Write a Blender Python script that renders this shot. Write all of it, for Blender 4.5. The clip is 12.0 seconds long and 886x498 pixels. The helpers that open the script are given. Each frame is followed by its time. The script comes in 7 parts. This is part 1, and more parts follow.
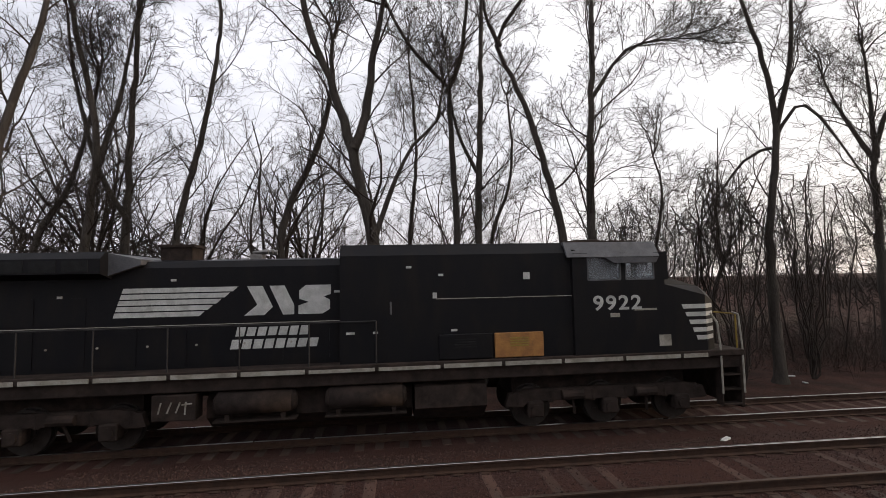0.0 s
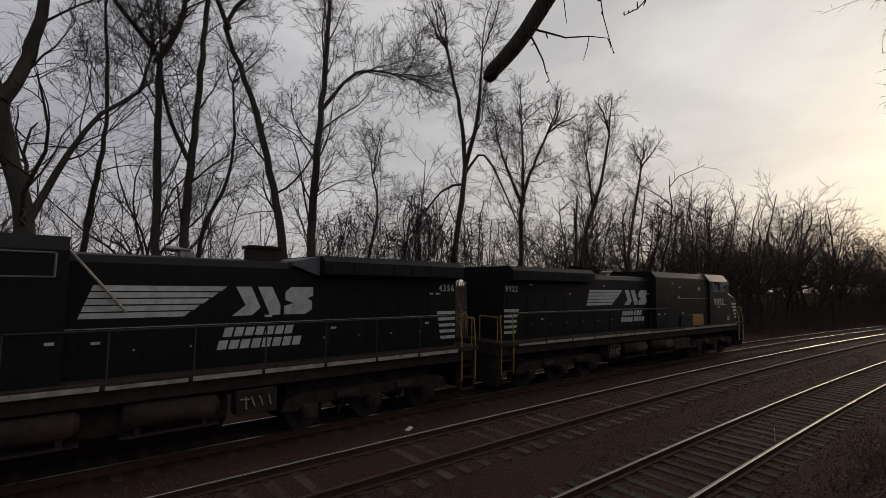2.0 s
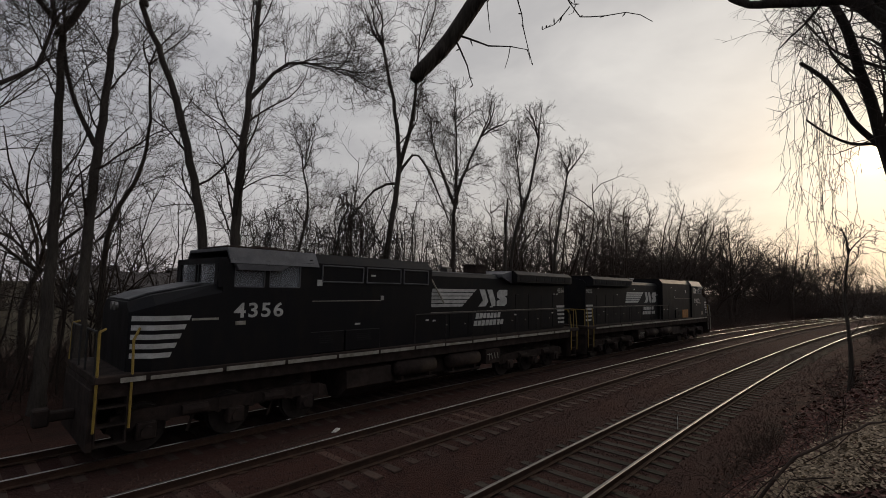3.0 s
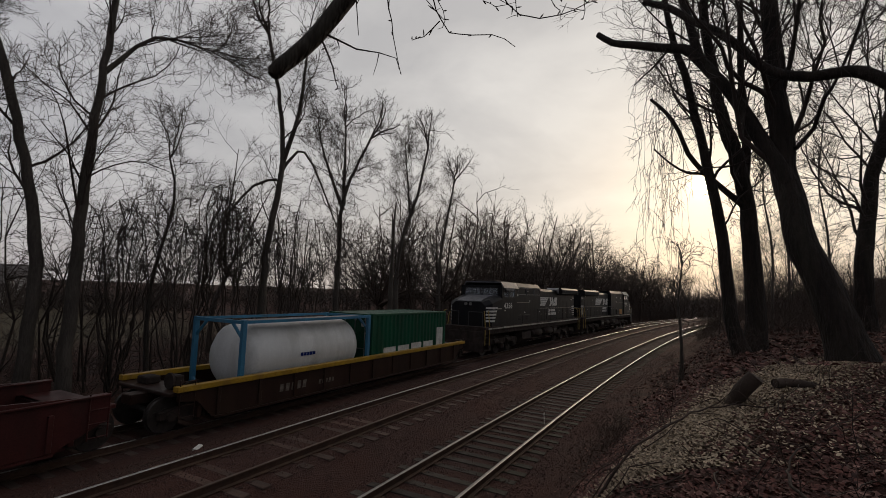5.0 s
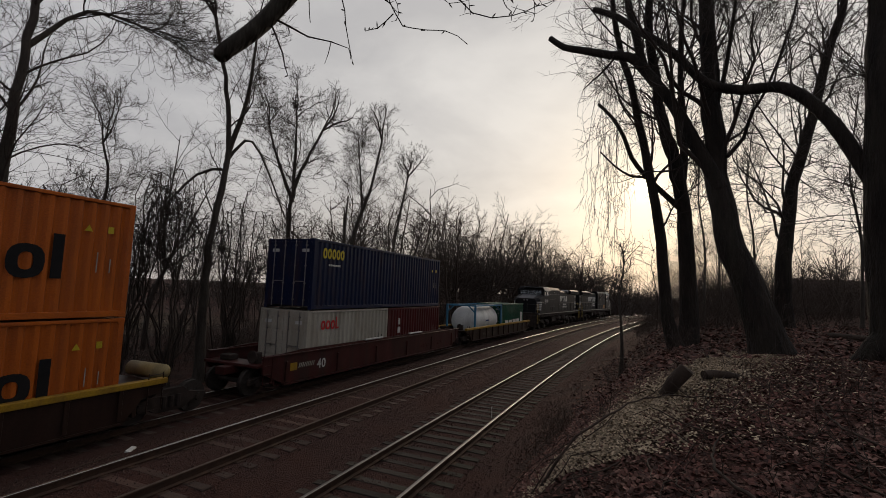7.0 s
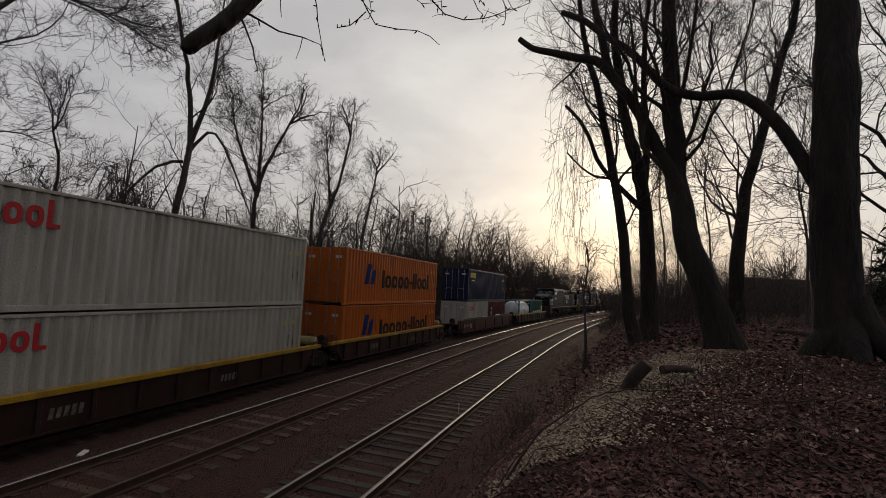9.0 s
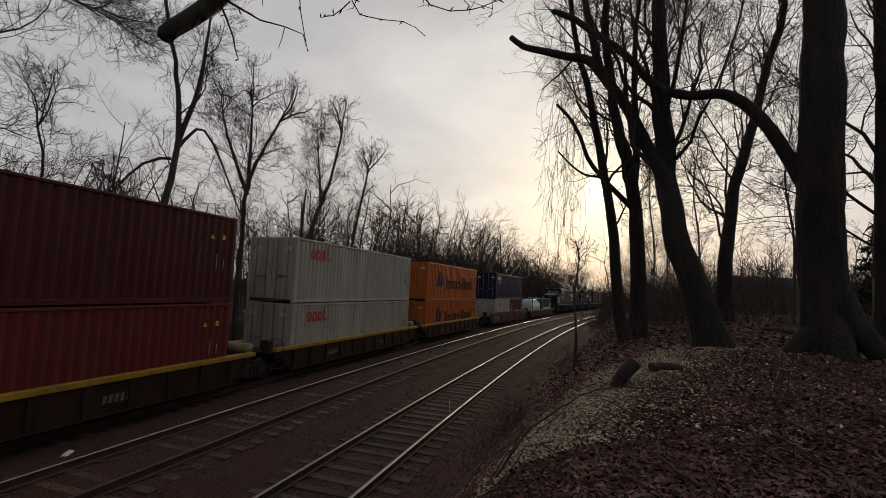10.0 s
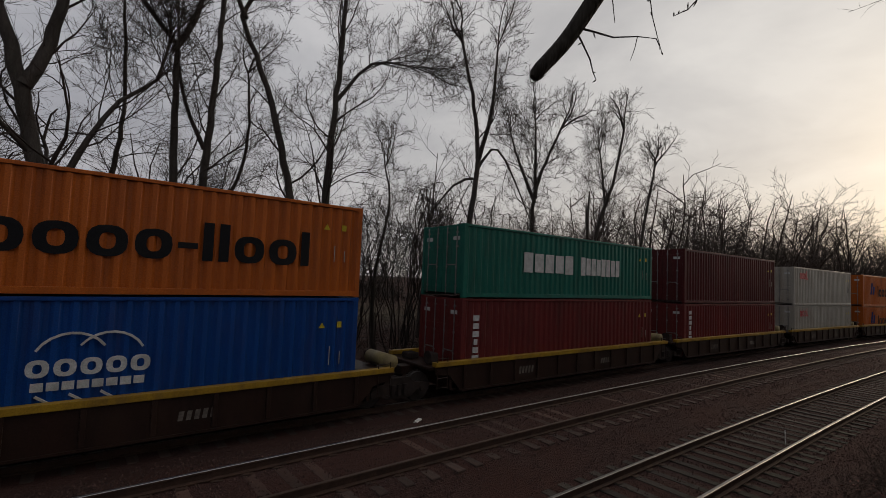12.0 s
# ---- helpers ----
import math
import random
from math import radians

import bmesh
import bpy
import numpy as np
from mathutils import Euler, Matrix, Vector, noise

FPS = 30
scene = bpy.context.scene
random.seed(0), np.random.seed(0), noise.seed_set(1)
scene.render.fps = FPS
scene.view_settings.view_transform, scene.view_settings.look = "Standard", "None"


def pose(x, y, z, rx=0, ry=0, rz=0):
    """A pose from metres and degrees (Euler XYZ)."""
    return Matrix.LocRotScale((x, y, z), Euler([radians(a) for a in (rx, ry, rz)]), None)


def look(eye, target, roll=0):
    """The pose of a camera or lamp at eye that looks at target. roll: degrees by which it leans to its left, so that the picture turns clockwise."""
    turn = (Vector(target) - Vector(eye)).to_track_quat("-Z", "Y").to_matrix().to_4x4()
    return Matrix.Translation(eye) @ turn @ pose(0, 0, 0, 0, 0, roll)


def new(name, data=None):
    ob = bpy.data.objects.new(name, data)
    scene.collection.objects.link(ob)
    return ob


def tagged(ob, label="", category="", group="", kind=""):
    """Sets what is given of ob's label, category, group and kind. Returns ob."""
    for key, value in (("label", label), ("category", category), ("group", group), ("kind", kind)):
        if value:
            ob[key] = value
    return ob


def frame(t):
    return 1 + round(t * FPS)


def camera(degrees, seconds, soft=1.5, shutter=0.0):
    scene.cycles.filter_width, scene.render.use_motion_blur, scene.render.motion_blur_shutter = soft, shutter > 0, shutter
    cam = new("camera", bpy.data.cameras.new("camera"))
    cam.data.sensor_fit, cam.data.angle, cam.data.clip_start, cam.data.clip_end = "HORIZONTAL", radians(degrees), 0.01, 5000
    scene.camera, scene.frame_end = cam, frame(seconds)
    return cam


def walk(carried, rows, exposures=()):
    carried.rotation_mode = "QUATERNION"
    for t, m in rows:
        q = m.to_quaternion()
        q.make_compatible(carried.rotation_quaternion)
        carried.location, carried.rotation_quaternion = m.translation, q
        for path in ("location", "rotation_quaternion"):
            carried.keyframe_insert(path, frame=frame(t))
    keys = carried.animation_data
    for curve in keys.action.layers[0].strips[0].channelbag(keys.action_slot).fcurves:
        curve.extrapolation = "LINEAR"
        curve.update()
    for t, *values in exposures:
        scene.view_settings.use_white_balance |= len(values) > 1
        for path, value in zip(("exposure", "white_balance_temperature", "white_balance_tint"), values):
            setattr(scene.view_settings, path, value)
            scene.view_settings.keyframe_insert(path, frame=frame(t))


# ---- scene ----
# ---------------------------------------------------------------- camera
EYE = (0.0, 0.0, 3.455)
cam = camera(87.35, 12.0, soft=0.85, shutter=0.0)
# seconds, place, yaw, pitch, roll
PATH = [
    (0.0, -0.145, 0.259, 3.351, -6.54, 4.00, 1.20), (0.2, -0.135, 0.235, 3.385, -15.3, 4.20, 0.80), (0.5, -0.120, 0.199, 3.422, -24.28, 4.44, 0.29),
    (1.0, -0.073, 0.136, 3.393, -31.77, 4.24, -0.23), (1.5, -0.079, 0.139, 3.392, -36.17, 4.40, -0.63), (2.0, -0.082, 0.124, 3.453, -40.18, 4.42, -0.90),
    (2.5, -0.087, 0.096, 3.446, -43.97, 4.45, -1.15), (3.0, -0.085, 0.073, 3.438, -48.48, 4.57, -1.33), (3.5, -0.043, 0.043, 3.435, -52.68, 4.92, -1.44),
    (5.5, 0.007, 0.023, 3.485, -64.60, 5.27, -2.08), (6.0, -0.002, 0.011, 3.476, -66.38, 5.21, -2.20), (6.5, -0.001, 0.005, 3.469, -67.54, 5.11, -2.32),
    (7.0, -0.004, 0.013, 3.465, -68.26, 5.06, -2.38), (9.0, -0.028, 0.012, 3.465, -72.18, 4.90, -2.53), (9.5, -0.011, -0.006, 3.465, -72.84, 4.81, -2.58),
    (10.0, 0.002, -0.002, 3.454, -73.21, 4.77, -2.53), (10.5, -0.005, 0.009, 3.455, -73.61, 4.69, -2.58), (11.0, -0.016, 0.012, 3.452, -72.65, 4.75, -2.64),
    (11.5, -0.007, 0.039, 3.456, -62.35, 4.85, -2.58), (11.8, -0.110, 0.120, 3.457, -49.4, 4.25, -2.45), (12.0, -0.186, 0.182, 3.457, -39.23, 3.59, -2.31)]
EXPOSURES = [(0.0, 1.42), (0.3, 1.3), (0.5, 1.1), (1.0, 0.72), (1.5, 0.46), (2.5, 0.24), (5.5, 0.26), (10.5, 0.28), (11.5, 0.28), (12.0, 0.22)]
walk(cam, [(t, pose(ex, ey, ez, 90 + p, r, yw)) for t, ex, ey, ez, yw, p, r in PATH], EXPOSURES)

# ---------------------------------------------------------------- world, sun
SUN = Vector((0.9764, -0.0258, 0.2147)).normalized()


def sky_world():
    w = bpy.data.worlds.new("evening_sky")
    scene.world = w
    w.use_nodes = True
    nt = w.node_tree
    nt.nodes.clear()
    N, Lk = nt.nodes.new, nt.links.new
    out, bg = N("ShaderNodeOutputWorld"), N("ShaderNodeBackground")
    sky = N("ShaderNodeTexSky")
    sky.sky_type, sky.sun_disc = "NISHITA", False
    sky.sun_elevation, sky.sun_rotation = radians(12.6), radians(92.3)
    sky.air_density, sky.dust_density = 1.2, 3.0
    co = N("ShaderNodeTexCoord")

    def math_node(op, a, b=None, clamp=False):
        n = N("ShaderNodeMath")
        n.operation, n.use_clamp = op, clamp
        for i, v in enumerate((a, b)):
            if v is None:
                continue
            if isinstance(v, (int, float)):
                n.inputs[i].default_value = v
            else:
                Lk(v, n.inputs[i])
        return n.outputs[0]

    def mix(fac, a, b):
        n = N("ShaderNodeMix")
        n.data_type = "RGBA"
        for i, v in ((0, fac), (6, a), (7, b)):
            if isinstance(v, (int, float)):
                n.inputs[i].default_value = v
            elif isinstance(v, tuple):
                n.inputs[i].default_value = (*v, 1)
            else:
                Lk(v, n.inputs[i])
        return n.outputs[2]

    dot = N("ShaderNodeVectorMath")
    dot.operation = "DOT_PRODUCT"
    Lk(co.outputs["Generated"], dot.inputs[0])
    dot.inputs[1].default_value = SUN
    near = math_node("MAXIMUM", dot.outputs["Value"], 0.0)
    wide = math_node("POWER", math_node("ADD", math_node("MULTIPLY", dot.outputs["Value"], 0.5), 0.5), 3.0)
    glow = math_node("POWER", near, 110.0)
    core = math_node("POWER", near, 3000.0)
    disc = math_node("POWER", near, 26000.0)
    # clouds: stretched along the horizon
    sep = N("ShaderNodeSeparateXYZ")
    Lk(co.outputs["Generated"], sep.inputs[0])
    up = math_node("MAXIMUM", sep.outputs[2], 0.0)
    flat = N("ShaderNodeVectorMath")
    flat.operation = "DIVIDE"
    Lk(co.outputs["Generated"], flat.inputs[0])
    lift = math_node("ADD", up, 0.22)
    comb = N("ShaderNodeCombineXYZ")
    for i in range(3):
        Lk(lift, comb.inputs[i])
    Lk(comb.outputs[0], flat.inputs[1])
    big, small = N("ShaderNodeTexNoise"), N("ShaderNodeTexNoise")
    for n, sc, det in ((big, 1.35, 5.0), (small, 4.5, 6.0)):
        Lk(flat.outputs[0], n.inputs["Vector"])
        n.inputs["Scale"].default_value, n.inputs["Detail"].default_value = sc, det
        n.inputs["Roughness"].default_value, n.inputs["Distortion"].default_value = 0.55, 0.4
    cl = math_node("ADD", math_node("MULTIPLY", big.outputs[0], 0.75), math_node("MULTIPLY", small.outputs[0], 0.25))
    ramp = N("ShaderNodeMapRange")
    Lk(cl, ramp.inputs[0])
    for i, v in enumerate((0.36, 0.64, 0.0, 1.0)):
        ramp.inputs[i + 1].default_value = v
    thick = ramp.outputs[0]
    shade = mix(wide, (0.25, 0.256, 0.292), (0.53, 0.51, 0.495))
    light = mix(wide, (0.42, 0.42, 0.455), (0.70, 0.67, 0.632))
    cloud = mix(thick, shade, light)
    low = math_node("POWER", math_node("SUBTRACT", 1.0, up, True), 9.0)
    cloud = mix(math_node("MULTIPLY", math_node("MULTIPLY", low, wide), 0.6), cloud, (0.68, 0.525, 0.395))
    cloud = mix(math_node("MULTIPLY", low, math_node("SUBTRACT", 0.45, wide, True)), cloud, (0.60, 0.53, 0.56))
    cloud = mix(math_node("MULTIPLY", glow, 0.38), cloud, (1.0, 0.87, 0.68))
    cloud = mix(core, cloud, (1.45, 1.25, 0.92))
    cloud = mix(disc, cloud, (40.0, 31.0, 20.0))
    scaled = N("ShaderNodeVectorMath")
    scaled.operation = "SCALE"
    Lk(sky.outputs[0], scaled.inputs[0])
    scaled.inputs["Scale"].default_value = 0.05
    Lk(mix(0.88, scaled.outputs[0], cloud), bg.inputs[0])
    bg.inputs[1].default_value = 1.0
    Lk(bg.outputs[0], out.inputs[0])


sky_world()
sun = new("sun", bpy.data.lights.new("sun", "SUN"))
sun.data.energy, sun.data.angle, sun.data.color = 0.5, radians(8), (1.0, 0.76, 0.54)
sun.matrix_world = look((60, 0, 40), Vector((60, 0, 40)) - SUN)


# ---------------------------------------------------------------- materials
def surface(name, base, second=None, rough=0.7, metal=0.0, scale=6.0, fine=60.0, bump=0.15, dirt=None, dirt_amount=0.35,
            random_tint=0.0, spec=0.3, streak=None, bump_dist=0.01, island=0.0):
    """Two-scale procedural surface: patches, grain, dirt with its own outline, relief."""
    m = bpy.data.materials.new(name)
    m.use_nodes = True
    nt = m.node_tree
    N, Lk = nt.nodes.new, nt.links.new
    b = nt.nodes["Principled BSDF"]
    co = N("ShaderNodeTexCoord")
    vec = co.outputs["Object"]
    if streak:
        mp = N("ShaderNodeMapping")
        Lk(vec, mp.inputs[0])
        mp.inputs["Scale"].default_value = streak
        vec = mp.outputs[0]

    def noise_tex(sc, det, v=vec):
        n = N("ShaderNodeTexNoise")
        Lk(v, n.inputs["Vector"])
        n.inputs["Scale"].default_value, n.inputs["Detail"].default_value = sc, det
        n.inputs["Roughness"].default_value = 0.6
        return n.outputs[0]

    def ranged(v, lo, hi):
        r = N("ShaderNodeMapRange")
        Lk(v, r.inputs[0])
        r.inputs[1].default_value, r.inputs[2].default_value = lo, hi
        return r.outputs[0]

    def mix(fac, a, c, kind="MIX"):
        n = N("ShaderNodeMix")
        n.data_type, n.blend_type = "RGBA", kind
        for i, v in ((0, fac), (6, a), (7, c)):
            if isinstance(v, (int, float)):
                n.inputs[i].default_value = v
            elif isinstance(v, tuple):
                n.inputs[i].default_value = (*v, 1)
            else:
                Lk(v, n.inputs[i])
        return n.outputs[2]

    second = second or tuple(c * 0.72 for c in base)
    coarse, grain = noise_tex(scale, 5), noise_tex(fine, 3, vec if bump_dist >= 0.05 else co.outputs["Object"])
    col = mix(ranged(coarse, 0.35, 0.65), base, second)
    col = mix(ranged(grain, 0.3, 0.7), col, mix(0.35, col, (0, 0, 0)))
    if dirt:
        d = N("ShaderNodeMath")
        d.operation, d.inputs[1].default_value = "MULTIPLY", dirt_amount
        Lk(ranged(noise_tex(scale * 0.45 + 0.7, 8), 0.5, 0.68), d.inputs[0])
        col = mix(d.outputs[0], col, dirt)
    if random_tint:
        info, hsv = N("ShaderNodeObjectInfo"), N("ShaderNodeHueSaturation")
        r = N("ShaderNodeMapRange")
        Lk(info.outputs["Random"], r.inputs[0])
        r.inputs[3].default_value, r.inputs[4].default_value = 1 - random_tint, 1 + random_tint
        Lk(r.outputs[0], hsv.inputs["Value"])
        Lk(col, hsv.inputs["Color"])
        col = hsv.outputs[0]
    if island:
        geo, hsv = N("ShaderNodeNewGeometry"), N("ShaderNodeHueSaturation")
        r = N("ShaderNodeMapRange")
        Lk(geo.outputs["Random Per Island"], r.inputs[0])
        r.inputs[3].default_value, r.inputs[4].default_value = 1 - island, 1 + island
        Lk(r.outputs[0], hsv.inputs["Value"])
        Lk(col, hsv.inputs["Color"])
        col = hsv.outputs[0]
    Lk(col, b.inputs["Base Color"])
    rr = N("ShaderNodeMapRange")
    Lk(coarse, rr.inputs[0])
    rr.inputs[3].default_value, rr.inputs[4].default_value = max(rough - 0.12, 0.05), min(rough + 0.14, 1)
    Lk(rr.outputs[0], b.inputs["Roughness"])
    b.inputs["Metallic"].default_value = metal
    b.inputs["Specular IOR Level"].default_value = spec
    if bump:
        bp = N("ShaderNodeBump")
        Lk(grain, bp.inputs["Height"])
        bp.inputs["Strength"].default_value, bp.inputs["Distance"].default_value = bump, bump_dist
        Lk(bp.outputs[0], b.inputs["Normal"])
    return m


def glass(name, tint=(0.75, 0.8, 0.85)):
    m = bpy.data.materials.new(name)
    m.use_nodes = True
    b = m.node_tree.nodes["Principled BSDF"]
    b.inputs["Base Color"].default_value = (*tint, 1)
    b.inputs["Roughness"].default_value = 0.04
    b.inputs["Transmission Weight"].default_value = 0.85
    return m


RUST = (0.09, 0.04, 0.022)
M = {
    "black": surface("loco_black_paint", (0.0085, 0.0085, 0.0108), (0.0115, 0.0108, 0.012), 0.5, 0, 3, 40, 0.05, (0.017, 0.0135, 0.0115), 0.5, spec=0.13, streak=(1, 1, 0.35)),
    "under": surface("underframe_grime", (0.042, 0.031, 0.027), (0.025, 0.0185, 0.016), 0.85, 0, 4, 50, 0.3, (0.066, 0.045, 0.036), 0.5, spec=0.15),
    "roofgrey": surface("cab_roof_grey_paint", (0.125, 0.125, 0.135), (0.08, 0.08, 0.088), 0.5, 0, 3, 40, 0.08, (0.07, 0.065, 0.06), 0.4),
    "white": surface("white_marking_paint", (0.62, 0.62, 0.60), (0.46, 0.46, 0.44), 0.55, 0, 5, 60, 0.05, (0.2, 0.19, 0.17), 0.45),
    "cream": surface("off_white_sill_paint", (0.42, 0.40, 0.35), (0.28, 0.26, 0.22), 0.6, 0, 4, 50, 0.1, (0.10, 0.08, 0.06), 0.6),
    "chalk": surface("faded_chalk_marking", (0.20, 0.17, 0.14), (0.11, 0.09, 0.075), 0.8, 0, 9, 70, 0.1, (0.05, 0.035, 0.028), 0.8),
    "orange_panel": surface("weathered_orange_panel", (0.42, 0.20, 0.06), (0.30, 0.14, 0.05), 0.6, 0, 5, 50, 0.1, (0.12, 0.07, 0.04), 0.5),
    "railyellow": surface("yellow_handrail_paint", (0.36, 0.25, 0.045), (0.26, 0.18, 0.04), 0.5, 0, 8, 60, 0.05, (0.15, 0.1, 0.05), 0.35),
    "railgrey": surface("dull_grey_rail_paint", (0.034, 0.032, 0.031), (0.022, 0.020, 0.020), 0.6, 0, 6, 50, 0.05),
    "steel": surface("bare_steel", (0.30, 0.29, 0.28), (0.2, 0.19, 0.18), 0.45, 0.8, 8, 60, 0.1),
    "wheel": surface("wheel_steel", (0.06, 0.05, 0.045), (0.04, 0.034, 0.03), 0.55, 0.4, 8, 60, 0.1),
    "glass": glass("cab_glass"),
    "dark": surface("cab_interior_dark", (0.015, 0.015, 0.016), rough=0.9),
    "railhead": surface("polished_rail_head", (0.50, 0.48, 0.46), (0.40, 0.38, 0.36), 0.30, 1.0, 2, 30, 0.03, streak=(1, 1, 1)),
    "railnear": surface("worn_siding_rail_head", (0.30, 0.28, 0.26), (0.22, 0.20, 0.185), 0.38, 1.0, 2, 30, 0.03),
    "raildull": surface("dull_rail_head", (0.11, 0.075, 0.058), (0.07, 0.05, 0.04), 0.55, 0.7, 2, 30, 0.05),
    "railside": surface("rusty_rail_side", (0.075, 0.040, 0.026), (0.05, 0.028, 0.02), 0.85, 0.1, 6, 60, 0.3, (0.03, 0.022, 0.018), 0.5),
    "tie": surface("weathered_tie_wood", (0.082, 0.044, 0.033), (0.050, 0.028, 0.021), 0.9, 0, 3, 45, 0.6, (0.065, 0.055, 0.048), 0.4, 0.35, streak=(1, 0.15, 1), bump_dist=0.02),
    "tie_old": surface("grey_old_tie_wood", (0.050, 0.040, 0.032), (0.030, 0.024, 0.019), 0.9, 0, 3, 45, 0.7, (0.045, 0.052, 0.028), 0.4, 0.4, streak=(1, 0.15, 1), bump_dist=0.02),
    "stone": surface("ballast_stone", (0.072, 0.040, 0.033), (0.048, 0.0265, 0.022), 0.9, 0, 3, 30, 0.3, (0.040, 0.024, 0.019), 0.5, island=0.45),
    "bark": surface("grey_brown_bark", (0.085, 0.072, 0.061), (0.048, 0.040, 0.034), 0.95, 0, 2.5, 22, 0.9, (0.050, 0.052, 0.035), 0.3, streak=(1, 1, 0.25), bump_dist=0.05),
    "twig": surface("twig_bark", (0.055, 0.042, 0.035), (0.036, 0.027, 0.022), 0.9, 0, 3, 20, 0.2),
    "brush": surface("brown_brush_twigs", (0.060, 0.041, 0.031), (0.040, 0.027, 0.021), 0.9, 0, 3, 20, 0.2),
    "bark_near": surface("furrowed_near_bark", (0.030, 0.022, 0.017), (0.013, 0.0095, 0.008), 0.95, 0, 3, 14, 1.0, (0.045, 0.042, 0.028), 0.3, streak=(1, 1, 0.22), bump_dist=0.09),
    "deadwood": surface("dead_log_wood", (0.060, 0.040, 0.029), (0.034, 0.023, 0.018), 0.9, 0, 4, 30, 0.7, streak=(0.3, 1, 1)),
    "leaf": surface("dry_leaf", (0.130, 0.054, 0.042), (0.068, 0.027, 0.021), 0.8, 0, 7.0, 40, 0.1, (0.25, 0.155, 0.125), 0.6, island=0.7),
    # pale litter, its colour raised to carry the light on the bank's lip
    "lit_lip": surface("lit_pale_leaf", (0.45, 0.355, 0.245), (0.27, 0.205, 0.14), 0.85, 0, 1.2, 40, 0.1, island=0.5),
    "needle": surface("conifer_needles", (0.030, 0.050, 0.028), (0.018, 0.03, 0.018), 0.8, 0, 1.0, 20, 0.3),
    "siding": surface("pale_house_siding", (0.38, 0.37, 0.36), (0.30, 0.29, 0.28), 0.7, 0, 1, 20, 0.1),
    "brick": surface("dull_red_brick", (0.105, 0.045, 0.036), (0.075, 0.034, 0.028), 0.9, 0, 2, 40, 0.3),
    "roofbrown": surface("brown_shingle_roof", (0.050, 0.028, 0.023), (0.034, 0.020, 0.017), 0.95, 0, 2, 20, 0.3),
    "roof": surface("grey_shingle_roof", (0.11, 0.10, 0.10), (0.07, 0.065, 0.065), 0.9, 0, 2, 20, 0.3),
    "litter": surface("white_plastic_litter", (0.7, 0.7, 0.68), (0.55, 0.55, 0.53), 0.5, 0, 4, 40, 0.1),
}


def ground_material():
    """Leaf-covered soil that gives way to grey ballast where the mesh attribute 'bed' says so."""
    m = bpy.data.materials.new("leafy_soil_and_ballast")
    m.use_nodes = True
    nt = m.node_tree
    N, Lk = nt.nodes.new, nt.links.new
    b = nt.nodes["Principled BSDF"]
    co = N("ShaderNodeTexCoord").outputs["Object"]

    def noise_tex(sc, det):
        n = N("ShaderNodeTexNoise")
        Lk(co, n.inputs["Vector"])
        n.inputs["Scale"].default_value, n.inputs["Detail"].default_value = sc, det
        return n.outputs[0]

    def voronoi(sc):
        n = N("ShaderNodeTexVoronoi")
        Lk(co, n.inputs["Vector"])
        n.inputs["Scale"].default_value = sc
        return n

    def mix(fac, a, c, kind="MIX"):
        n = N("ShaderNodeMix")
        n.data_type, n.blend_type = "RGBA", kind
        for i, v in ((0, fac), (6, a), (7, c)):
            if isinstance(v, (int, float)):
                n.inputs[i].default_value = v
            elif isinstance(v, tuple):
                n.inputs[i].default_value = (*v, 1)
            else:
                Lk(v, n.inputs[i])
        return n.outputs[2]

    def ranged(v, lo, hi):
        r = N("ShaderNodeMapRange")
        Lk(v, r.inputs[0])
        r.inputs[1].default_value, r.inputs[2].default_value = lo, hi
        return r.outputs[0]

    bed, lit_lip, field = N("ShaderNodeAttribute"), N("ShaderNodeAttribute"), N("ShaderNodeAttribute")
    bed.attribute_name, lit_lip.attribute_name, field.attribute_name = "bed", "lit_lip", "field"
    cells, stones = voronoi(26.0), voronoi(30.0)
    leaf = mix(cells.outputs["Color"], (0.034, 0.015, 0.0115), (0.082, 0.038, 0.028))
    leaf = mix(ranged(noise_tex(0.8, 6), 0.40, 0.66), leaf, (0.028, 0.015, 0.011))
    # pale litter tone with the lip's lit brightness put into the colour
    pale = mix(noise_tex(30, 4), (0.10, 0.075, 0.057), (0.22, 0.17, 0.13))
    leaf = mix(lit_lip.outputs["Fac"], leaf, pale)
    grass = mix(noise_tex(0.25, 5), (0.042, 0.037, 0.021), (0.062, 0.047, 0.030))
    leaf = mix(field.outputs["Fac"], leaf, grass)
    rock = mix(stones.outputs["Color"], (0.027, 0.0135, 0.0115), (0.064, 0.0345, 0.029))
    rock = mix(ranged(noise_tex(0.55, 6), 0.40, 0.62), rock, (0.050, 0.0225, 0.0175))
    col = mix(bed.outputs["Fac"], leaf, rock)
    Lk(col, b.inputs["Base Color"])
    b.inputs["Roughness"].default_value = 0.95
    b.inputs["Specular IOR Level"].default_value = 0.15
    bp = N("ShaderNodeBump")
    Lk(mix(bed.outputs["Fac"], cells.outputs["Distance"], stones.outputs["Distance"]), bp.inputs["Height"])
    bp.inputs["Strength"].default_value, bp.inputs["Distance"].default_value = 0.9, 0.04
    Lk(bp.outputs[0], b.inputs["Normal"])
    return m


M["ground"] = ground_material()


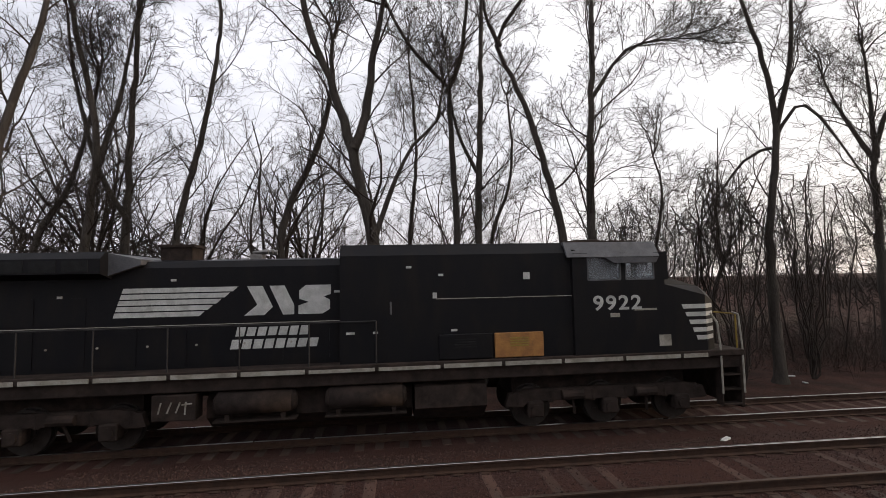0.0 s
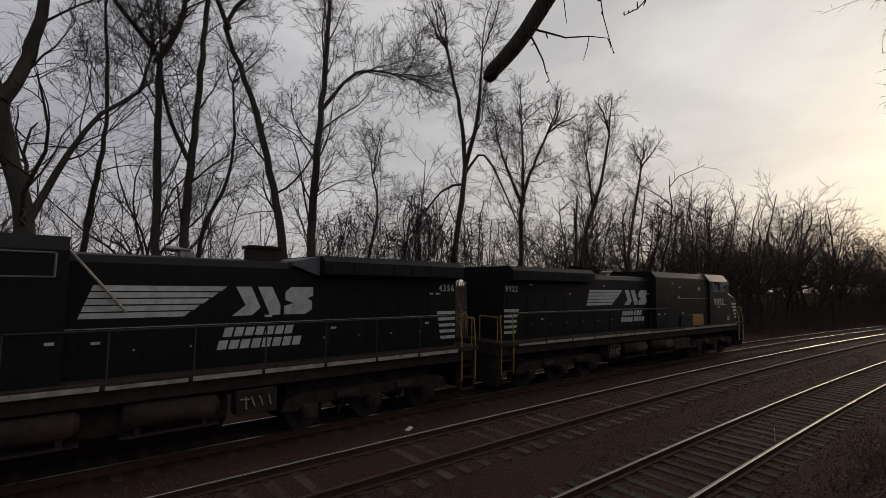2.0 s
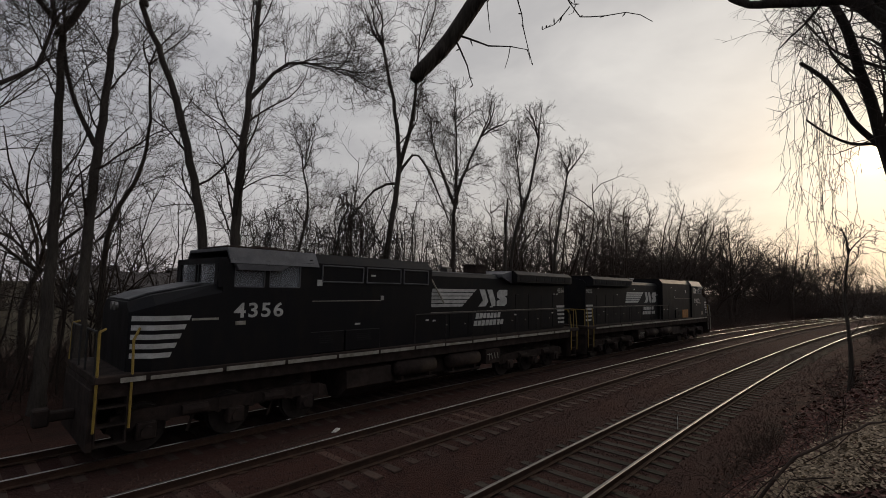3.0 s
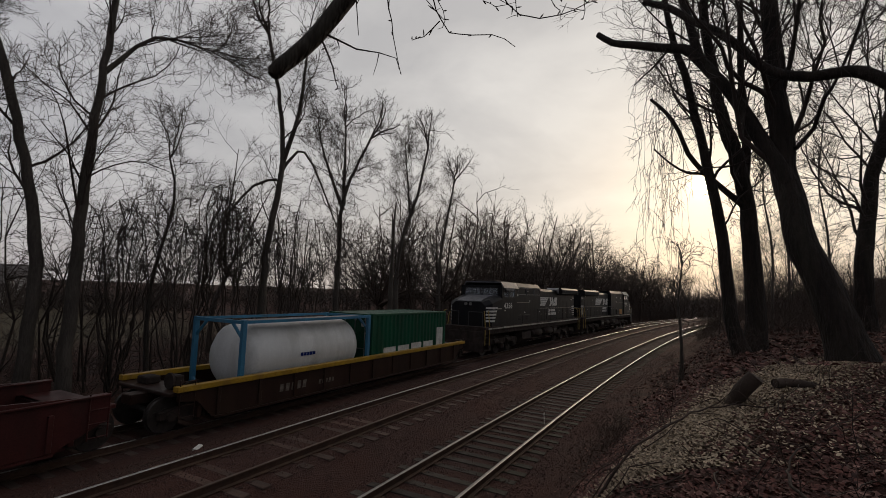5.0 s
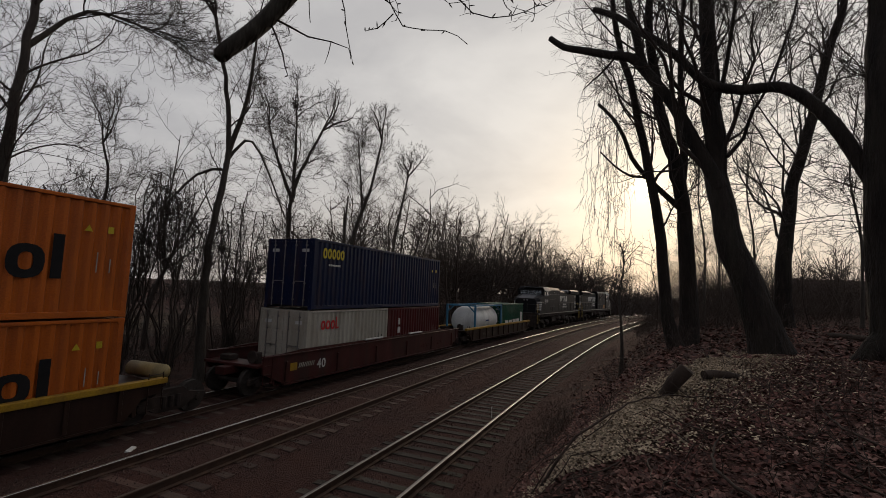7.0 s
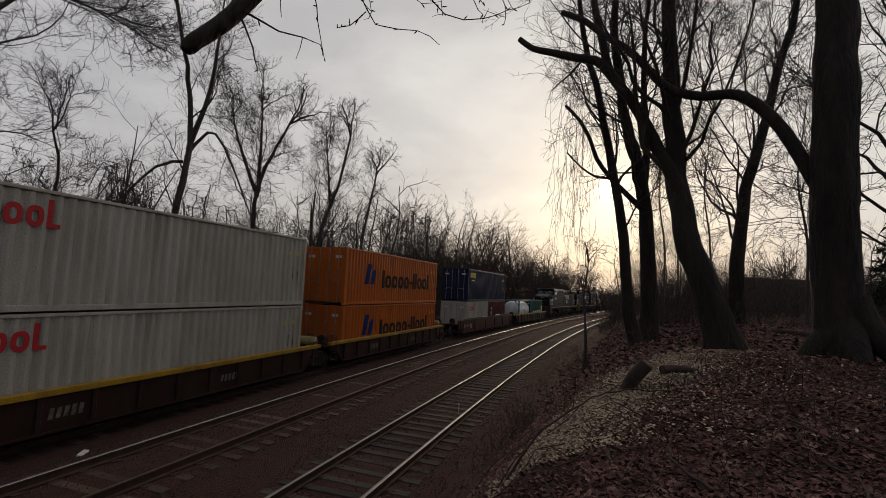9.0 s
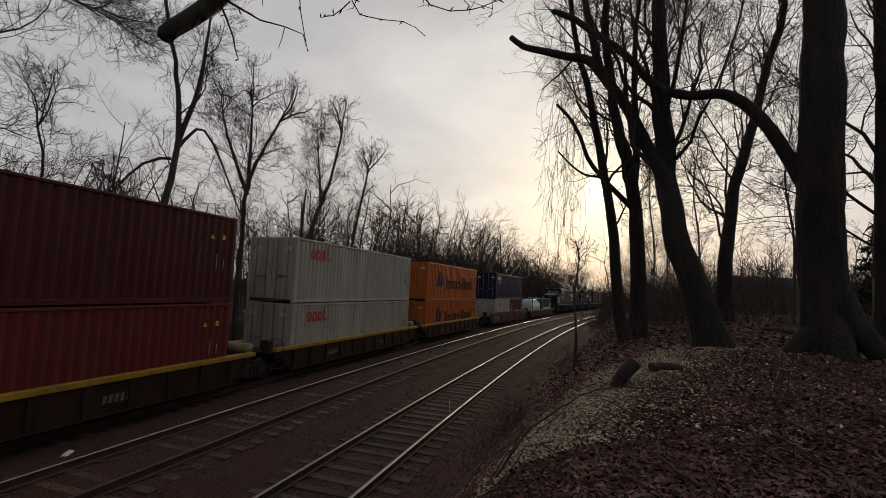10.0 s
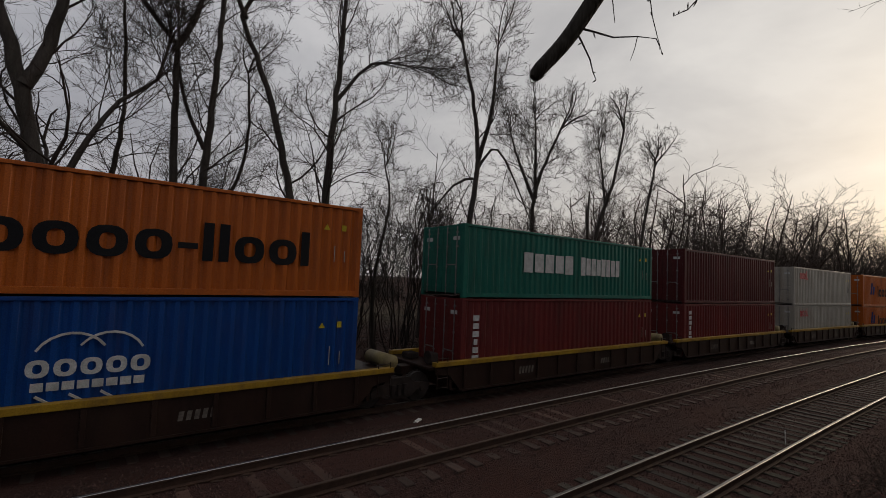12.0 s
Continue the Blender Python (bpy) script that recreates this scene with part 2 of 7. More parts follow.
# ---------------------------------------------------------------- mesh helpers
def box(bm, x0, x1, y0, y1, z0, z1, bevel=0.0):
    v = [bm.verts.new((x, y, z)) for x in (x0, x1) for y in (y0, y1) for z in (z0, z1)]
    fs = [bm.faces.new([v[i] for i in f]) for f in ((0, 1, 3, 2), (4, 6, 7, 5), (0, 4, 5, 1), (2, 3, 7, 6), (0, 2, 6, 4), (1, 5, 7, 3))]
    if bevel:
        edges = list({e for f in fs for e in f.edges})
        bmesh.ops.bevel(bm, geom=edges, offset=bevel, segments=1, affect="EDGES", profile=0.5)


def prism(bm, pts, y0, y1):
    """A side outline in x, z swept from y0 to y1."""
    a = [bm.verts.new((x, y0, z)) for x, z in pts]
    c = [bm.verts.new((x, y1, z)) for x, z in pts]
    n = len(pts)
    bm.faces.new(a)
    bm.faces.new(c[::-1])
    for i in range(n):
        bm.faces.new((a[i], c[i], c[(i + 1) % n], a[(i + 1) % n]))


def extrude_x(bm, pts, x0, x1):
    """A cross outline in y, z swept from x0 to x1."""
    a = [bm.verts.new((x0, y, z)) for y, z in pts]
    c = [bm.verts.new((x1, y, z)) for y, z in pts]
    n = len(pts)
    bm.faces.new(a)
    bm.faces.new(c[::-1])
    for i in range(n):
        bm.faces.new((a[i], c[i], c[(i + 1) % n], a[(i + 1) % n]))


def rod(bm, p, q, r, sides=8, r2=None, caps=True):
    p, q = Vector(p), Vector(q)
    d = (q - p).normalized()
    u = d.orthogonal().normalized()
    w = d.cross(u)
    ring = lambda c, rad: [bm.verts.new(c + rad * (math.cos(2 * math.pi * k / sides) * u + math.sin(2 * math.pi * k / sides) * w)) for k in range(sides)]
    a, b = ring(p, r), ring(q, r if r2 is None else r2)
    for k in range(sides):
        bm.faces.new((a[k], a[(k + 1) % sides], b[(k + 1) % sides], b[k]))
    if caps:
        bm.faces.new(a[::-1])
        bm.faces.new(b)


def bent_rod(bm, pts, r, sides=6):
    for p, q in zip(pts, pts[1:]):
        rod(bm, p, q, r, sides)


def finish(name, bm, material, smooth=False):
    bmesh.ops.recalc_face_normals(bm, faces=bm.faces[:])
    me = bpy.data.meshes.new(name)
    bm.to_mesh(me)
    bm.free()
    me.materials.append(material)
    if smooth:
        for p in me.polygons:
            p.use_smooth = True
    return me


def part(name, bm, material, parent, label="", smooth=False):
    ob = new(name, finish(name, bm, material, smooth))
    ob.parent = parent
    if label:
        tagged(ob, label)
    return ob


def make(fn, *a, **k):
    bm = bmesh.new()
    fn(bm, *a, **k)
    return bm


def boxes(*specs, bevel=0.0):
    bm = bmesh.new()
    for s in specs:
        box(bm, *s, bevel=bevel)
    return bm


def words(name, text, size, m, material, parent, depth=0.006, squeeze=1.0):
    """Lettering with the built-in font, as a mesh; m places it, the text running along its x."""
    cu = bpy.data.curves.new(name, "FONT")
    cu.body, cu.size, cu.extrude, cu.align_x, cu.align_y, cu.offset, cu.space_character = text, size, depth, "CENTER", "CENTER", size * 0.02, 1.16
    tmp = bpy.data.objects.new(name, cu)
    me = bpy.data.meshes.new_from_object(tmp)
    bpy.data.objects.remove(tmp)
    me.transform(m @ Matrix.Diagonal((squeeze, 1, 1, 1)))
    me.materials.clear()
    me.materials.append(material)
    ob = new(name, me)
    ob.parent = parent
    return ob


def facing(x, y, z, side):
    """A plane for writing on a vehicle's flank: side -1 is the -y flank, +1 the +y flank."""
    return pose(x, y, z, 90, 0, 0) if side < 0 else pose(x, y, z, 90, 0, 180)


# ---------------------------------------------------------------- the line of the railway
CURVE = (8.2725, -1.1864e-3, 4.395e-6, -2.668e-8)
X_LO, X_HI = -10.0, 82.0


def rail_y(x):
    def poly(v):
        return CURVE[0] + CURVE[1] * v ** 2 + CURVE[2] * v ** 3 + CURVE[3] * v ** 4
    def slope(v):
        return 2 * CURVE[1] * v + 3 * CURVE[2] * v ** 2 + 4 * CURVE[3] * v ** 3
    if x < X_LO:
        d = x - X_LO
        return poly(X_LO) + slope(X_LO) * d - 0.0011 * d * d
    if x > X_HI:
        d = x - X_HI
        return poly(X_HI) + slope(X_HI) * d - 0.0011 * d * d
    return poly(x)


_xs = np.arange(-220.0, 300.01, 0.25)
_ys = np.array([rail_y(v) for v in _xs])
_ss = np.concatenate([[0], np.cumsum(np.hypot(np.diff(_xs), np.diff(_ys)))])
_ss -= np.interp(0, _xs, _ss)


def on_line(s, d=0.0):
    """Place and heading (radians) at s metres along the middle track, d metres to its far side."""
    x = float(np.interp(s, _ss, _xs))
    y = float(np.interp(x, _xs, _ys))
    x2 = x + 0.5
    h = math.atan2(float(np.interp(x2, _xs, _ys)) - y, 0.5)
    return x - d * math.sin(h), y + d * math.cos(h), h


TRACKS = {"far": (4.728, -0.415), "middle": (0.0, 0.0), "near": (-3.581, -0.303)}   # offset, rail-top height
PROFILE = [(-400, 11), (-60, 5.0), (-40, 3.8), (-25, 2.8), (-15, 2.45), (-11, 2.35), (-9.3, 2.1), (-8.2, 1.78), (-7.6, 1.40), (-7.2, 1.0), (-6.6, 0.40), (-6.0, -0.25),
           (-5.5, -0.50), (-5.2, -0.56), (-4.9, -0.505), (-2.3, -0.505), (-1.9, -0.42), (-1.4, -0.225), (-1.0, -0.187), (1.0, -0.187), (1.4, -0.225), (2.1, -0.42),
           (3.0, -0.61), (3.4, -0.615), (6.1, -0.615), (6.9, -0.95), (8.5, -1.05), (14, -0.95), (40, -1.2), (90, -0.8), (400, 0.5)]
_pl, _pz = np.array([p[0] for p in PROFILE]), np.array([p[1] for p in PROFILE])


def ground_z(x, l):
    back = min(max((x - 7) * 0.10, 0), 0.8) * min(max((-l - 5.4) / 2.0, 0), 1)      # the bank draws back along the line
    z = float(np.interp(l + back, _pl, _pz))
    z += 2.5 * min(max((x - 60) / 50, 0), 1) * min(max((l - 11) / 30, 0), 1)          # wooded rise outside the bend
    bank = min(max((-l - 5.6) / 1.5, 0), 1)
    rough = bank + min(max((l - 7) / 2, 0), 1)
    z += rough * 0.16 * noise.noise((x * 0.35, l * 0.35, 3.1)) + rough * 0.05 * noise.noise((x * 1.3, l * 1.3, 7.7))
    z += bank * (0.25 * math.exp(-((x - 11) / 5) ** 2) * math.exp(-((l + 9.0) / 2.2) ** 2) - 0.25 * math.exp(-((x - 4) / 3.5) ** 2) * min(max((-l - 6) / 2, 0), 1) * 0.5)
    return z


def lateral(x, y):
    return (y - rail_y(x)) * math.cos(math.atan((rail_y(x + 0.25) - rail_y(x - 0.25)) / 0.5))


def ground_at(x, y):
    return ground_z(x, lateral(x, y))


CREST = ((5.3, 6.5, 7.5, 8.5, 10.0, 12.0, 14.0), (-7.7, -7.9, -8.4, -8.9, -9.6, -10.4, -11.1))


def crest_line(s):
    """Where the pale lip of the bank lies, across the line."""
    return float(np.interp(s, *CREST))


def build_ground():
    along = np.concatenate([np.arange(-190, -20, 10), np.arange(-20, 0, 1.0), np.arange(0, 26, 0.4), np.arange(26, 60, 1.2), np.arange(60, 281, 5)])
    across = np.concatenate([[-400, -250, -150, -100, -70, -50, -40, -32], np.arange(-28, -13, 1.0), np.arange(-13, -4.4, 0.2), np.arange(-4.4, 7.4, 0.35),
                             np.arange(7.4, 16, 0.8), np.arange(16, 40, 3), [45, 55, 70, 90, 120, 170, 250, 400]])
    verts, faces, bed, lit_lip, field = [], [], [], [], []
    for s in along:
        for l in across:
            x, y, h = on_line(float(s), float(l))
            verts.append((x, y, ground_z(x, float(l))))
            wob = 0.35 * noise.noise((x * 0.8, l * 0.8, 1.3))
            bed.append(min(max((min(l + 6.0 + wob, 7.4 - l + wob)) / 0.5, 0), 1))
            e = math.exp(-((l - crest_line(s) + 0.5 * wob) / 0.6) ** 2) * min(max((s - 5.3) / 1.2, 0), 1) * min(max((14 - s) / 2, 0), 1)
            lit_lip.append(min(1, 1.5 * e) * (0.45 + 0.45 * noise.noise((x * 2, l * 2, 9)) + 0.2))
            field.append(min(max((l - 26) / 10, 0), 1) * min(max((45 - s) / 20, 0), 1))
    n = len(across)
    for i in range(len(along) - 1):
        for j in range(n - 1):
            a = i * n + j
            faces.append((a, a + n, a + n + 1, a + 1))
    me = bpy.data.meshes.new("ground")
    me.from_pydata(verts, [], faces)
    for nm, vals in (("bed", bed), ("lit_lip", lit_lip), ("field", field)):
        at = me.attributes.new(nm, "FLOAT", "POINT")
        at.data.foreach_set("value", np.clip(np.array(vals, dtype=np.float32), 0, 1))
    me.materials.append(M["ground"])
    for p in me.polygons:
        p.use_smooth = True
    tagged(new("ground", me), "leaf-strewn soil bank falling to grey stone ballast", "ground", kind="structure")


build_ground()


def rail_mesh(offset, top, head="railhead"):
    """One rail: foot, web and head swept along the line; the running surface is a second material."""
    prof = [(-0.07, -0.172), (0.07, -0.172), (0.07, -0.155), (0.012, -0.135), (0.012, -0.045), (0.036, -0.035), (0.036, -0.006), (0.026, 0.0),
            (-0.026, 0.0), (-0.036, -0.006), (-0.036, -0.035), (-0.012, -0.045), (-0.012, -0.135), (-0.07, -0.155)]
    ss = np.concatenate([np.arange(-160, -20, 8.0), np.arange(-20, 90, 2.0), np.arange(90, 270, 5.0)])
    verts, faces, mats, n = [], [], [], len(prof)
    for s in ss:
        x, y, h = on_line(float(s), offset)
        for a, z in prof:
            verts.append((x - a * math.sin(h), y + a * math.cos(h), top + z))
    for i in range(len(ss) - 1):
        for k in range(n):
            a, b = i * n + k, i * n + (k + 1) % n
            faces.append((a, a + n, b + n, b))
            mats.append(1 if k in (6, 7, 8) else 0)
    me = bpy.data.meshes.new("rail")
    me.from_pydata(verts, [], faces)
    me.materials.append(M["railside"])
    me.materials.append(M[head])
    me.polygons.foreach_set("material_index", mats)
    return me


def tie_mesh(material):
    bm = bmesh.new()
    box(bm, -0.115, 0.115, -1.29, 1.29, -0.17, 0.0, bevel=0.015)
    return finish("tie", bm, material)


def build_track(key, label, material):
    off, top = TRACKS[key]
    base = tagged(new("railway_track"), label, "railway track", group="parallel railway tracks", kind="structure")
    for side in (0.7525, -0.7525):
        r = new("rail", rail_mesh(off + side, top, "raildull" if key == "middle" and side < 0 else "railnear" if key == "near" else "railhead"))
        r.parent = base
    shared = tie_mesh(material)
    rng = random.Random(key)
    plate = bmesh.new()
    far_v, far_f = [], []
    s = -13.0
    while s < 175:
        x, y, h = on_line(s, off)
        dz = top - 0.178 - rng.uniform(0, 0.018)
        turn = h + rng.gauss(0, 0.012)
        if s < 70:
            o = new("tie", shared)
            o.parent = base
            o.matrix_basis = Matrix.Translation((x, y, dz)) @ Matrix.Rotation(turn, 4, "Z")
            o.scale = (rng.uniform(0.92, 1.06), rng.uniform(0.97, 1.03), 1)
            if s < 45:
                for side in (0.7525, -0.7525):
                    px, py, ph = on_line(s, off + side)
                    mat = Matrix.Translation((px, py, top - 0.174)) @ Matrix.Rotation(ph, 4, "Z")
                    c = [plate.verts.new(mat @ Vector((a * 0.09, b * 0.16, 0.006))) for a, b in ((-1, -1), (1, -1), (1, 1), (-1, 1))]
                    plate.faces.new(c)
                    for a, b in ((-0.05, 0.10), (0.05, -0.10)):
                        p = mat @ Vector((a, b, 0.005))
                        rod(plate, p, p + Vector((0, 0, 0.03)), 0.011, 4)
        else:
            k = len(far_v)
            m = Matrix.Translation((x, y, dz)) @ Matrix.Rotation(turn, 4, "Z")
            far_v += [tuple(m @ Vector((a * 0.115, b * 1.29, c))) for a in (-1, 1) for b in (-1, 1) for c in (-0.1, 0)]
            far_f += [(k + 1, k + 3, k + 7, k + 5), (k, k + 4, k + 5, k + 1), (k + 2, k + 3, k + 7, k + 6), (k, k + 1, k + 3, k + 2), (k + 4, k + 6, k + 7, k + 5)]
        s += rng.uniform(0.50, 0.60)
    part("tie_plate", plate, M["railside"], base, "rusty tie plates with spikes")
    me = bpy.data.meshes.new("far_ties")
    me.from_pydata(far_v, [], far_f)
    me.materials.append(material)
    o = new("far_ties", me)
    o.parent = base
    o["kind"] = "stuff"


build_track("far", "wooden-tied railway track under the moving train", M["tie"])
build_track("middle", "empty main track with one brightly polished rail", M["tie"])
build_track("near", "old siding track with weathered grey ties", M["tie_old"])
# ---------------------------------------------------------------- rolling stock
SPEED = 11.8           # metres a second
FAR_OFF, FAR_TOP = TRACKS["far"]
TRAIN = []             # (thing, metres behind the train's datum, height over the rail, turned about, reach of the bogies)
WHEELS = []            # (wheelset, x, z, radius, sense)


def letter_bars(name, x0, x1, z0, z1, n, y, side, material, parent, slant=0.0, gap=0.16, seed=1, shape=None):
    """A word as a row of plain upright bars, one for each sign."""
    bm = bmesh.new()
    rng = random.Random(seed)
    w = (x1 - x0) / n
    ya, yb = (y, y + 0.006 * side)
    for i in range(n):
        a, b = x0 + w * (i + gap / 2), x0 + w * (i + 1 - gap / 2)
        h = (z1 - z0) * rng.uniform(0, 0.06)
        f0, f1 = shape[i % len(shape)] if shape else (0, 1)
        if side > 0 and shape:
            f0, f1 = shape[(n - 1 - i) % len(shape)]
        za, zb = z0 + h + (z1 - z0) * f0, z0 - h + (z1 - z0) * f1
        lo = [(a, za), (b, za), (b + slant, zb), (a + slant, zb)]
        prism(bm, lo, min(ya, yb), max(ya, yb))
    return part(name, bm, material, parent)


def mark_row(x0, x1, z0, z1, kinds, y, side, material, parent):
    """A trade mark as a row of plain shapes: | a bar, o a ring, q a ring with a bar below, - a dash, L a foot."""
    width = {"|": 0.42, "o": 1.0, "q": 1.0, "b": 1.0, "-": 0.6, "L": 0.8, "H": 1.05, "I": 0.42}
    total = sum(width[k] for k in kinds)
    bm = bmesh.new()
    ya, yb = sorted((y, y + 0.006 * side))
    u = (x1 - x0) / total
    h = z1 - z0
    at = 0.0
    for k in kinds:
        w = width[k]
        def slab(a, b, c, d):
            p, q = x0 + u * (at + w * a), x0 + u * (at + w * b)
            if side > 0:
                p, q = x0 + x1 - q, x0 + x1 - p
            box(bm, p, q, ya, yb, z0 + h * c, z0 + h * d)
        if k in "oqb":
            cx = x0 + u * (at + w * 0.49)
            cx = cx if side < 0 else x0 + x1 - cx
            ring = [(math.copysign(abs(math.cos(a)) ** 0.8, math.cos(a)), math.copysign(abs(math.sin(a)) ** 0.8, math.sin(a))) for a in np.linspace(0, 2 * math.pi, 17)[:-1]]
            loops = [[bm.verts.new((cx + c * u * w * fx, y, z0 + h * 0.5 + q * h * fz)) for c, q in ring] for fx, fz, y in
                     ((0.43, 0.29, ya), (0.17, 0.15, ya), (0.17, 0.15, yb), (0.43, 0.29, yb))]
            for p, q in zip(loops, loops[1:] + loops[:1]):
                for n in range(16):
                    bm.faces.new((p[n], p[(n + 1) % 16], q[(n + 1) % 16], q[n]))
        if k == "q":
            slab(0.06, 0.34, 0.0, 0.21)
        if k == "b":
            slab(0.62, 0.92, 0.67, 1.0)
        if k in "|I":
            slab(0.15, 0.80, 0.22, 1.0)
        if k == "H":
            slab(0.06, 0.32, 0.22, 1.0)
            slab(0.66, 0.92, 0.22, 1.0)
            slab(0.32, 0.66, 0.55, 0.67)
        if k == "-":
            slab(0.08, 0.9, 0.45, 0.57)
        if k == "L":
            slab(0.08, 0.42, 0.22, 1.0)
            slab(0.42, 0.95, 0.22, 0.34)
        at += w
    return part("lettering", bm, material, parent)


def wheelset(parent, x, z, r, gauge=1.435):
    bm = bmesh.new()
    rod(bm, (0, -1.05, 0), (0, 1.05, 0), 0.085, 10)
    for s in (-1, 1):
        y = s * gauge / 2
        rod(bm, (0, y, 0), (0, y + s * 0.13, 0), r, 28)
        rod(bm, (0, y - s * 0.03, 0), (0, y, 0), r + 0.028, 28)
        rod(bm, (0, y + s * 0.13, 0), (0, y + s * 0.17, 0), r * 0.42, 14)
        for k in range(5):
            a = 2 * math.pi * k / 5
            rod(bm, (math.cos(a) * r * 0.62, y + s * 0.128, math.sin(a) * r * 0.62), (math.cos(a) * r * 0.62, y + s * 0.145, math.sin(a) * r * 0.62), r * 0.12, 8)
    ob = part("wheelset", bm, M["wheel"], parent)
    ob.matrix_basis = pose(x, 0, z)
    return ob


def c_axle_bogie(parent, axles, facing_out):
    """Three-axle locomotive bogie: side frames, journal boxes, springs, brake cylinders."""
    a, b = min(axles) - 0.75, max(axles) + 0.75
    for s in (-1, 1):
        bm = bmesh.new()
        y0, y1 = sorted((s * 1.02, s * 1.20))
        top = [(a, 0.62), (a + 0.1, 0.92), (a + 0.6, 1.02), (b - 0.6, 1.02), (b - 0.1, 0.92), (b, 0.62), (b - 0.45, 0.60), (b - 0.6, 0.72),
               (a + 0.6, 0.72), (a + 0.45, 0.60)]
        prism(bm, top, y0, y1)
        for x in axles:
            box(bm, x - 0.2, x + 0.2, min(y0, s * 1.02), max(y1, s * 1.30) if s > 0 else y1, 0.36, 0.74, 0.03)
            if s < 0:
                box(bm, x - 0.2, x + 0.2, -1.32, -1.0, 0.36, 0.74, 0.03)
            rod(bm, (x, s * 1.28, 0.54), (x, s * 1.36, 0.54), 0.13, 12)
            for dx in (-0.42, 0.42):
                rod(bm, (x + dx, s * 1.12, 0.68), (x + dx, s * 1.12, 0.98), 0.1, 8)
        for x in ((axles[0] + axles[1]) / 2, (axles[1] + axles[2]) / 2):
            rod(bm, (x - 0.28, s * 1.25, 0.86), (x + 0.28, s * 1.25, 0.86), 0.12, 10)
            rod(bm, (x, s * 1.24, 0.8), (x + 0.1, s * 1.1, 0.35), 0.035, 6)
        part("bogie_side_frame", bm, M["under"], parent, "grimy cast bogie side frame")
    part("bogie_bolster", boxes((a + 0.3, b - 0.3, -0.7, 0.7, 0.75, 1.3)), M["under"], parent)
    for x in axles:
        WHEELS.append((wheelset(parent, x, 0.535, 0.51), x, 0.535, 0.51, facing_out))


def handrail(bm, pts, r=0.02):
    bent_rod(bm, pts, r, 6)


def locomotive(number, label, about, second):
    lo = tagged(new("locomotive"), label, "locomotive", group="two coupled locomotives")
    sense = -1 if about else 1
    nf = 9.12 if second else 9.72                     # front of the nose
    ff = nf + 0.58                                    # front of the frame
    # frame, deck and tanks
    part("underframe", boxes((-10.95, ff - 0.05, -1.42, 1.42, 1.38, 1.70), (-10.95, ff, -1.53, 1.53, 1.70, 1.86), bevel=0.02), M["under"], lo)
    for s in (-1, 1):
        bm = bmesh.new()
        x = -10.0
        rng = random.Random(int(number) + s)
        while x < 9.0:
            w = min(rng.choice((1.55, 1.6, 1.5)), 9.3 - x)
            y0, y1 = sorted((s * 1.531, s * 1.546))
            box(bm, x + 0.05, x + w - 0.04, y0, y1, 1.70, 1.80 if rng.random() < 0.8 else 1.78)
            x += w
        part("sill_stripe", bm, M["cream"], lo, "segmented off-white reflective sill stripe")
    bm = bmesh.new()
    extrude_x(bm, [(-0.7, 1.38), (-1.35, 1.25), (-1.40, 0.75), (-0.9, 0.38), (0.9, 0.38), (1.40, 0.75), (1.35, 1.25), (0.7, 1.38)], 1.75, 3.5)
    part("fuel_tank", bm, M["under"], lo, "boxy grime-covered fuel tank end")
    bm = bmesh.new()
    extrude_x(bm, [(-0.8, 1.38), (-1.05, 1.1), (-1.05, 0.7), (-0.7, 0.40), (0.7, 0.40), (1.05, 0.7), (1.05, 1.1), (0.8, 1.38)], -3.1, 1.7)
    part("fuel_tank", bm, M["under"], lo)
    for s in (-1, 1):
        for a, b in ((-0.35, 1.55), (-2.85, -1.0)):
            bm = bmesh.new()
            rod(bm, (a + 0.1, s * 1.25, 1.08), (b - 0.1, s * 1.25, 1.08), 0.27, 18)
            rod(bm, (a, s * 1.25, 1.08), (a + 0.1, s * 1.25, 1.08), 0.14, 18, 0.27)
            rod(bm, (b - 0.1, s * 1.25, 1.08), (b, s * 1.25, 1.08), 0.27, 18, 0.14)
            part("air_reservoir", bm, M["under"], lo, "cylindrical air reservoir under the frame", True)
            bm = boxes((a, b, s * 1.25 - 0.16, s * 1.25 + 0.16, 0.66, 0.70))
            for x in (a + 0.3, b - 0.3):
                box(bm, x - 0.05, x + 0.05, s * 1.25 - 0.12, s * 1.25 + 0.12, 0.70, 0.86)
            part("reservoir_bracket", bm, M["under"], lo)
        y0, y1 = sorted((s * 1.0, s * 1.42))
        bx = part("battery_box", boxes((-4.15, -3.2, y0, y1, 0.76, 1.34), bevel=0.02), M["under"], lo)
        bm = bmesh.new()
        rng = random.Random(5)
        for k in range(4):
            x = -4.0 + k * 0.19
            rod(bm, (x, s * 1.43, 0.9 + rng.random() * 0.06), (x + rng.uniform(-0.05, 0.1), s * 1.43, 1.18), 0.02, 4)
        rod(bm, (-3.5, s * 1.43, 1.12), (-3.28, s * 1.43, 1.14), 0.02, 4)
        part("chalk_scrawl", bm, M["cream"], bx, "unreadable pale scrawl")
    # long hood
    hw = 1.04
    cross = [(-hw, 1.86), (-hw, 4.22), (-hw + 0.16, 4.38), (-0.4, 4.44), (0.4, 4.44), (hw - 0.16, 4.38), (hw, 4.22), (hw, 1.86)]
    part("engine_hood", make(extrude_x, cross, -10.25, 0.05), M["black"], lo, "black panelled engine hood")
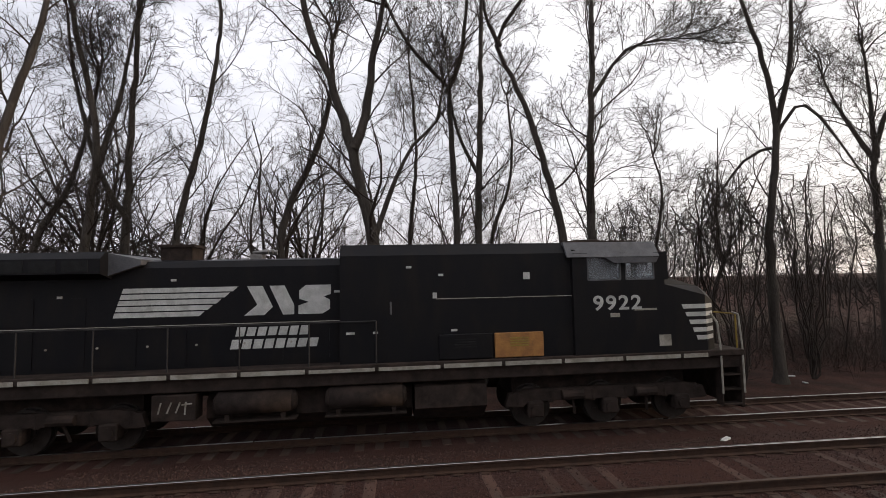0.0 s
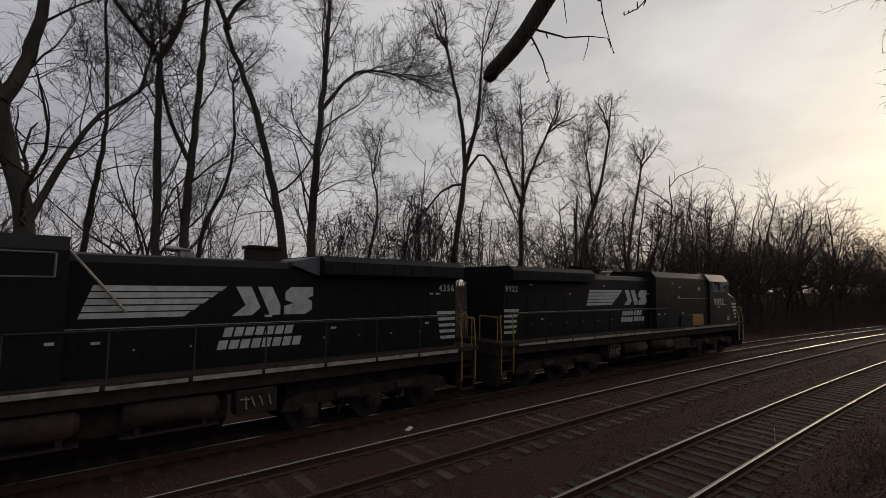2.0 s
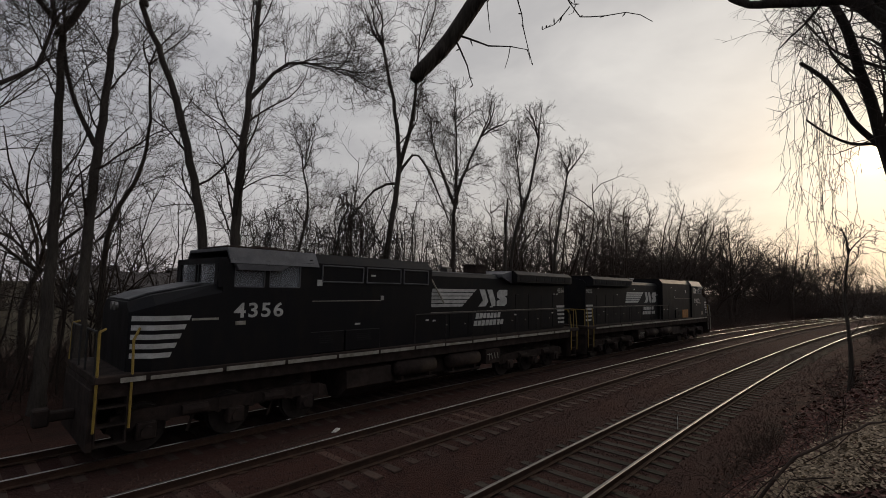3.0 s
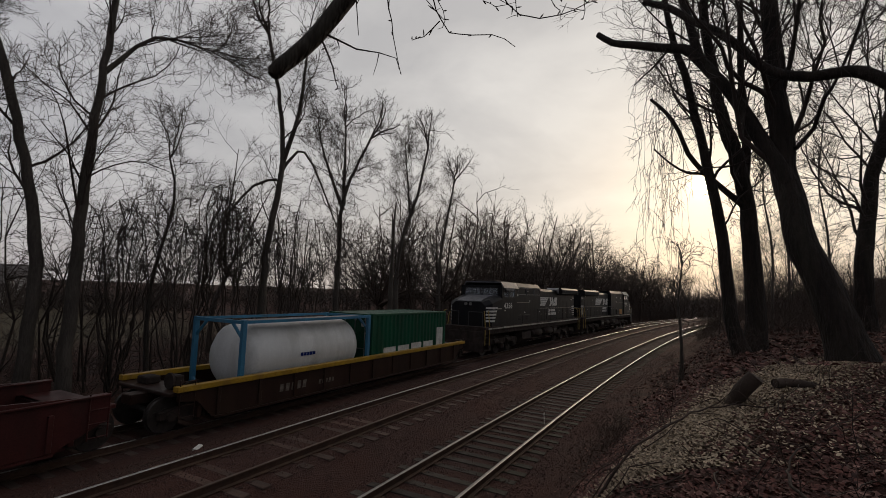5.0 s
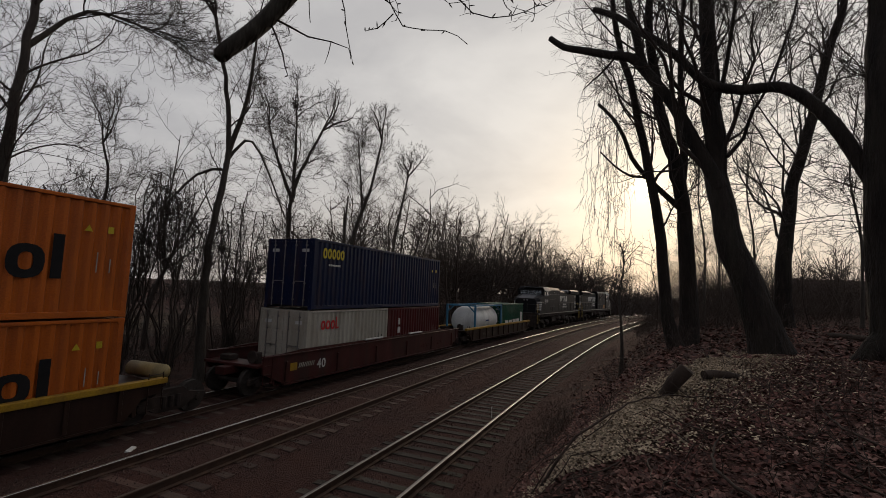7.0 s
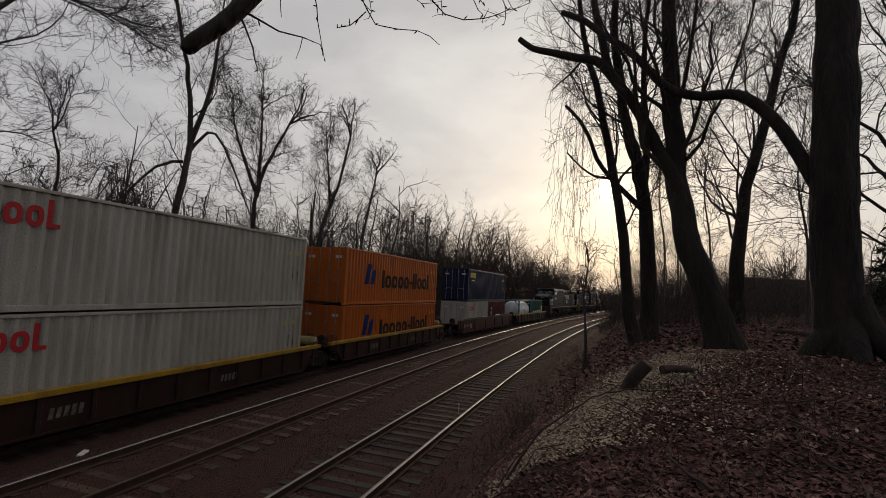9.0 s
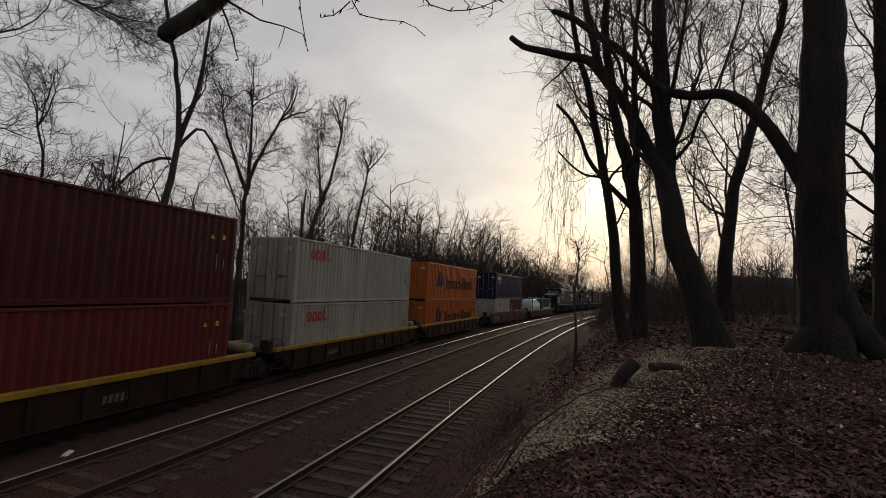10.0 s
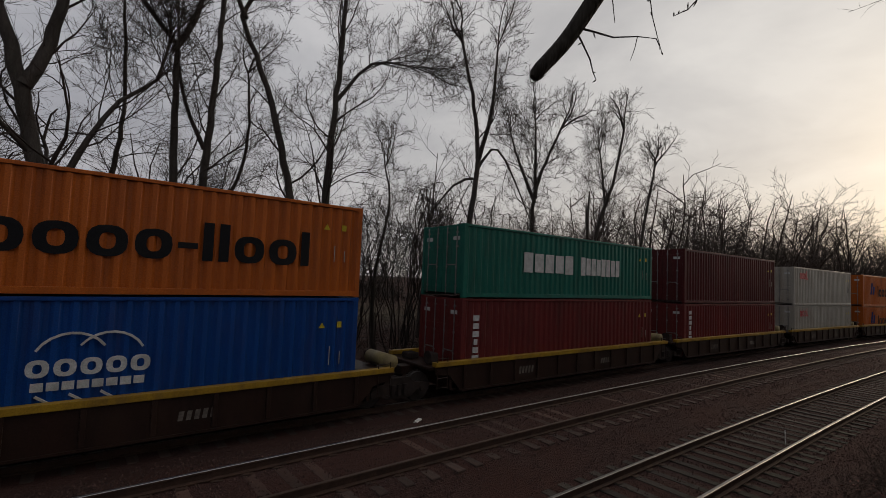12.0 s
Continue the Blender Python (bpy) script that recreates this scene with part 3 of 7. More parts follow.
    for s in (-1, 1):
        for i in range(9):
            x = -10.1 + i * 1.1
            y0, y1 = sorted((s * hw, s * (hw + 0.014)))
            part("hood_door", boxes((x, x + 1.02, y0, y1, 1.95, 2.82)), M["black"], lo)
            if x > -6.2:
                continue
            part("hood_door", boxes((x, x + 1.02, y0, y1, 2.92, 3.55)), M["black"], lo)
        bm = bmesh.new()
        for i in range(9):
            x = -9.9 + i * 1.08
            rod(bm, (x + 0.08, s * (hw + 0.02), 2.4), (x + 0.08, s * (hw + 0.05), 2.4), 0.025, 6)
        y0, y1 = sorted((s * hw, s * (hw + 0.012)))
        # pale strip set on the hood in place of the handrail's top bar
        box(bm, -10.1, 2.2, y0, y1, 2.858, 2.876)
        part("hood_line", bm, M["cream"], lo, "thin pale line on the hood standing in for the handrail")
        rng = random.Random(9 + s)
        for k in range(11):
            x, z = rng.uniform(-9.8, 5.2), rng.choice((2.55, 2.62, 3.0, 3.55, 3.9, 4.1))
            yy = s * (hw if x < 0 else 1.40)
            y0, y1 = sorted((yy, yy + s * 0.016))
            part("warning_label", boxes((x, x + rng.uniform(0.1, 0.2), y0, y1, z, z + 0.055)), M["white"], lo, "small unreadable white label")
        # emblem: five stripes and plain blocks, lettering as bars
        fx = (lambda v: v) if s < 0 else (lambda v: -5.4 - v)
        bm = bmesh.new()
        for k in range(5):
            z0 = 3.07 + k * 0.142
            a, b = -5.2 + 0.045 * k, -3.3 + 0.19 * k
            pts = [(fx(a), z0), (fx(b), z0), (fx(b + 0.12), z0 + 0.112), (fx(a + 0.035), z0 + 0.112)]
            y0, y1 = sorted((s * (hw + 0.001), s * (hw + 0.008)))
            prism(bm, pts, y0, y1)
        part("emblem_stripes", bm, M["white"], lo, "five horizontal white emblem stripes")
        bm = bmesh.new()
        for pts in ([(-2.28, 3.05), (-1.82, 3.05), (-1.62, 3.24), (-1.86, 3.75), (-2.22, 3.75), (-1.98, 3.30)],
                    [(-1.70, 3.75), (-1.35, 3.75), (-1.12, 3.28), (-1.12, 3.05), (-1.38, 3.05)],
                    [(-1.02, 3.05), (-0.45, 3.05), (-0.27, 3.16), (-0.27, 3.38), (-0.42, 3.46), (-0.25, 3.52), (-0.25, 3.75), (-0.85, 3.75), (-1.0, 3.62), (-1.0, 3.42), (-0.78, 3.34), (-1.02, 3.26)]):
            y0, y1 = sorted((s * (hw + 0.001), s * (hw + 0.008)))
            prism(bm, [(fx(px), pz) for px, pz in pts], y0, y1)
        part("emblem_block", bm, M["white"], lo, "plain white emblem blocks")
        xa, xb = sorted((fx(-2.5), fx(-0.78)))
        letter_bars("lettering", xa, xb, 2.56, 2.78, 7, s * (hw + 0.015), s, M["white"], lo, 0.05 * -s, 0.2, 3)
        xa, xb = sorted((fx(-2.62), fx(-0.56)))
        letter_bars("lettering", xa, xb, 2.26, 2.49, 8, s * (hw + 0.015), s, M["white"], lo, 0.05 * -s, 0.2, 4)
        # chevron bars at both ends
        bm = bmesh.new()
        for k in range(5):
            z0 = 2.10 + k * 0.2
            y0, y1 = sorted((s * (hw + 0.016), s * (hw + 0.024)))
            prism(bm, [(-10.24, z0), (-9.64 + 0.04 * k, z0), (-9.6 + 0.04 * k, z0 + 0.10), (-10.24, z0 + 0.10)], y0, y1)
        part("end_stripes", bm, M["white"], lo, "white warning bars at the hood end")
    # radiator wings
    wing = [(-1.04, 3.98), (-1.50, 4.10), (-1.50, 4.44), (-1.30, 4.60), (1.30, 4.60), (1.50, 4.44), (1.50, 4.10), (1.04, 3.98)]
    part("radiator", make(extrude_x, wing, -10.2, -5.25), M["black"], lo, "overhanging radiator wings")
    for s in (-1, 1):
        for i in range(7):
            y0, y1 = sorted((s * 1.502, s * 1.512))
            part("radiator_grille", boxes((-10.0 + i * 0.66, -9.46 + i * 0.66, y0, y1, 4.14, 4.40)), M["dark"], lo)
    part("radiator_cap", make(prism, [(-5.25, 4.05), (-5.25, 4.58), (-4.55, 4.42), (-4.55, 4.3)], -1.2, 1.2), M["roofgrey"], lo)
    bm = boxes((-4.5, -3.75, -0.35, 0.35, 4.42, 4.80), (-4.56, -3.69, -0.4, 0.4, 4.76, 4.83))
    part("exhaust_stack", bm, M["under"], lo, "square sooty exhaust stack")
    bm = bmesh.new()
    for k in range(3):
        rod(bm, (-2.35, -0.14 + k * 0.14, 4.62), (-1.95 + 0.08 * k, -0.14 + k * 0.14, 4.64), 0.025, 8, 0.07)
    box(bm, -2.4, -2.1, -0.2, 0.2, 4.44, 4.58)
    rod(bm, (-2.2, 0, 4.5), (-2.2, 0, 4.66), 0.04, 6)
    part("horn", bm, M["steel"], lo, "roof-mounted air horn cluster")
    # equipment cab
    cross = [(-1.40, 1.86), (-1.40, 4.42), (-1.15, 4.70), (1.15, 4.70), (1.40, 4.42), (1.40, 1.86)]
    part("equipment_cab", make(extrude_x, cross, 0.0, 5.75), M["black"], lo, "black equipment compartment")
    for s in (-1, 1):
        y0, y1 = sorted((s * 1.40, s * 1.47))
        for a, b, mt, lb in ((2.35, 3.66, "black", "black louvred side panel"), (3.72, 4.95, "orange_panel" if not second else "black", "weathered orange louvred panel" if not second else "black louvred side panel")):
            pn = part("side_panel", boxes((a, b, y0, y1, 1.88, 2.48), bevel=0.015), M[mt], lo, lb)
            bm = bmesh.new()
            for k in range(4):
                box(bm, a + 0.38, b - 0.38, min(y0, s * 1.472), max(y1, s * 1.482) if s > 0 else y1, 2.15 + 0.06 * k, 2.18 + 0.06 * k) if s > 0 else box(bm, a + 0.38, b - 0.38, -1.482, -1.47, 2.15 + 0.06 * k, 2.18 + 0.06 * k)
            part("louvre", bm, M["dark" if mt == "black" else "railyellow"], pn)
        bm = bmesh.new()
        for a, b in (((0.2, 1.35), (1.5, 2.9), (3.05, 4.5)) if second else ((1.2, 1.9),)):
            y = s * 1.412
            if second:
                handrail(bm, [(a, y, 3.9), (a, y, 4.36), (b, y, 4.36), (b, y, 3.9), (a, y, 3.9)], 0.022)
            else:
                handrail(bm, [(a, y, 3.3), (a, y, 3.0)], 0.022)
        part("grab_iron", bm, M["roofgrey"], lo)
        y0, y1 = sorted((s * 1.401, s * 1.412))
        part("body_line", boxes((2.3, 6.05, y0, y1, 3.335, 3.355)), M["cream"], lo)
        y0, y1 = sorted((s * 1.40, s * 1.425))
        part("marker_plate", boxes((4.5, 4.66, y0, y1, 3.78, 3.95)), M["white"], lo, "small square white plate")
        if not second:
            part("marker_plate", boxes((7.98, 8.30, *sorted((s * 1.50, s * 1.51)), 2.02, 2.30)), M["cream"], lo, "pale square plate by the nose")
        part("marker_plate", boxes((2.22, 2.32, y0, y1, 3.36, 3.5)), M["white"], lo, "small square white plate")
        if second:
            part("roof_brace", make(rod, (0.0, s * 1.1, 4.44), (-1.0, s * 1.1, 3.2), 0.03, 6), M["cream"], lo)
    # cab
    cx = -0.9 if second else 0.0                      # how far the cab is set back
    cross_low = [(-1.50, 1.86), (-1.50, 3.72), (1.50, 3.72), (1.50, 1.86)]
    cab = part("cab", make(extrude_x, cross_low, 5.75 + cx, 8.2 + cx), M["black"], lo, "black driver's cab with wide windows")
    bm = bmesh.new()
    for a, b in ((5.75, 6.15), (7.02, 7.16), (7.92, 8.3)):
        for s in (-1, 1):
            y0, y1 = sorted((s * 1.43, s * 1.50))
            box(bm, a + cx, b + cx, y0, y1, 3.70, 4.40)
    box(bm, 5.75 + cx, 5.85 + cx, -1.45, 1.45, 3.7, 4.5)
    for y in (-1.4, -0.1, 0.1, 1.2):
        box(bm, 8.2 + cx, 8.3 + cx, y, y + 0.2 if abs(y) > 1 else y + 0.0 + 0.05, 3.70, 4.40)
    box(bm, 8.2 + cx, 8.3 + cx, -1.48, 1.48, 4.28, 4.42)
    part("window_pillar", bm, M["black"], lo)
    for s in (-1, 1):
        y0, y1 = sorted((s * 1.455, s * 1.468))
        for a, b in ((6.15 + cx, 7.02 + cx), (7.16 + cx, 7.92 + cx)):
            wd = part("side_window", boxes((a, b, y0, y1, 3.70, 4.32)), M["glass"], lo, "dark cab side window")
            bm = bmesh.new()
            yy = s * 1.485
            for p, q in (((a, yy, 3.72), (b, yy, 3.72)), ((a, yy, 4.3), (b, yy, 4.3)), ((a, yy, 3.72), (a, yy, 4.3)), ((b, yy, 3.72), (b, yy, 4.3))):
                rod(bm, p, q, 0.022, 4)
            part("window_frame", bm, M["roofgrey"], wd, "grey metal window frame")
    # solid dark block added so the cab reads as unlit through the glass
    part("cab_dark_block", boxes((5.95 + cx, (8.1 if second else 7.0) + cx, -1.35, 1.35, 3.73, 4.45)), M["dark"], lo, "added dark block standing in for the unlit cab interior")
    part("windscreen", boxes((8.24 + cx, 8.26 + cx, -1.4, 1.4, 3.72, 4.28)), M["glass"], lo, "two-part windscreen")
    roof = [(-1.56, 4.30), (-1.30, 4.70), (1.30, 4.70), (1.56, 4.30), (1.50, 4.30), (1.27, 4.62), (-1.27, 4.62), (-1.50, 4.30)]
    part("cab_roof", make(extrude_x, roof, 5.6 + cx, 8.06 + cx), M["roofgrey"], lo, "light grey cab roof with sloped edges")
    part("roof_vent", boxes((5.9 + cx, 7.9 + cx, -0.8, 0.8, 4.70, 4.78), (6.3 + cx, 7.0 + cx, -0.5, 0.5, 4.78, 4.84), bevel=0.02), M["under"], lo)
    for s in (-1, 1):
        bm = bmesh.new()
        prism(bm, [(6.55 + cx, 4.28), (7.98 + cx, 4.28), (7.9 + cx, 4.14), (6.8 + cx, 4.14)], min(s * 1.5, s * 1.66), max(s * 1.5, s * 1.66))
        part("sunshade", bm, M["roofgrey"], lo, "grey sun awning over the window")
        part("cab_seat", boxes((6.6 + cx, 7.0 + cx, s * 0.75 - 0.25, s * 0.75 + 0.25, 3.72, 4.1), bevel=0.05), M["dark"], lo)
        words("number", number, 0.50, facing(6.9 if not second else 6.35, s * 1.503, 3.12, s), M["white"], lo, 0.004, 1.16)
        part("small_print", boxes((7.35, 7.95, *sorted((s * 1.50, s * 1.506)), 2.93, 2.98)), M["cream"], lo)
        part("small_print", boxes((6.7, 6.95, *sorted((s * 1.50, s * 1.506)), 2.78, 2.88)), M["cream"], lo)
        words("end_number", number, 0.30, facing(-9.85, s * 1.058, 3.75, s), M["white"], lo, 0.003)
    # nose
    bm = bmesh.new()
    rings = [(8.19 + cx, 1.50, 3.80, 1.36), (nf - 0.42, 1.49, 3.50, 1.22), (nf, 1.18, 3.34, 0.92)]   # x, half width, top, half width of the top
    loops = [[bm.verts.new(p) for p in ((x, -w, 1.86), (x, -w, t - 0.22), (x, -wt, t), (x, wt, t), (x, w, t - 0.22), (x, w, 1.86))] for x, w, t, wt in rings]
    for p, q in zip(loops, loops[1:]):
        for i in range(6):
            bm.faces.new((p[i], p[(i + 1) % 6], q[(i + 1) % 6], q[i]))
    bm.faces.new(loops[0])
    bm.faces.new(loops[-1][::-1])
    part("nose", bm, M["black"], lo, "sloping black safety-cab nose")
    part("nose_lid", make(prism, [(8.4 + cx, 3.77), (nf - 0.42, 3.525), (nf - 0.05, 3.375), (nf - 0.04, 3.40), (nf - 0.41, 3.55), (8.42 + cx, 3.80)], -0.85, 0.85), M["roofgrey"], lo)
    for s in (-1, 1):
        bm = bmesh.new()
        for k in range(5):
            z0, x0 = 2.14 + 0.2 * k, (8.36 if second else 9.04) - 0.09 * k
            w = lambda x, zz: float(np.interp(x, (8.19 + cx, nf - 0.42, nf), (1.50, 1.49, 1.18))) + 0.008
            pts = [(x0, z0), (nf - 0.42, z0), (nf - 0.05, z0), (nf - 0.05, z0 + 0.11), (nf - 0.42, z0 + 0.11), (x0 - 0.04, z0 + 0.11)]
            vs = [bm.verts.new((x, s * w(x, z), z)) for x, z in pts] + [bm.verts.new((x, s * (w(x, z) - 0.03), z)) for x, z in pts]
            for o in (0, 6):
                bm.faces.new([vs[o + i] for i in (0, 1, 4, 5)])
                bm.faces.new([vs[o + i] for i in (1, 2, 3, 4)])
            for i in range(6):
                bm.faces.new((vs[i], vs[6 + i], vs[6 + (i + 1) % 6], vs[(i + 1) % 6]))
        part("nose_stripes", bm, M["white"], lo, "white warning bars on the nose")
    if not second:
        bm = bmesh.new()
        for k in range(5):
            box(bm, nf + 0.001, nf + 0.012, -1.1, 1.1, 2.1 + 0.2 * k, 2.21 + 0.2 * k)
        part("nose_stripes", bm, M["white"], lo, "white warning bars on the nose")
    for y in (-0.16, 0.16):
        part("headlight", make(rod, (nf - 0.1, y, 3.22), (nf + 0.06, y, 3.22), 0.1, 12), M["steel"], lo, "round headlamp")
    # ends: platforms, steps, rails, couplers, pilot
    for e, x0, x1, top in ((1, nf, nf + 0.6, 1.86), (-1, -10.2, -10.85, 1.86)):
        part("end_platform", boxes((min(x0, x1), max(x0, x1), -1.45, 1.45, 1.60, 1.70)), M["under"], lo)
        part("pilot", boxes((*sorted((x1 - e * 0.1, x1 + e * 0.02)), -1.4, 1.4, 0.35, 1.6), bevel=0.02), M["under"], lo)
        bm = boxes((*sorted((x1, x1 + e * 0.55)), -0.12, 0.12, 0.78, 0.98), (*sorted((x1 + e * 0.45, x1 + e * 0.72)), -0.16, 0.16, 0.70, 1.06), bevel=0.03)
        part("coupler", bm, M["under"], lo, "rusty knuckle coupler")
        for s in (-1, 1):
            bm = bmesh.new()
            xa = x1 - e * 0.55
            for k in range(4):
                box(bm, *sorted((xa - e * 0.1, x1 - e * 0.12)), *sorted((s * (1.12 + 0.04 * (3 - k)), s * (1.44 + 0.02 * (3 - k)))), 0.45 + 0.37 * k, 0.48 + 0.37 * k)
            for x in (xa - e * 0.1, x1 - e * 0.12):
                box(bm, *sorted((x, x + e * 0.03)), *sorted((s * 1.2, s * 1.45)), 0.42, 1.62)
            part("step", bm, M["under"], lo, "steel corner steps")
            bm = bmesh.new()
            for x in (xa - e * 0.12, x1 - e * 0.06):
                handrail(bm, [(x, s * 1.5, 0.75), (x, s * 1.5, 1.9), (x, s * 1.42, 2.55 if x == xa - e * 0.12 else 2.75), (x - e * 0.12, s * 1.34, 2.8)], 0.026)
            part("end_handrail", bm, M["railyellow"] if (e < 0 or second) else M["cream"], lo, "painted tubular corner handrail")
        for s in (-1, 1):
            bm = bmesh.new()
            handrail(bm, [(x1 - e * 0.05, s * 1.3, 1.7), (x1 - e * 0.05, s * 1.3, 2.75), (x1 - e * 0.05, s * 0.35, 2.75), (x1 - e * 0.05, s * 0.35, 1.7)], 0.022)
            part("end_rail", bm, M["railgrey"] if second and e > 0 else M["railyellow"], lo)
    for s in (-1, 1):
        bm = bmesh.new()
        xs = [-10.0 + 1.55 * k for k in range(8)]
        for x in xs:
            rod(bm, (x, s * 1.49, 1.86), (x, s * 1.49, 2.86), 0.018, 6)
        rod(bm, (xs[0], s * 1.49, 2.86), (xs[-1], s * 1.49, 2.86), 0.018, 6)
        part("walkway_rail", bm, M["railgrey"], lo, "thin dull grey walkway railing")
    c_axle_bogie(lo, (4.75, 6.7, 8.65), sense)
    c_axle_bogie(lo, (-9.0, -7.05, -5.1), sense)
    return lo


loco_a = locomotive("9922", "dark diesel locomotive leading the train, orange side panel", False, False)
TRAIN.append((loco_a, -0.72, 0.0, False, 6.8))
loco_b = locomotive("4356", "dark diesel locomotive coupled backwards behind the leader", True, True)
TRAIN.append((loco_b, -23.38, 0.0, True, 6.8))


# ---------------------------------------------------------------- containers and well cars
def paint(name, base, second=None, dirt=(0.06, 0.035, 0.026), amount=0.4):
    return surface(name, base, second, 0.42, 0, 0.9, 35, 0.06, dirt, amount, spec=0.18, streak=(1.6, 1.6, 0.35))


BOXCOL = {
    "navy": paint("navy_container_paint", (0.0065, 0.0130, 0.048), (0.0050, 0.0100, 0.038)),
    "blue": paint("bright_blue_container_paint", (0.003, 0.055, 0.25), (0.003, 0.045, 0.20), amount=0.2),
    "maroon": paint("maroon_container_paint", (0.092, 0.014, 0.015), (0.068, 0.011, 0.012)),
    "brick": paint("faded_red_container_paint", (0.165, 0.025, 0.023), (0.125, 0.020, 0.019)),
    "orange": paint("orange_container_paint", (0.50, 0.120, 0.014), (0.38, 0.088, 0.012), amount=0.25),
    "offwhite": paint("off_white_container_paint", (0.45, 0.42, 0.36), (0.34, 0.315, 0.265), (0.20, 0.15, 0.10), 0.5),
    "green": paint("teal_green_container_paint", (0.015, 0.150, 0.110), (0.012, 0.118, 0.086), amount=0.25),
    "deepgreen": paint("deep_green_container_paint", (0.009, 0.080, 0.042), (0.008, 0.062, 0.034), amount=0.25),
    "rustcar": paint("rust_red_car_paint", (0.074, 0.020, 0.018), (0.045, 0.014, 0.013), (0.028, 0.019, 0.016), 0.75),
    "browncar": paint("grimy_brown_car_paint", (0.036, 0.018, 0.013), (0.024, 0.013, 0.010), (0.044, 0.025, 0.018), 0.5),
    "edge": paint("worn_yellow_edge_paint", (0.40, 0.24, 0.022), (0.29, 0.165, 0.02), (0.12, 0.07, 0.03), 0.55),
    "creamtank": paint("dirty_cream_reservoir_paint", (0.36, 0.29, 0.13), (0.24, 0.18, 0.09), (0.08, 0.06, 0.04), 0.5),
    "frameblue": paint("blue_tank_frame_paint", (0.05, 0.20, 0.33), (0.04, 0.15, 0.25)),
    "tankwhite": paint("white_tank_paint", (0.68, 0.68, 0.66), (0.55, 0.55, 0.53), (0.25, 0.23, 0.2), 0.35),
    "red": paint("red_sign_paint", (0.55, 0.035, 0.04), amount=0.2),
    "yellow": paint("yellow_sign_paint", (0.65, 0.50, 0.03), amount=0.2),
    "inkblack": surface("black_sign_paint", (0.012, 0.012, 0.014), (0.018, 0.017, 0.018), 0.7, 0, 2, 40, 0.05, spec=0.08),
    "inkblue": surface("blue_sign_paint", (0.006, 0.020, 0.125), (0.006, 0.016, 0.10), 0.7, 0, 2, 40, 0.05, spec=0.08),
}


def corrugated(bm, x0, x1, y, depth, z0, z1, out):
    """A wall of pressed steel in the x-z plane: flats and flanks, folded inwards by depth."""
    n = max(2, round((x1 - x0) / 0.29))
    pitch = (x1 - x0) / n
    pts = []
    for i in range(n):
        a = x0 + i * pitch
        pts += [(a, y), (a + pitch * 0.28, y), (a + pitch * 0.50, y - out * depth), (a + pitch * 0.78, y - out * depth)]
    pts.append((x1, y))
    lo = [bm.verts.new((px, py, z0)) for px, py in pts]
    hi = [bm.verts.new((px, py, z1)) for px, py in pts]
    for i in range(len(pts) - 1):
        bm.faces.new((lo[i], lo[i + 1], hi[i + 1], hi[i]))


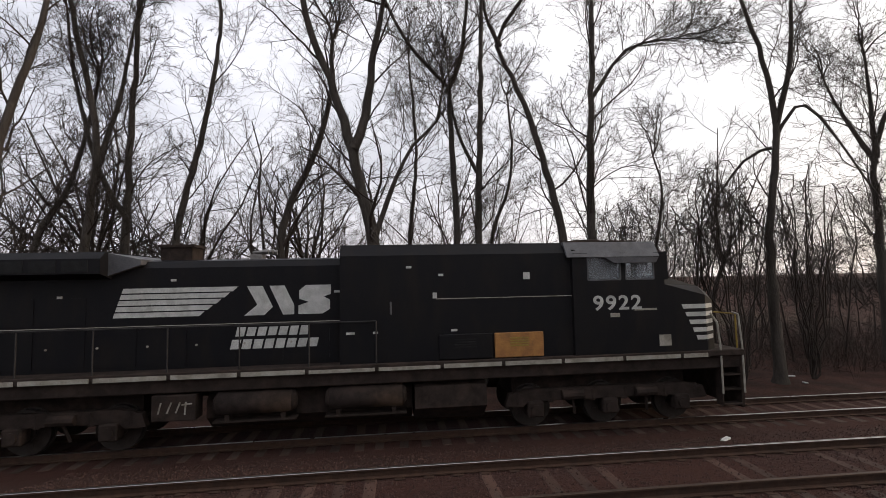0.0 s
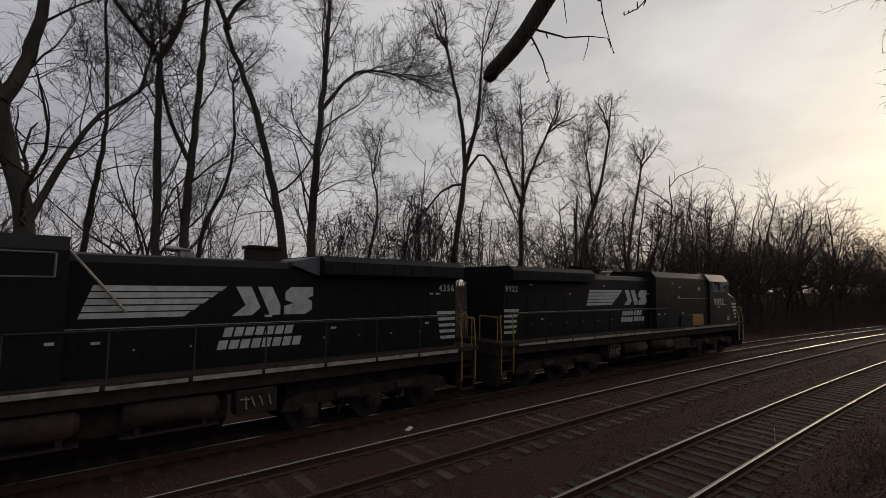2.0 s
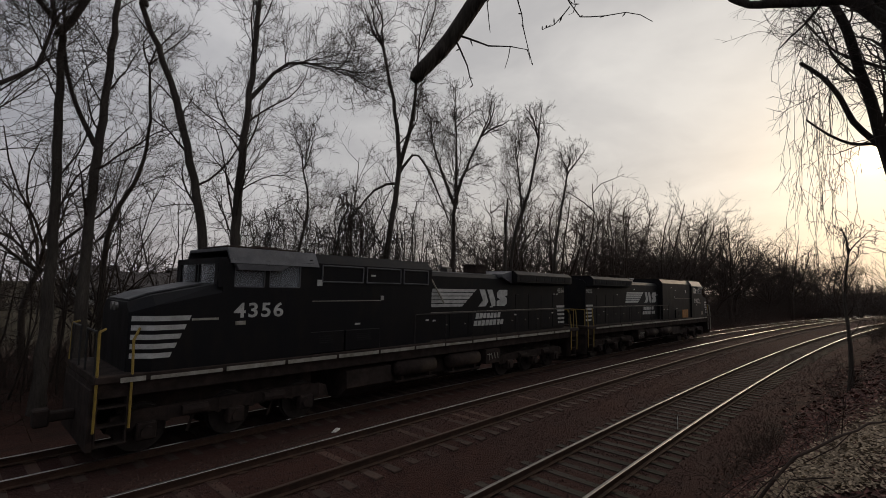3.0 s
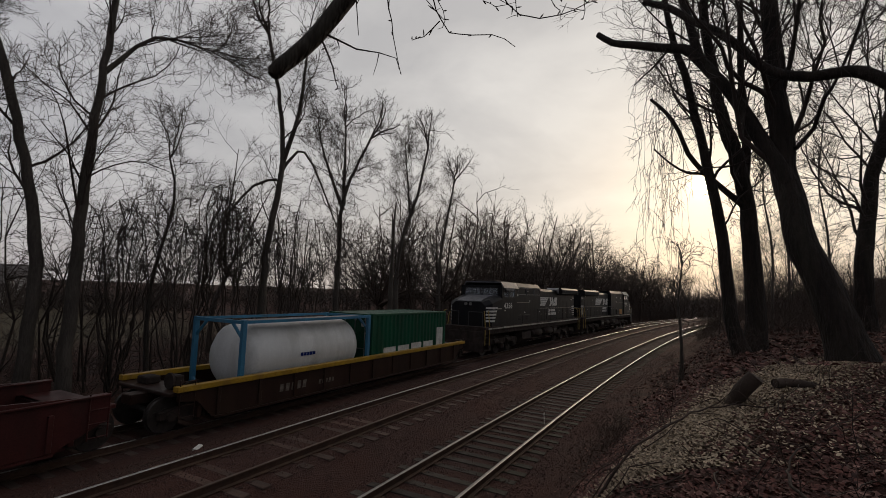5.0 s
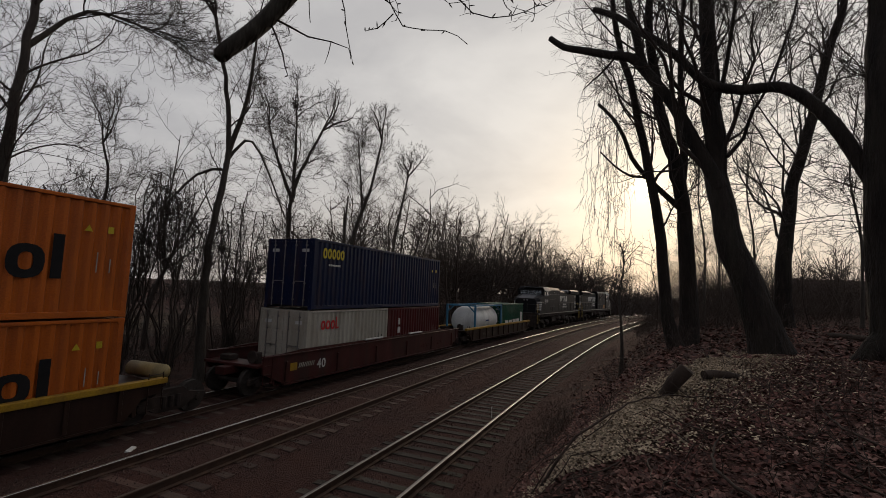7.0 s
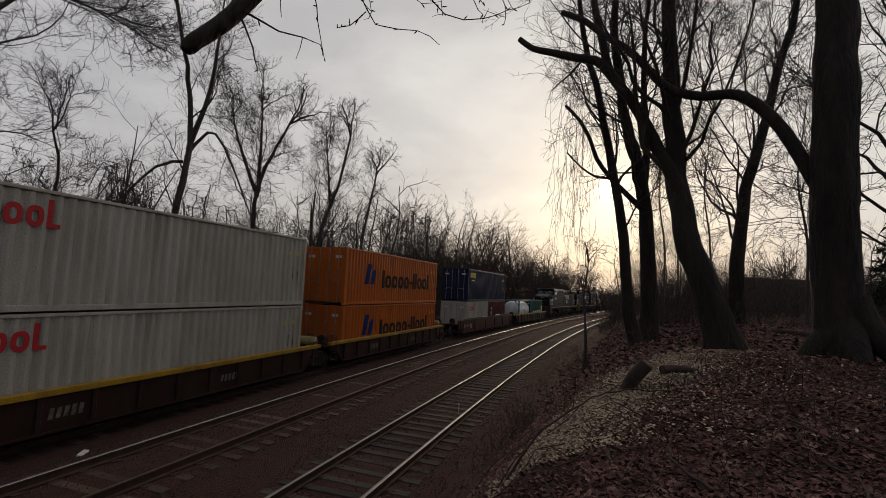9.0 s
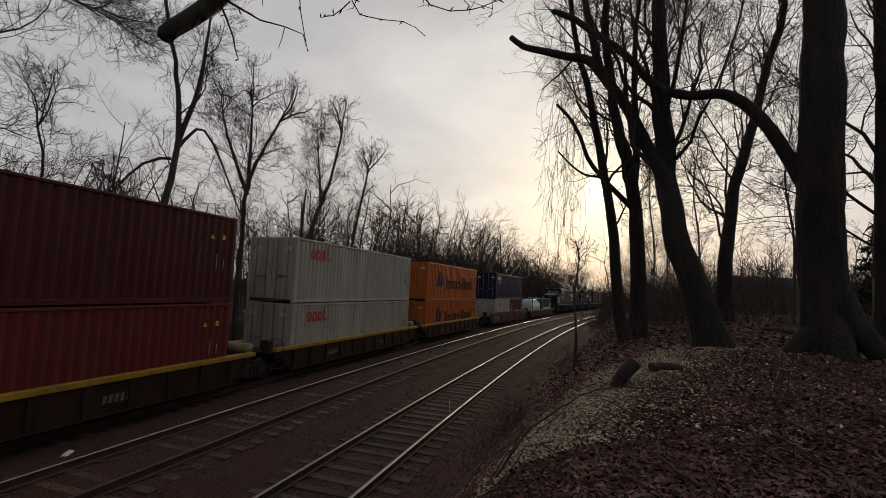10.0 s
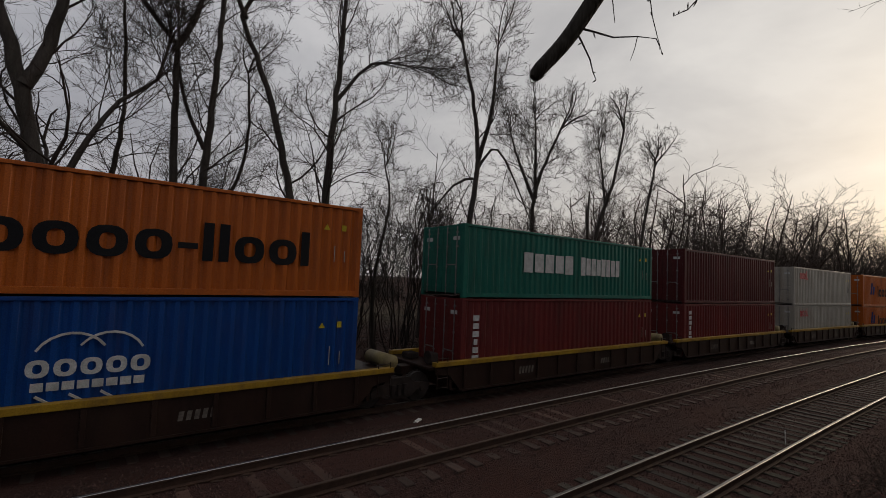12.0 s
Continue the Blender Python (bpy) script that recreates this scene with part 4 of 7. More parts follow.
def container(length, height, colour, label, ends=True):
    L2, W, H = length / 2, 1.219, height
    c = BOXCOL[colour]
    ob = tagged(new("shipping_container"), label, "shipping container", group="containers on the train")
    for s in (-1, 1):
        bm = bmesh.new()
        corrugated(bm, -L2 + 0.14, L2 - 0.14, s * (W - 0.02), 0.058, 0.15, H - 0.10, s)
        part("side_panel", bm, c, ob)
        for z0, z1, nm in ((0.0, 0.16, "bottom_rail"), (H - 0.11, H - 0.01, "top_rail")):
            part(nm, boxes((-L2 + 0.12, L2 - 0.12, *sorted((s * (W - 0.07), s * W)), z0 + 0.02, z1), bevel=0.008), c, ob)
        for e in (-1, 1):
            part("corner_post", boxes((*sorted((e * (L2 - 0.15), e * (L2 - 0.003))), *sorted((s * (W - 0.14), s * (W - 0.003))), 0.1, H - 0.1), bevel=0.01), c, ob)
            for z in (0.0, H - 0.118):
                part("corner_casting", boxes((*sorted((e * (L2 - 0.178), e * L2)), *sorted((s * (W - 0.162), s * W)), z, z + 0.118), bevel=0.008), c, ob)
    bm = bmesh.new()
    n = round(length / 0.6)
    top = []
    for i in range(n):
        a, w = -L2 + 0.1 + i * (length - 0.2) / n, (length - 0.2) / n
        top += [(a, H - 0.022), (a + w * 0.55, H - 0.022), (a + w * 0.62, H - 0.038), (a + w * 0.93, H - 0.038)]
    top.append((L2 - 0.1, H - 0.022))
    prism(bm, top + [(L2 - 0.1, H - 0.06), (-L2 + 0.1, H - 0.06)], -W + 0.07, W - 0.07)
    part("roof_panel", bm, c, ob)
    bm = bmesh.new()
    n = 7
    pts = []
    for i in range(n):
        a = -W + 0.14 + i * (2 * W - 0.28) / n
        w = (2 * W - 0.28) / n
        pts += [(L2 - 0.03, a), (L2 - 0.03, a + w * 0.3), (L2 - 0.075, a + w * 0.5), (L2 - 0.075, a + w * 0.8)]
    pts.append((L2 - 0.03, W - 0.14))
    lo = [bm.verts.new((px, py, 0.12)) for px, py in pts]
    hi = [bm.verts.new((px, py, H - 0.12)) for px, py in pts]
    for i in range(len(pts) - 1):
        bm.faces.new((lo[i], lo[i + 1], hi[i + 1], hi[i]))
    box(bm, L2 - 0.1, L2 - 0.01, -W + 0.15, W - 0.15, H - 0.13, H - 0.02)
    box(bm, L2 - 0.1, L2 - 0.01, -W + 0.15, W - 0.15, 0.02, 0.14)
    part("end_panel", bm, c, ob)
    part("floor_panel", boxes((-L2 + 0.1, L2 - 0.1, -W + 0.07, W - 0.07, 0.12, 0.15)), M["under"], ob)
    for s in (-1, 1):
        door = part("door", boxes((-L2 + 0.03, -L2 + 0.07, *sorted((s * 0.01, s * (W - 0.14))), 0.14, H - 0.13)), c, ob, "panelled steel container door")
        for k in range(4):
            z0 = 0.22 + k * (H - 0.42) / 4
            z1 = z0 + (H - 0.42) / 4 - 0.1
            for a, b in ((0.06, 0.5), (0.58, W - 0.18)):
                part("door_panel", boxes((-L2 + 0.015, -L2 + 0.032, *sorted((s * a, s * b)), z0, z1), bevel=0.006), c, door)
        for y in (0.28, 0.82):
            bm = bmesh.new()
            rod(bm, (-L2 - 0.005, s * y, 0.1), (-L2 - 0.005, s * y, H - 0.08), 0.02, 8)
            for z in (0.35, 1.0, 1.7, H - 0.3):
                box(bm, -L2 - 0.01, -L2 + 0.03, s * y - 0.05, s * y + 0.05, z, z + 0.05)
            box(bm, -L2 - 0.03, -L2 - 0.005, *sorted((s * y, s * (y + 0.3 * (1 if y < 0.5 else -1)))), 1.08, 1.12)
            part("lock_rod", bm, M["steel"], door)
        part("door_label", boxes((-L2 + 0.008, -L2 + 0.014, *sorted((s * 0.6, s * 0.95)), H - 0.55, H - 0.42)), M["white"], door)
    part("door_header", boxes((-L2 + 0.01, -L2 + 0.1, -W + 0.15, W - 0.15, H - 0.13, H - 0.02)), c, ob)
    for s in (-1, 1):
        for k in range(2):
            x = (L2 - 0.5 - 0.3 * k) * -s
            part("code_marking", boxes((x - 0.012, x + 0.012, *sorted((s * (W - 0.02), s * (W - 0.012))), H * 0.38, H * (0.50 + 0.05 * k))),
                 M["cream"] if colour not in ("offwhite",) else BOXCOL["inkblack"], ob, "unreadable line of small markings")
    return ob


def sign(ob, x0, x1, z0, z1, n, colour, W=1.219, seed=1, both=True, name="lettering", slant=0.0, shape=None):
    for s in ((-1, 1) if both else (-1,)):
        a, b = (x0, x1) if s < 0 else (-x1, -x0)
        letter_bars(name, a, b, z0, z1, n, s * (W - 0.016), s, M["white"] if colour == "white" else BOXCOL[colour], ob, slant, 0.18, seed, shape)


def upright_sign(ob, x, z0, z1, n, w, colour="white"):
    for s in (-1, 1):
        bm = bmesh.new()
        h = (z1 - z0) / n
        for k in range(n):
            y0, y1 = sorted((s * 1.203, s * 1.209))
            ww = w * (1.0, 0.8, 0.55, 0.95, 0.85, 0.9)[k % 6]
            box(bm, s * -x - ww / 2, s * -x + ww / 2, y0, y1, z0 + h * (k + 0.14), z0 + h * (k + 0.86))
        part("lettering", bm, M["white"], ob)


def flag_stickers(ob, L2, H):
    for f, y in ((1, -1.205), (-1, 1.205)):
        x, z = L2 - 1.05, H * 0.72
        part("hazard_sticker", make(prism, [(f * x - 0.09, z), (f * x + 0.09, z), (f * x, z + 0.15)], y - 0.003, y + 0.003), BOXCOL["yellow"], ob, "small yellow triangular sticker")
        x = L2 - 0.55
        part("hazard_sticker", boxes((f * x - 0.065, f * x + 0.065, y - 0.003, y + 0.003, z, z + 0.16)), BOXCOL["yellow"], ob, "small yellow square sticker")


def two_axle_bogie(parent, x0, sense):
    for s in (-1, 1):
        bm = bmesh.new()
        y0, y1 = sorted((s * 0.92, s * 1.10))
        prism(bm, [(x0 - 1.15, 0.40), (x0 - 1.15, 0.58), (x0 - 0.6, 0.66), (x0 - 0.35, 0.84), (x0 + 0.35, 0.84), (x0 + 0.6, 0.66), (x0 + 1.15, 0.58),
                   (x0 + 1.15, 0.40), (x0 + 0.75, 0.44), (x0 + 0.4, 0.24), (x0 - 0.4, 0.24), (x0 - 0.75, 0.44)], y0, y1)
        for dx in (-0.22, 0, 0.22):
            rod(bm, (x0 + dx, s * 1.12, 0.34), (x0 + dx, s * 1.12, 0.66), 0.075, 8)
        for dx in (-0.89, 0.89):
            rod(bm, (x0 + dx, s * 1.08, 0.46), (x0 + dx, s * 1.18, 0.46), 0.12, 10)
        part("bogie_side_frame", bm, M["under"], parent, "cast steel freight bogie frame")
    part("bogie_bolster", boxes((x0 - 0.2, x0 + 0.2, -1.0, 1.0, 0.45, 0.75)), M["under"], parent)
    for dx in (-0.89, 0.89):
        WHEELS.append((wheelset(parent, x0 + dx, 0.46, 0.44), x0 + dx, 0.46, 0.44, sense))


def well_car(half, colour, edge, label, bogies, tall=False, reservoir=True):
    """An intermodal well car: deep side sills with ribs, top chord, well floor, end decks on bogies."""
    c = BOXCOL[colour]
    ob = tagged(new("well_car"), label, "well car", group="well cars of the train")
    wl = half - 1.05
    top = 1.24
    for s in (-1, 1):
        bm = bmesh.new()
        y0, y1 = sorted((s * 1.30, s * 1.36))
        if tall:
            prism(bm, [(-half + 0.35, 0.78), (-wl + 0.3, 0.32), (wl - 0.3, 0.32), (half - 0.35, 0.78), (half - 0.35, 1.32), (wl - 1.2, 1.45), (-wl + 1.2, 1.45), (-half + 0.35, 1.32)], y0, y1)
        else:
            prism(bm, [(-half + 0.3, 0.86), (-wl - 0.2, 0.80), (-wl + 0.25, 0.30), (wl - 0.25, 0.30), (wl + 0.2, 0.80), (half - 0.3, 0.86), (half - 0.3, 1.10), (-half + 0.3, 1.10)], y0, y1)
        part("side_sill", bm, c, ob, "deep grimy steel side sill")
        yc0, yc1 = sorted((s * 1.22, s * 1.44))
        if tall:
            part("top_chord", boxes((-half + 0.35, half - 0.35, yc0, yc1, 1.32, 1.36), bevel=0.008), c, ob)
            for a in (-2.6, 1.6):
                part("bright_strip", boxes((a, a + 1.5, *sorted((s * 1.37, s * 1.46)), 1.44, 1.52), bevel=0.02), M["white"], ob, "scuffed pale strip on the chord")
        else:
            part("top_chord", boxes((-half + 0.25, half - 0.25, yc0, yc1, 1.10, top), bevel=0.01), BOXCOL[edge], ob, "worn yellow top chord")
        ribs = 11
        for k in range(ribs):
            x = -wl + 0.4 + k * (2 * wl - 0.8) / (ribs - 1)
            if tall and k % 2:
                continue
            part("rib", boxes((x - 0.05, x + 0.05, *sorted((s * 1.36, s * 1.42)), 0.36, 1.10), bevel=0.008), c, ob)
        rng = random.Random(half * 10 + s)
        for k in range(2):
            x = rng.uniform(-wl + 0.8, wl - 2)
            letter_bars("car_marking", x, x + 0.2 * rng.randint(3, 6), 0.56, 0.56 + rng.choice((0.16, 0.22, 0.26)), 5, s * 1.361, s, M["chalk"] if not tall else c, ob, 0.03, 0.4, k)
        for e in (-1, 1):
            part("bottom_chord", boxes((-wl + 0.3, wl - 0.3, *sorted((s * 1.18, s * 1.40)), 0.26, 0.31)), c, ob) if e > 0 else None
            bm = bmesh.new()
            for z in (0.45, 0.75, 1.05, 1.35):
                handrail(bm, [(e * (half - 0.75), s * 1.38, z), (e * (half - 0.35), s * 1.38, z)], 0.014)
            for x in (half - 0.75, half - 0.35):
                handrail(bm, [(e * x, s * 1.38, 0.4), (e * x, s * 1.38, 1.4)], 0.016)
            part("ladder", bm, c, ob)
    bm = boxes((-wl, wl, -1.2, -0.75, 0.27, 0.33), (-wl, wl, 0.75, 1.2, 0.27, 0.33))
    for k in range(7):
        x = -wl + 0.3 + k * (2 * wl - 0.6) / 6
        box(bm, x - 0.12, x + 0.12, -1.2, 1.2, 0.24, 0.33)
    part("well_floor", bm, c, ob)
    for e in (-1, 1):
        bm = boxes((*sorted((e * wl, e * (half - 0.15))), -1.28, 1.28, 0.98, 1.08), (*sorted((e * wl, e * (wl + 0.12))), -1.28, 1.28, 0.34, 1.08),
                   (*sorted((e * (half - 0.4), e * (half + 0.25))), -0.22, 0.22, 0.72, 0.98), bevel=0.015)
        part("end_deck", bm, c, ob, "end deck over the bogie")
    if reservoir and not tall:
        part("brake_reservoir", make(rod, (half - 0.02, -0.95, 1.30), (half - 0.02, 0.35, 1.30), 0.21, 16), BOXCOL["creamtank"], ob, "dirty cream brake reservoir on the end deck", True)
    g = -1
    part("valve_box", boxes(*[(*sorted((g * (half - 0.8), g * (half - 0.4))), 0.3, 0.8, 1.08, 1.28)], bevel=0.03), M["under"], ob)
    bm = boxes((*sorted((g * (half - 0.7), g * (half - 0.45))), -0.95, -0.55, 1.06, 1.45), bevel=0.03)
    part("brake_gear_box", bm, M["under"], ob, "hand brake gear box")
    part("brake_wheel", make(rod, (g * (half - 0.40), -0.75, 1.3), (g * (half - 0.46), -0.75, 1.3), 0.22, 14), M["under"], ob, "hand brake wheel")
    for x in bogies:
        two_axle_bogie(ob, x, 1)
    return ob


def load(ob, behind, z):
    TRAIN.append((ob, behind, z, False, 5.0))


def tank_container(label):
    L2, W, H = 3.029, 1.219, 2.50
    ob = tagged(new("tank_container"), label, "tank container", group="containers on the train")
    bm = bmesh.new()
    rings = [(-2.78, 0.25), (-2.70, 0.75), (-2.45, 1.02), (-2.2, 1.1), (2.2, 1.1), (2.45, 1.02), (2.70, 0.75), (2.78, 0.25)]
    loops = []
    for x, r in rings:
        loops.append([bm.verts.new((x, r * math.cos(2 * math.pi * k / 28), 1.27 + r * math.sin(2 * math.pi * k / 28))) for k in range(28)])
    for a, b in zip(loops, loops[1:]):
        for k in range(28):
            bm.faces.new((a[k], a[(k + 1) % 28], b[(k + 1) % 28], b[k]))
    bm.faces.new(loops[0])
    bm.faces.new(loops[-1][::-1])
    part("tank", bm, BOXCOL["tankwhite"], ob, "white insulated tank barrel", True)
    for e in (-1, 1):
        for s in (-1, 1):
            part("corner_post", boxes((*sorted((e * (L2 - 0.15), e * L2)), *sorted((s * (W - 0.13), s * W)), 0, H), bevel=0.01), BOXCOL["frameblue"], ob)
            part("frame_brace", make(rod, (e * (L2 - 0.08), s * (W - 0.06), 1.9), (e * (L2 - 0.08), s * 0.55, 2.46), 0.05, 6), BOXCOL["frameblue"], ob)
            part("frame_brace", make(rod, (e * (L2 - 0.08), s * (W - 0.06), 0.6), (e * (L2 - 0.08), s * 0.55, 0.06), 0.05, 6), BOXCOL["frameblue"], ob)
        for z in (0.02, H - 0.12):
            part("end_beam", boxes((*sorted((e * (L2 - 0.12), e * (L2 - 0.01))), -W + 0.13, W - 0.13, z, z + 0.1)), BOXCOL["frameblue"], ob)
    for s in (-1, 1):
        for z in (0.02, H - 0.11):
            part("side_beam", boxes((-L2 + 0.15, L2 - 0.15, *sorted((s * (W - 0.1), s * (W - 0.01))), z, z + 0.09)), BOXCOL["frameblue"], ob)
    part("catwalk", boxes((-2.6, 2.6, -0.95, -0.5, H - 0.06, H - 0.03)), M["steel"], ob)
    sign(ob, -0.6, 0.1, 1.2, 1.32, 5, "inkblue", W=1.13, both=False)
    return ob


# consist, from the locomotives backwards
flat = well_car(8.3, "browncar", "edge", "brown well car carrying a tank and a short green box", (-7.1, 7.1), reservoir=False)
TRAIN.append((flat, -43.45, 0.0, False, 7.1))
o = container(6.058, 2.55, "deepgreen", "short deep green shipping container behind the locomotives")
sign(o, -2.3, 1.9, 0.35, 1.15, 4, "white", seed=2)
part("white_plate", boxes((2.15, 2.75, -1.21, -1.204, 0.6, 1.75)), M["white"], o, "white data plate")
load(o, -40.35, 0.35)
load(tank_container("white tank in a pale blue frame on a well car"), -46.5, 0.36)
red_car = well_car(8.95, "rustcar", "edge", "rust-red well car with tall scuffed sides", (-7.7, 7.7), tall=True)
words("car_number", "40", 0.48, facing(-5.55, -1.367, 0.78, -1), M["white"], red_car, 0.003)
bm = boxes((-7.3, -6.95, -1.372, -1.365, 0.72, 1.0))
part("yellow_placard", bm, BOXCOL["edge"], red_car, "worn yellow placard")
letter_bars("scrawl", -6.9, -6.0, 0.78, 0.96, 9, -1.366, -1, M["cream"], red_car, 0.06, 0.5, 8)
TRAIN.append((red_car, -61.5, 0.0, False, 7.7))
o = container(6.058, 2.50, "maroon", "short maroon container beneath a navy container")
upright_sign(o, -1.9, 0.7, 2.0, 3, 0.32)
load(o, -58.75, 0.36)
o = container(6.058, 2.50, "offwhite", "short off-white container with a red sign beneath a navy container")
for f in (-1, 1):
    mark_row(*((-2.2, -1.0) if f < 0 else (1.0, 2.2)), 1.58, 2.22, "oooL", f * 1.203, f, BOXCOL["red"], o)
load(o, -64.82, 0.36)
o = container(11.9, 2.83, "navy", "navy blue corrugated container stacked on two short ones")
for f in (-1, 1):
    mark_row(*((-5.4, -3.95) if f < 0 else (3.95, 5.4)), 1.92, 2.66, "ooooo", f * 1.203, f, BOXCOL["yellow"], o)
sign(o, -5.0, -4.2, 1.78, 1.86, 7, "white", seed=7)
flag_stickers(o, 5.95, 2.83)
load(o, -61.75, 2.89)


def blue_mark(ob, x, z, h):
    """A plain slanted blue emblem."""
    for s in (-1, 1):
        f = 1 if s < 0 else -1
        y0, y1 = sorted((s * 1.204, s * 1.211))
        for pts in ([(0.0, 0.0), (0.42, 0.0), (0.52, 0.42), (0.72, 1.0), (0.30, 1.0)], [(0.58, 0.0), (1.0, 0.0), (1.18, 0.62), (1.04, 0.78), (0.72, 0.62), (0.70, 0.40)]):
            part("emblem", make(prism, [(f * (x + a), z + h * c) for a, c in pts], y0, y1), BOXCOL["inkblue"], ob, "plain dark blue emblem block")


for centre, lower, upper, split, top in (
        (-80.6, "orange", "orange", 2.88, 5.72), (-95.5, "offwhite", "offwhite", 2.96, 5.74), (-110.7, "brick", "maroon", 3.05, 5.97),
        (-125.7, "brick", "green", 3.25, 5.76), (-141.3, "blue", "orange", 3.25, 5.76)):
    names = {"orange": "orange corrugated container with dark lettering", "offwhite": "off-white corrugated container with red lettering",
             "brick": "faded red corrugated container with upright white lettering", "maroon": "plain maroon corrugated container",
             "green": "teal green corrugated container with white lettering", "blue": "bright blue corrugated container with white emblem"}
    car = well_car(7.35, "browncar", "edge", "grimy brown well car with a yellow top edge", (7.5,) if centre > -140 else (7.5, -7.5))
    TRAIN.append((car, centre, 0.0, False, 7.0))
    lo_box = container(11.9, split - 0.37, lower, names[lower] + ", in the well")
    up_box = container(11.9, top - split - 0.02, upper, names[upper] + ", stacked on another")
    load(lo_box, centre, 0.35)
    load(up_box, centre, split)
    for b, col, h in ((lo_box, lower, split - 0.37), (up_box, upper, top - split - 0.02)):
        flag_stickers(b, 5.95, h)
        if col == "orange":
            blue_mark(b, -4.1, h * 0.38, 1.05)
            for s in (-1, 1):
                mark_row(*((-2.2, 4.5) if s < 0 else (-4.5, 2.2)), h * 0.22, h * 0.67, "Ioooo-I|ooI", s * 1.203, s, BOXCOL["inkblack"], b)
        if col == "offwhite":
            for s in (-1, 1):
                mark_row(*((-4.95, -3.4) if s < 0 else (3.4, 4.95)), h * 0.62, h * 0.92, "oooL", s * 1.203, s, BOXCOL["red"], b)
        if col == "brick":
            upright_sign(b, -5.3, 0.75, 2.35, 6, 0.3)
        if col == "green":
            sign(b, -3.1, -0.1, 0.95, 1.72, 5, "white", seed=13)
            sign(b, 0.35, 3.2, 0.95, 1.72, 8, "white", seed=14)
        if col == "blue":
            for s in (-1, 1):
                mark_row(*((-0.95, 1.1) if s < 0 else (-1.1, 0.95)), 1.22, 1.80, "ooooo", s * 1.203, s, M["white"], b)
            sign(b, -0.85, 1.0, 1.08, 1.25, 8, "white", seed=16)
            for k in range(2):
                cx = -0.25 + k * 0.62
                pts = [(cx + 0.62 * math.cos(a), -1.208, 1.55 + 0.62 * math.sin(a)) for a in np.linspace(0.5 if k else 0.6, 2.5 if k else 2.65, 9)]
                part("emblem_arch", make(bent_rod, pts, 0.03, 4), M["white"], b, "plain white arch of the emblem")
            for x in (-0.5, 0.0, 0.5):
                part("emblem_stroke", make(bent_rod, [(x - 0.25, -1.208, 1.0), (x - 0.05, -1.208, 0.86)], 0.03, 4), M["white"], b)
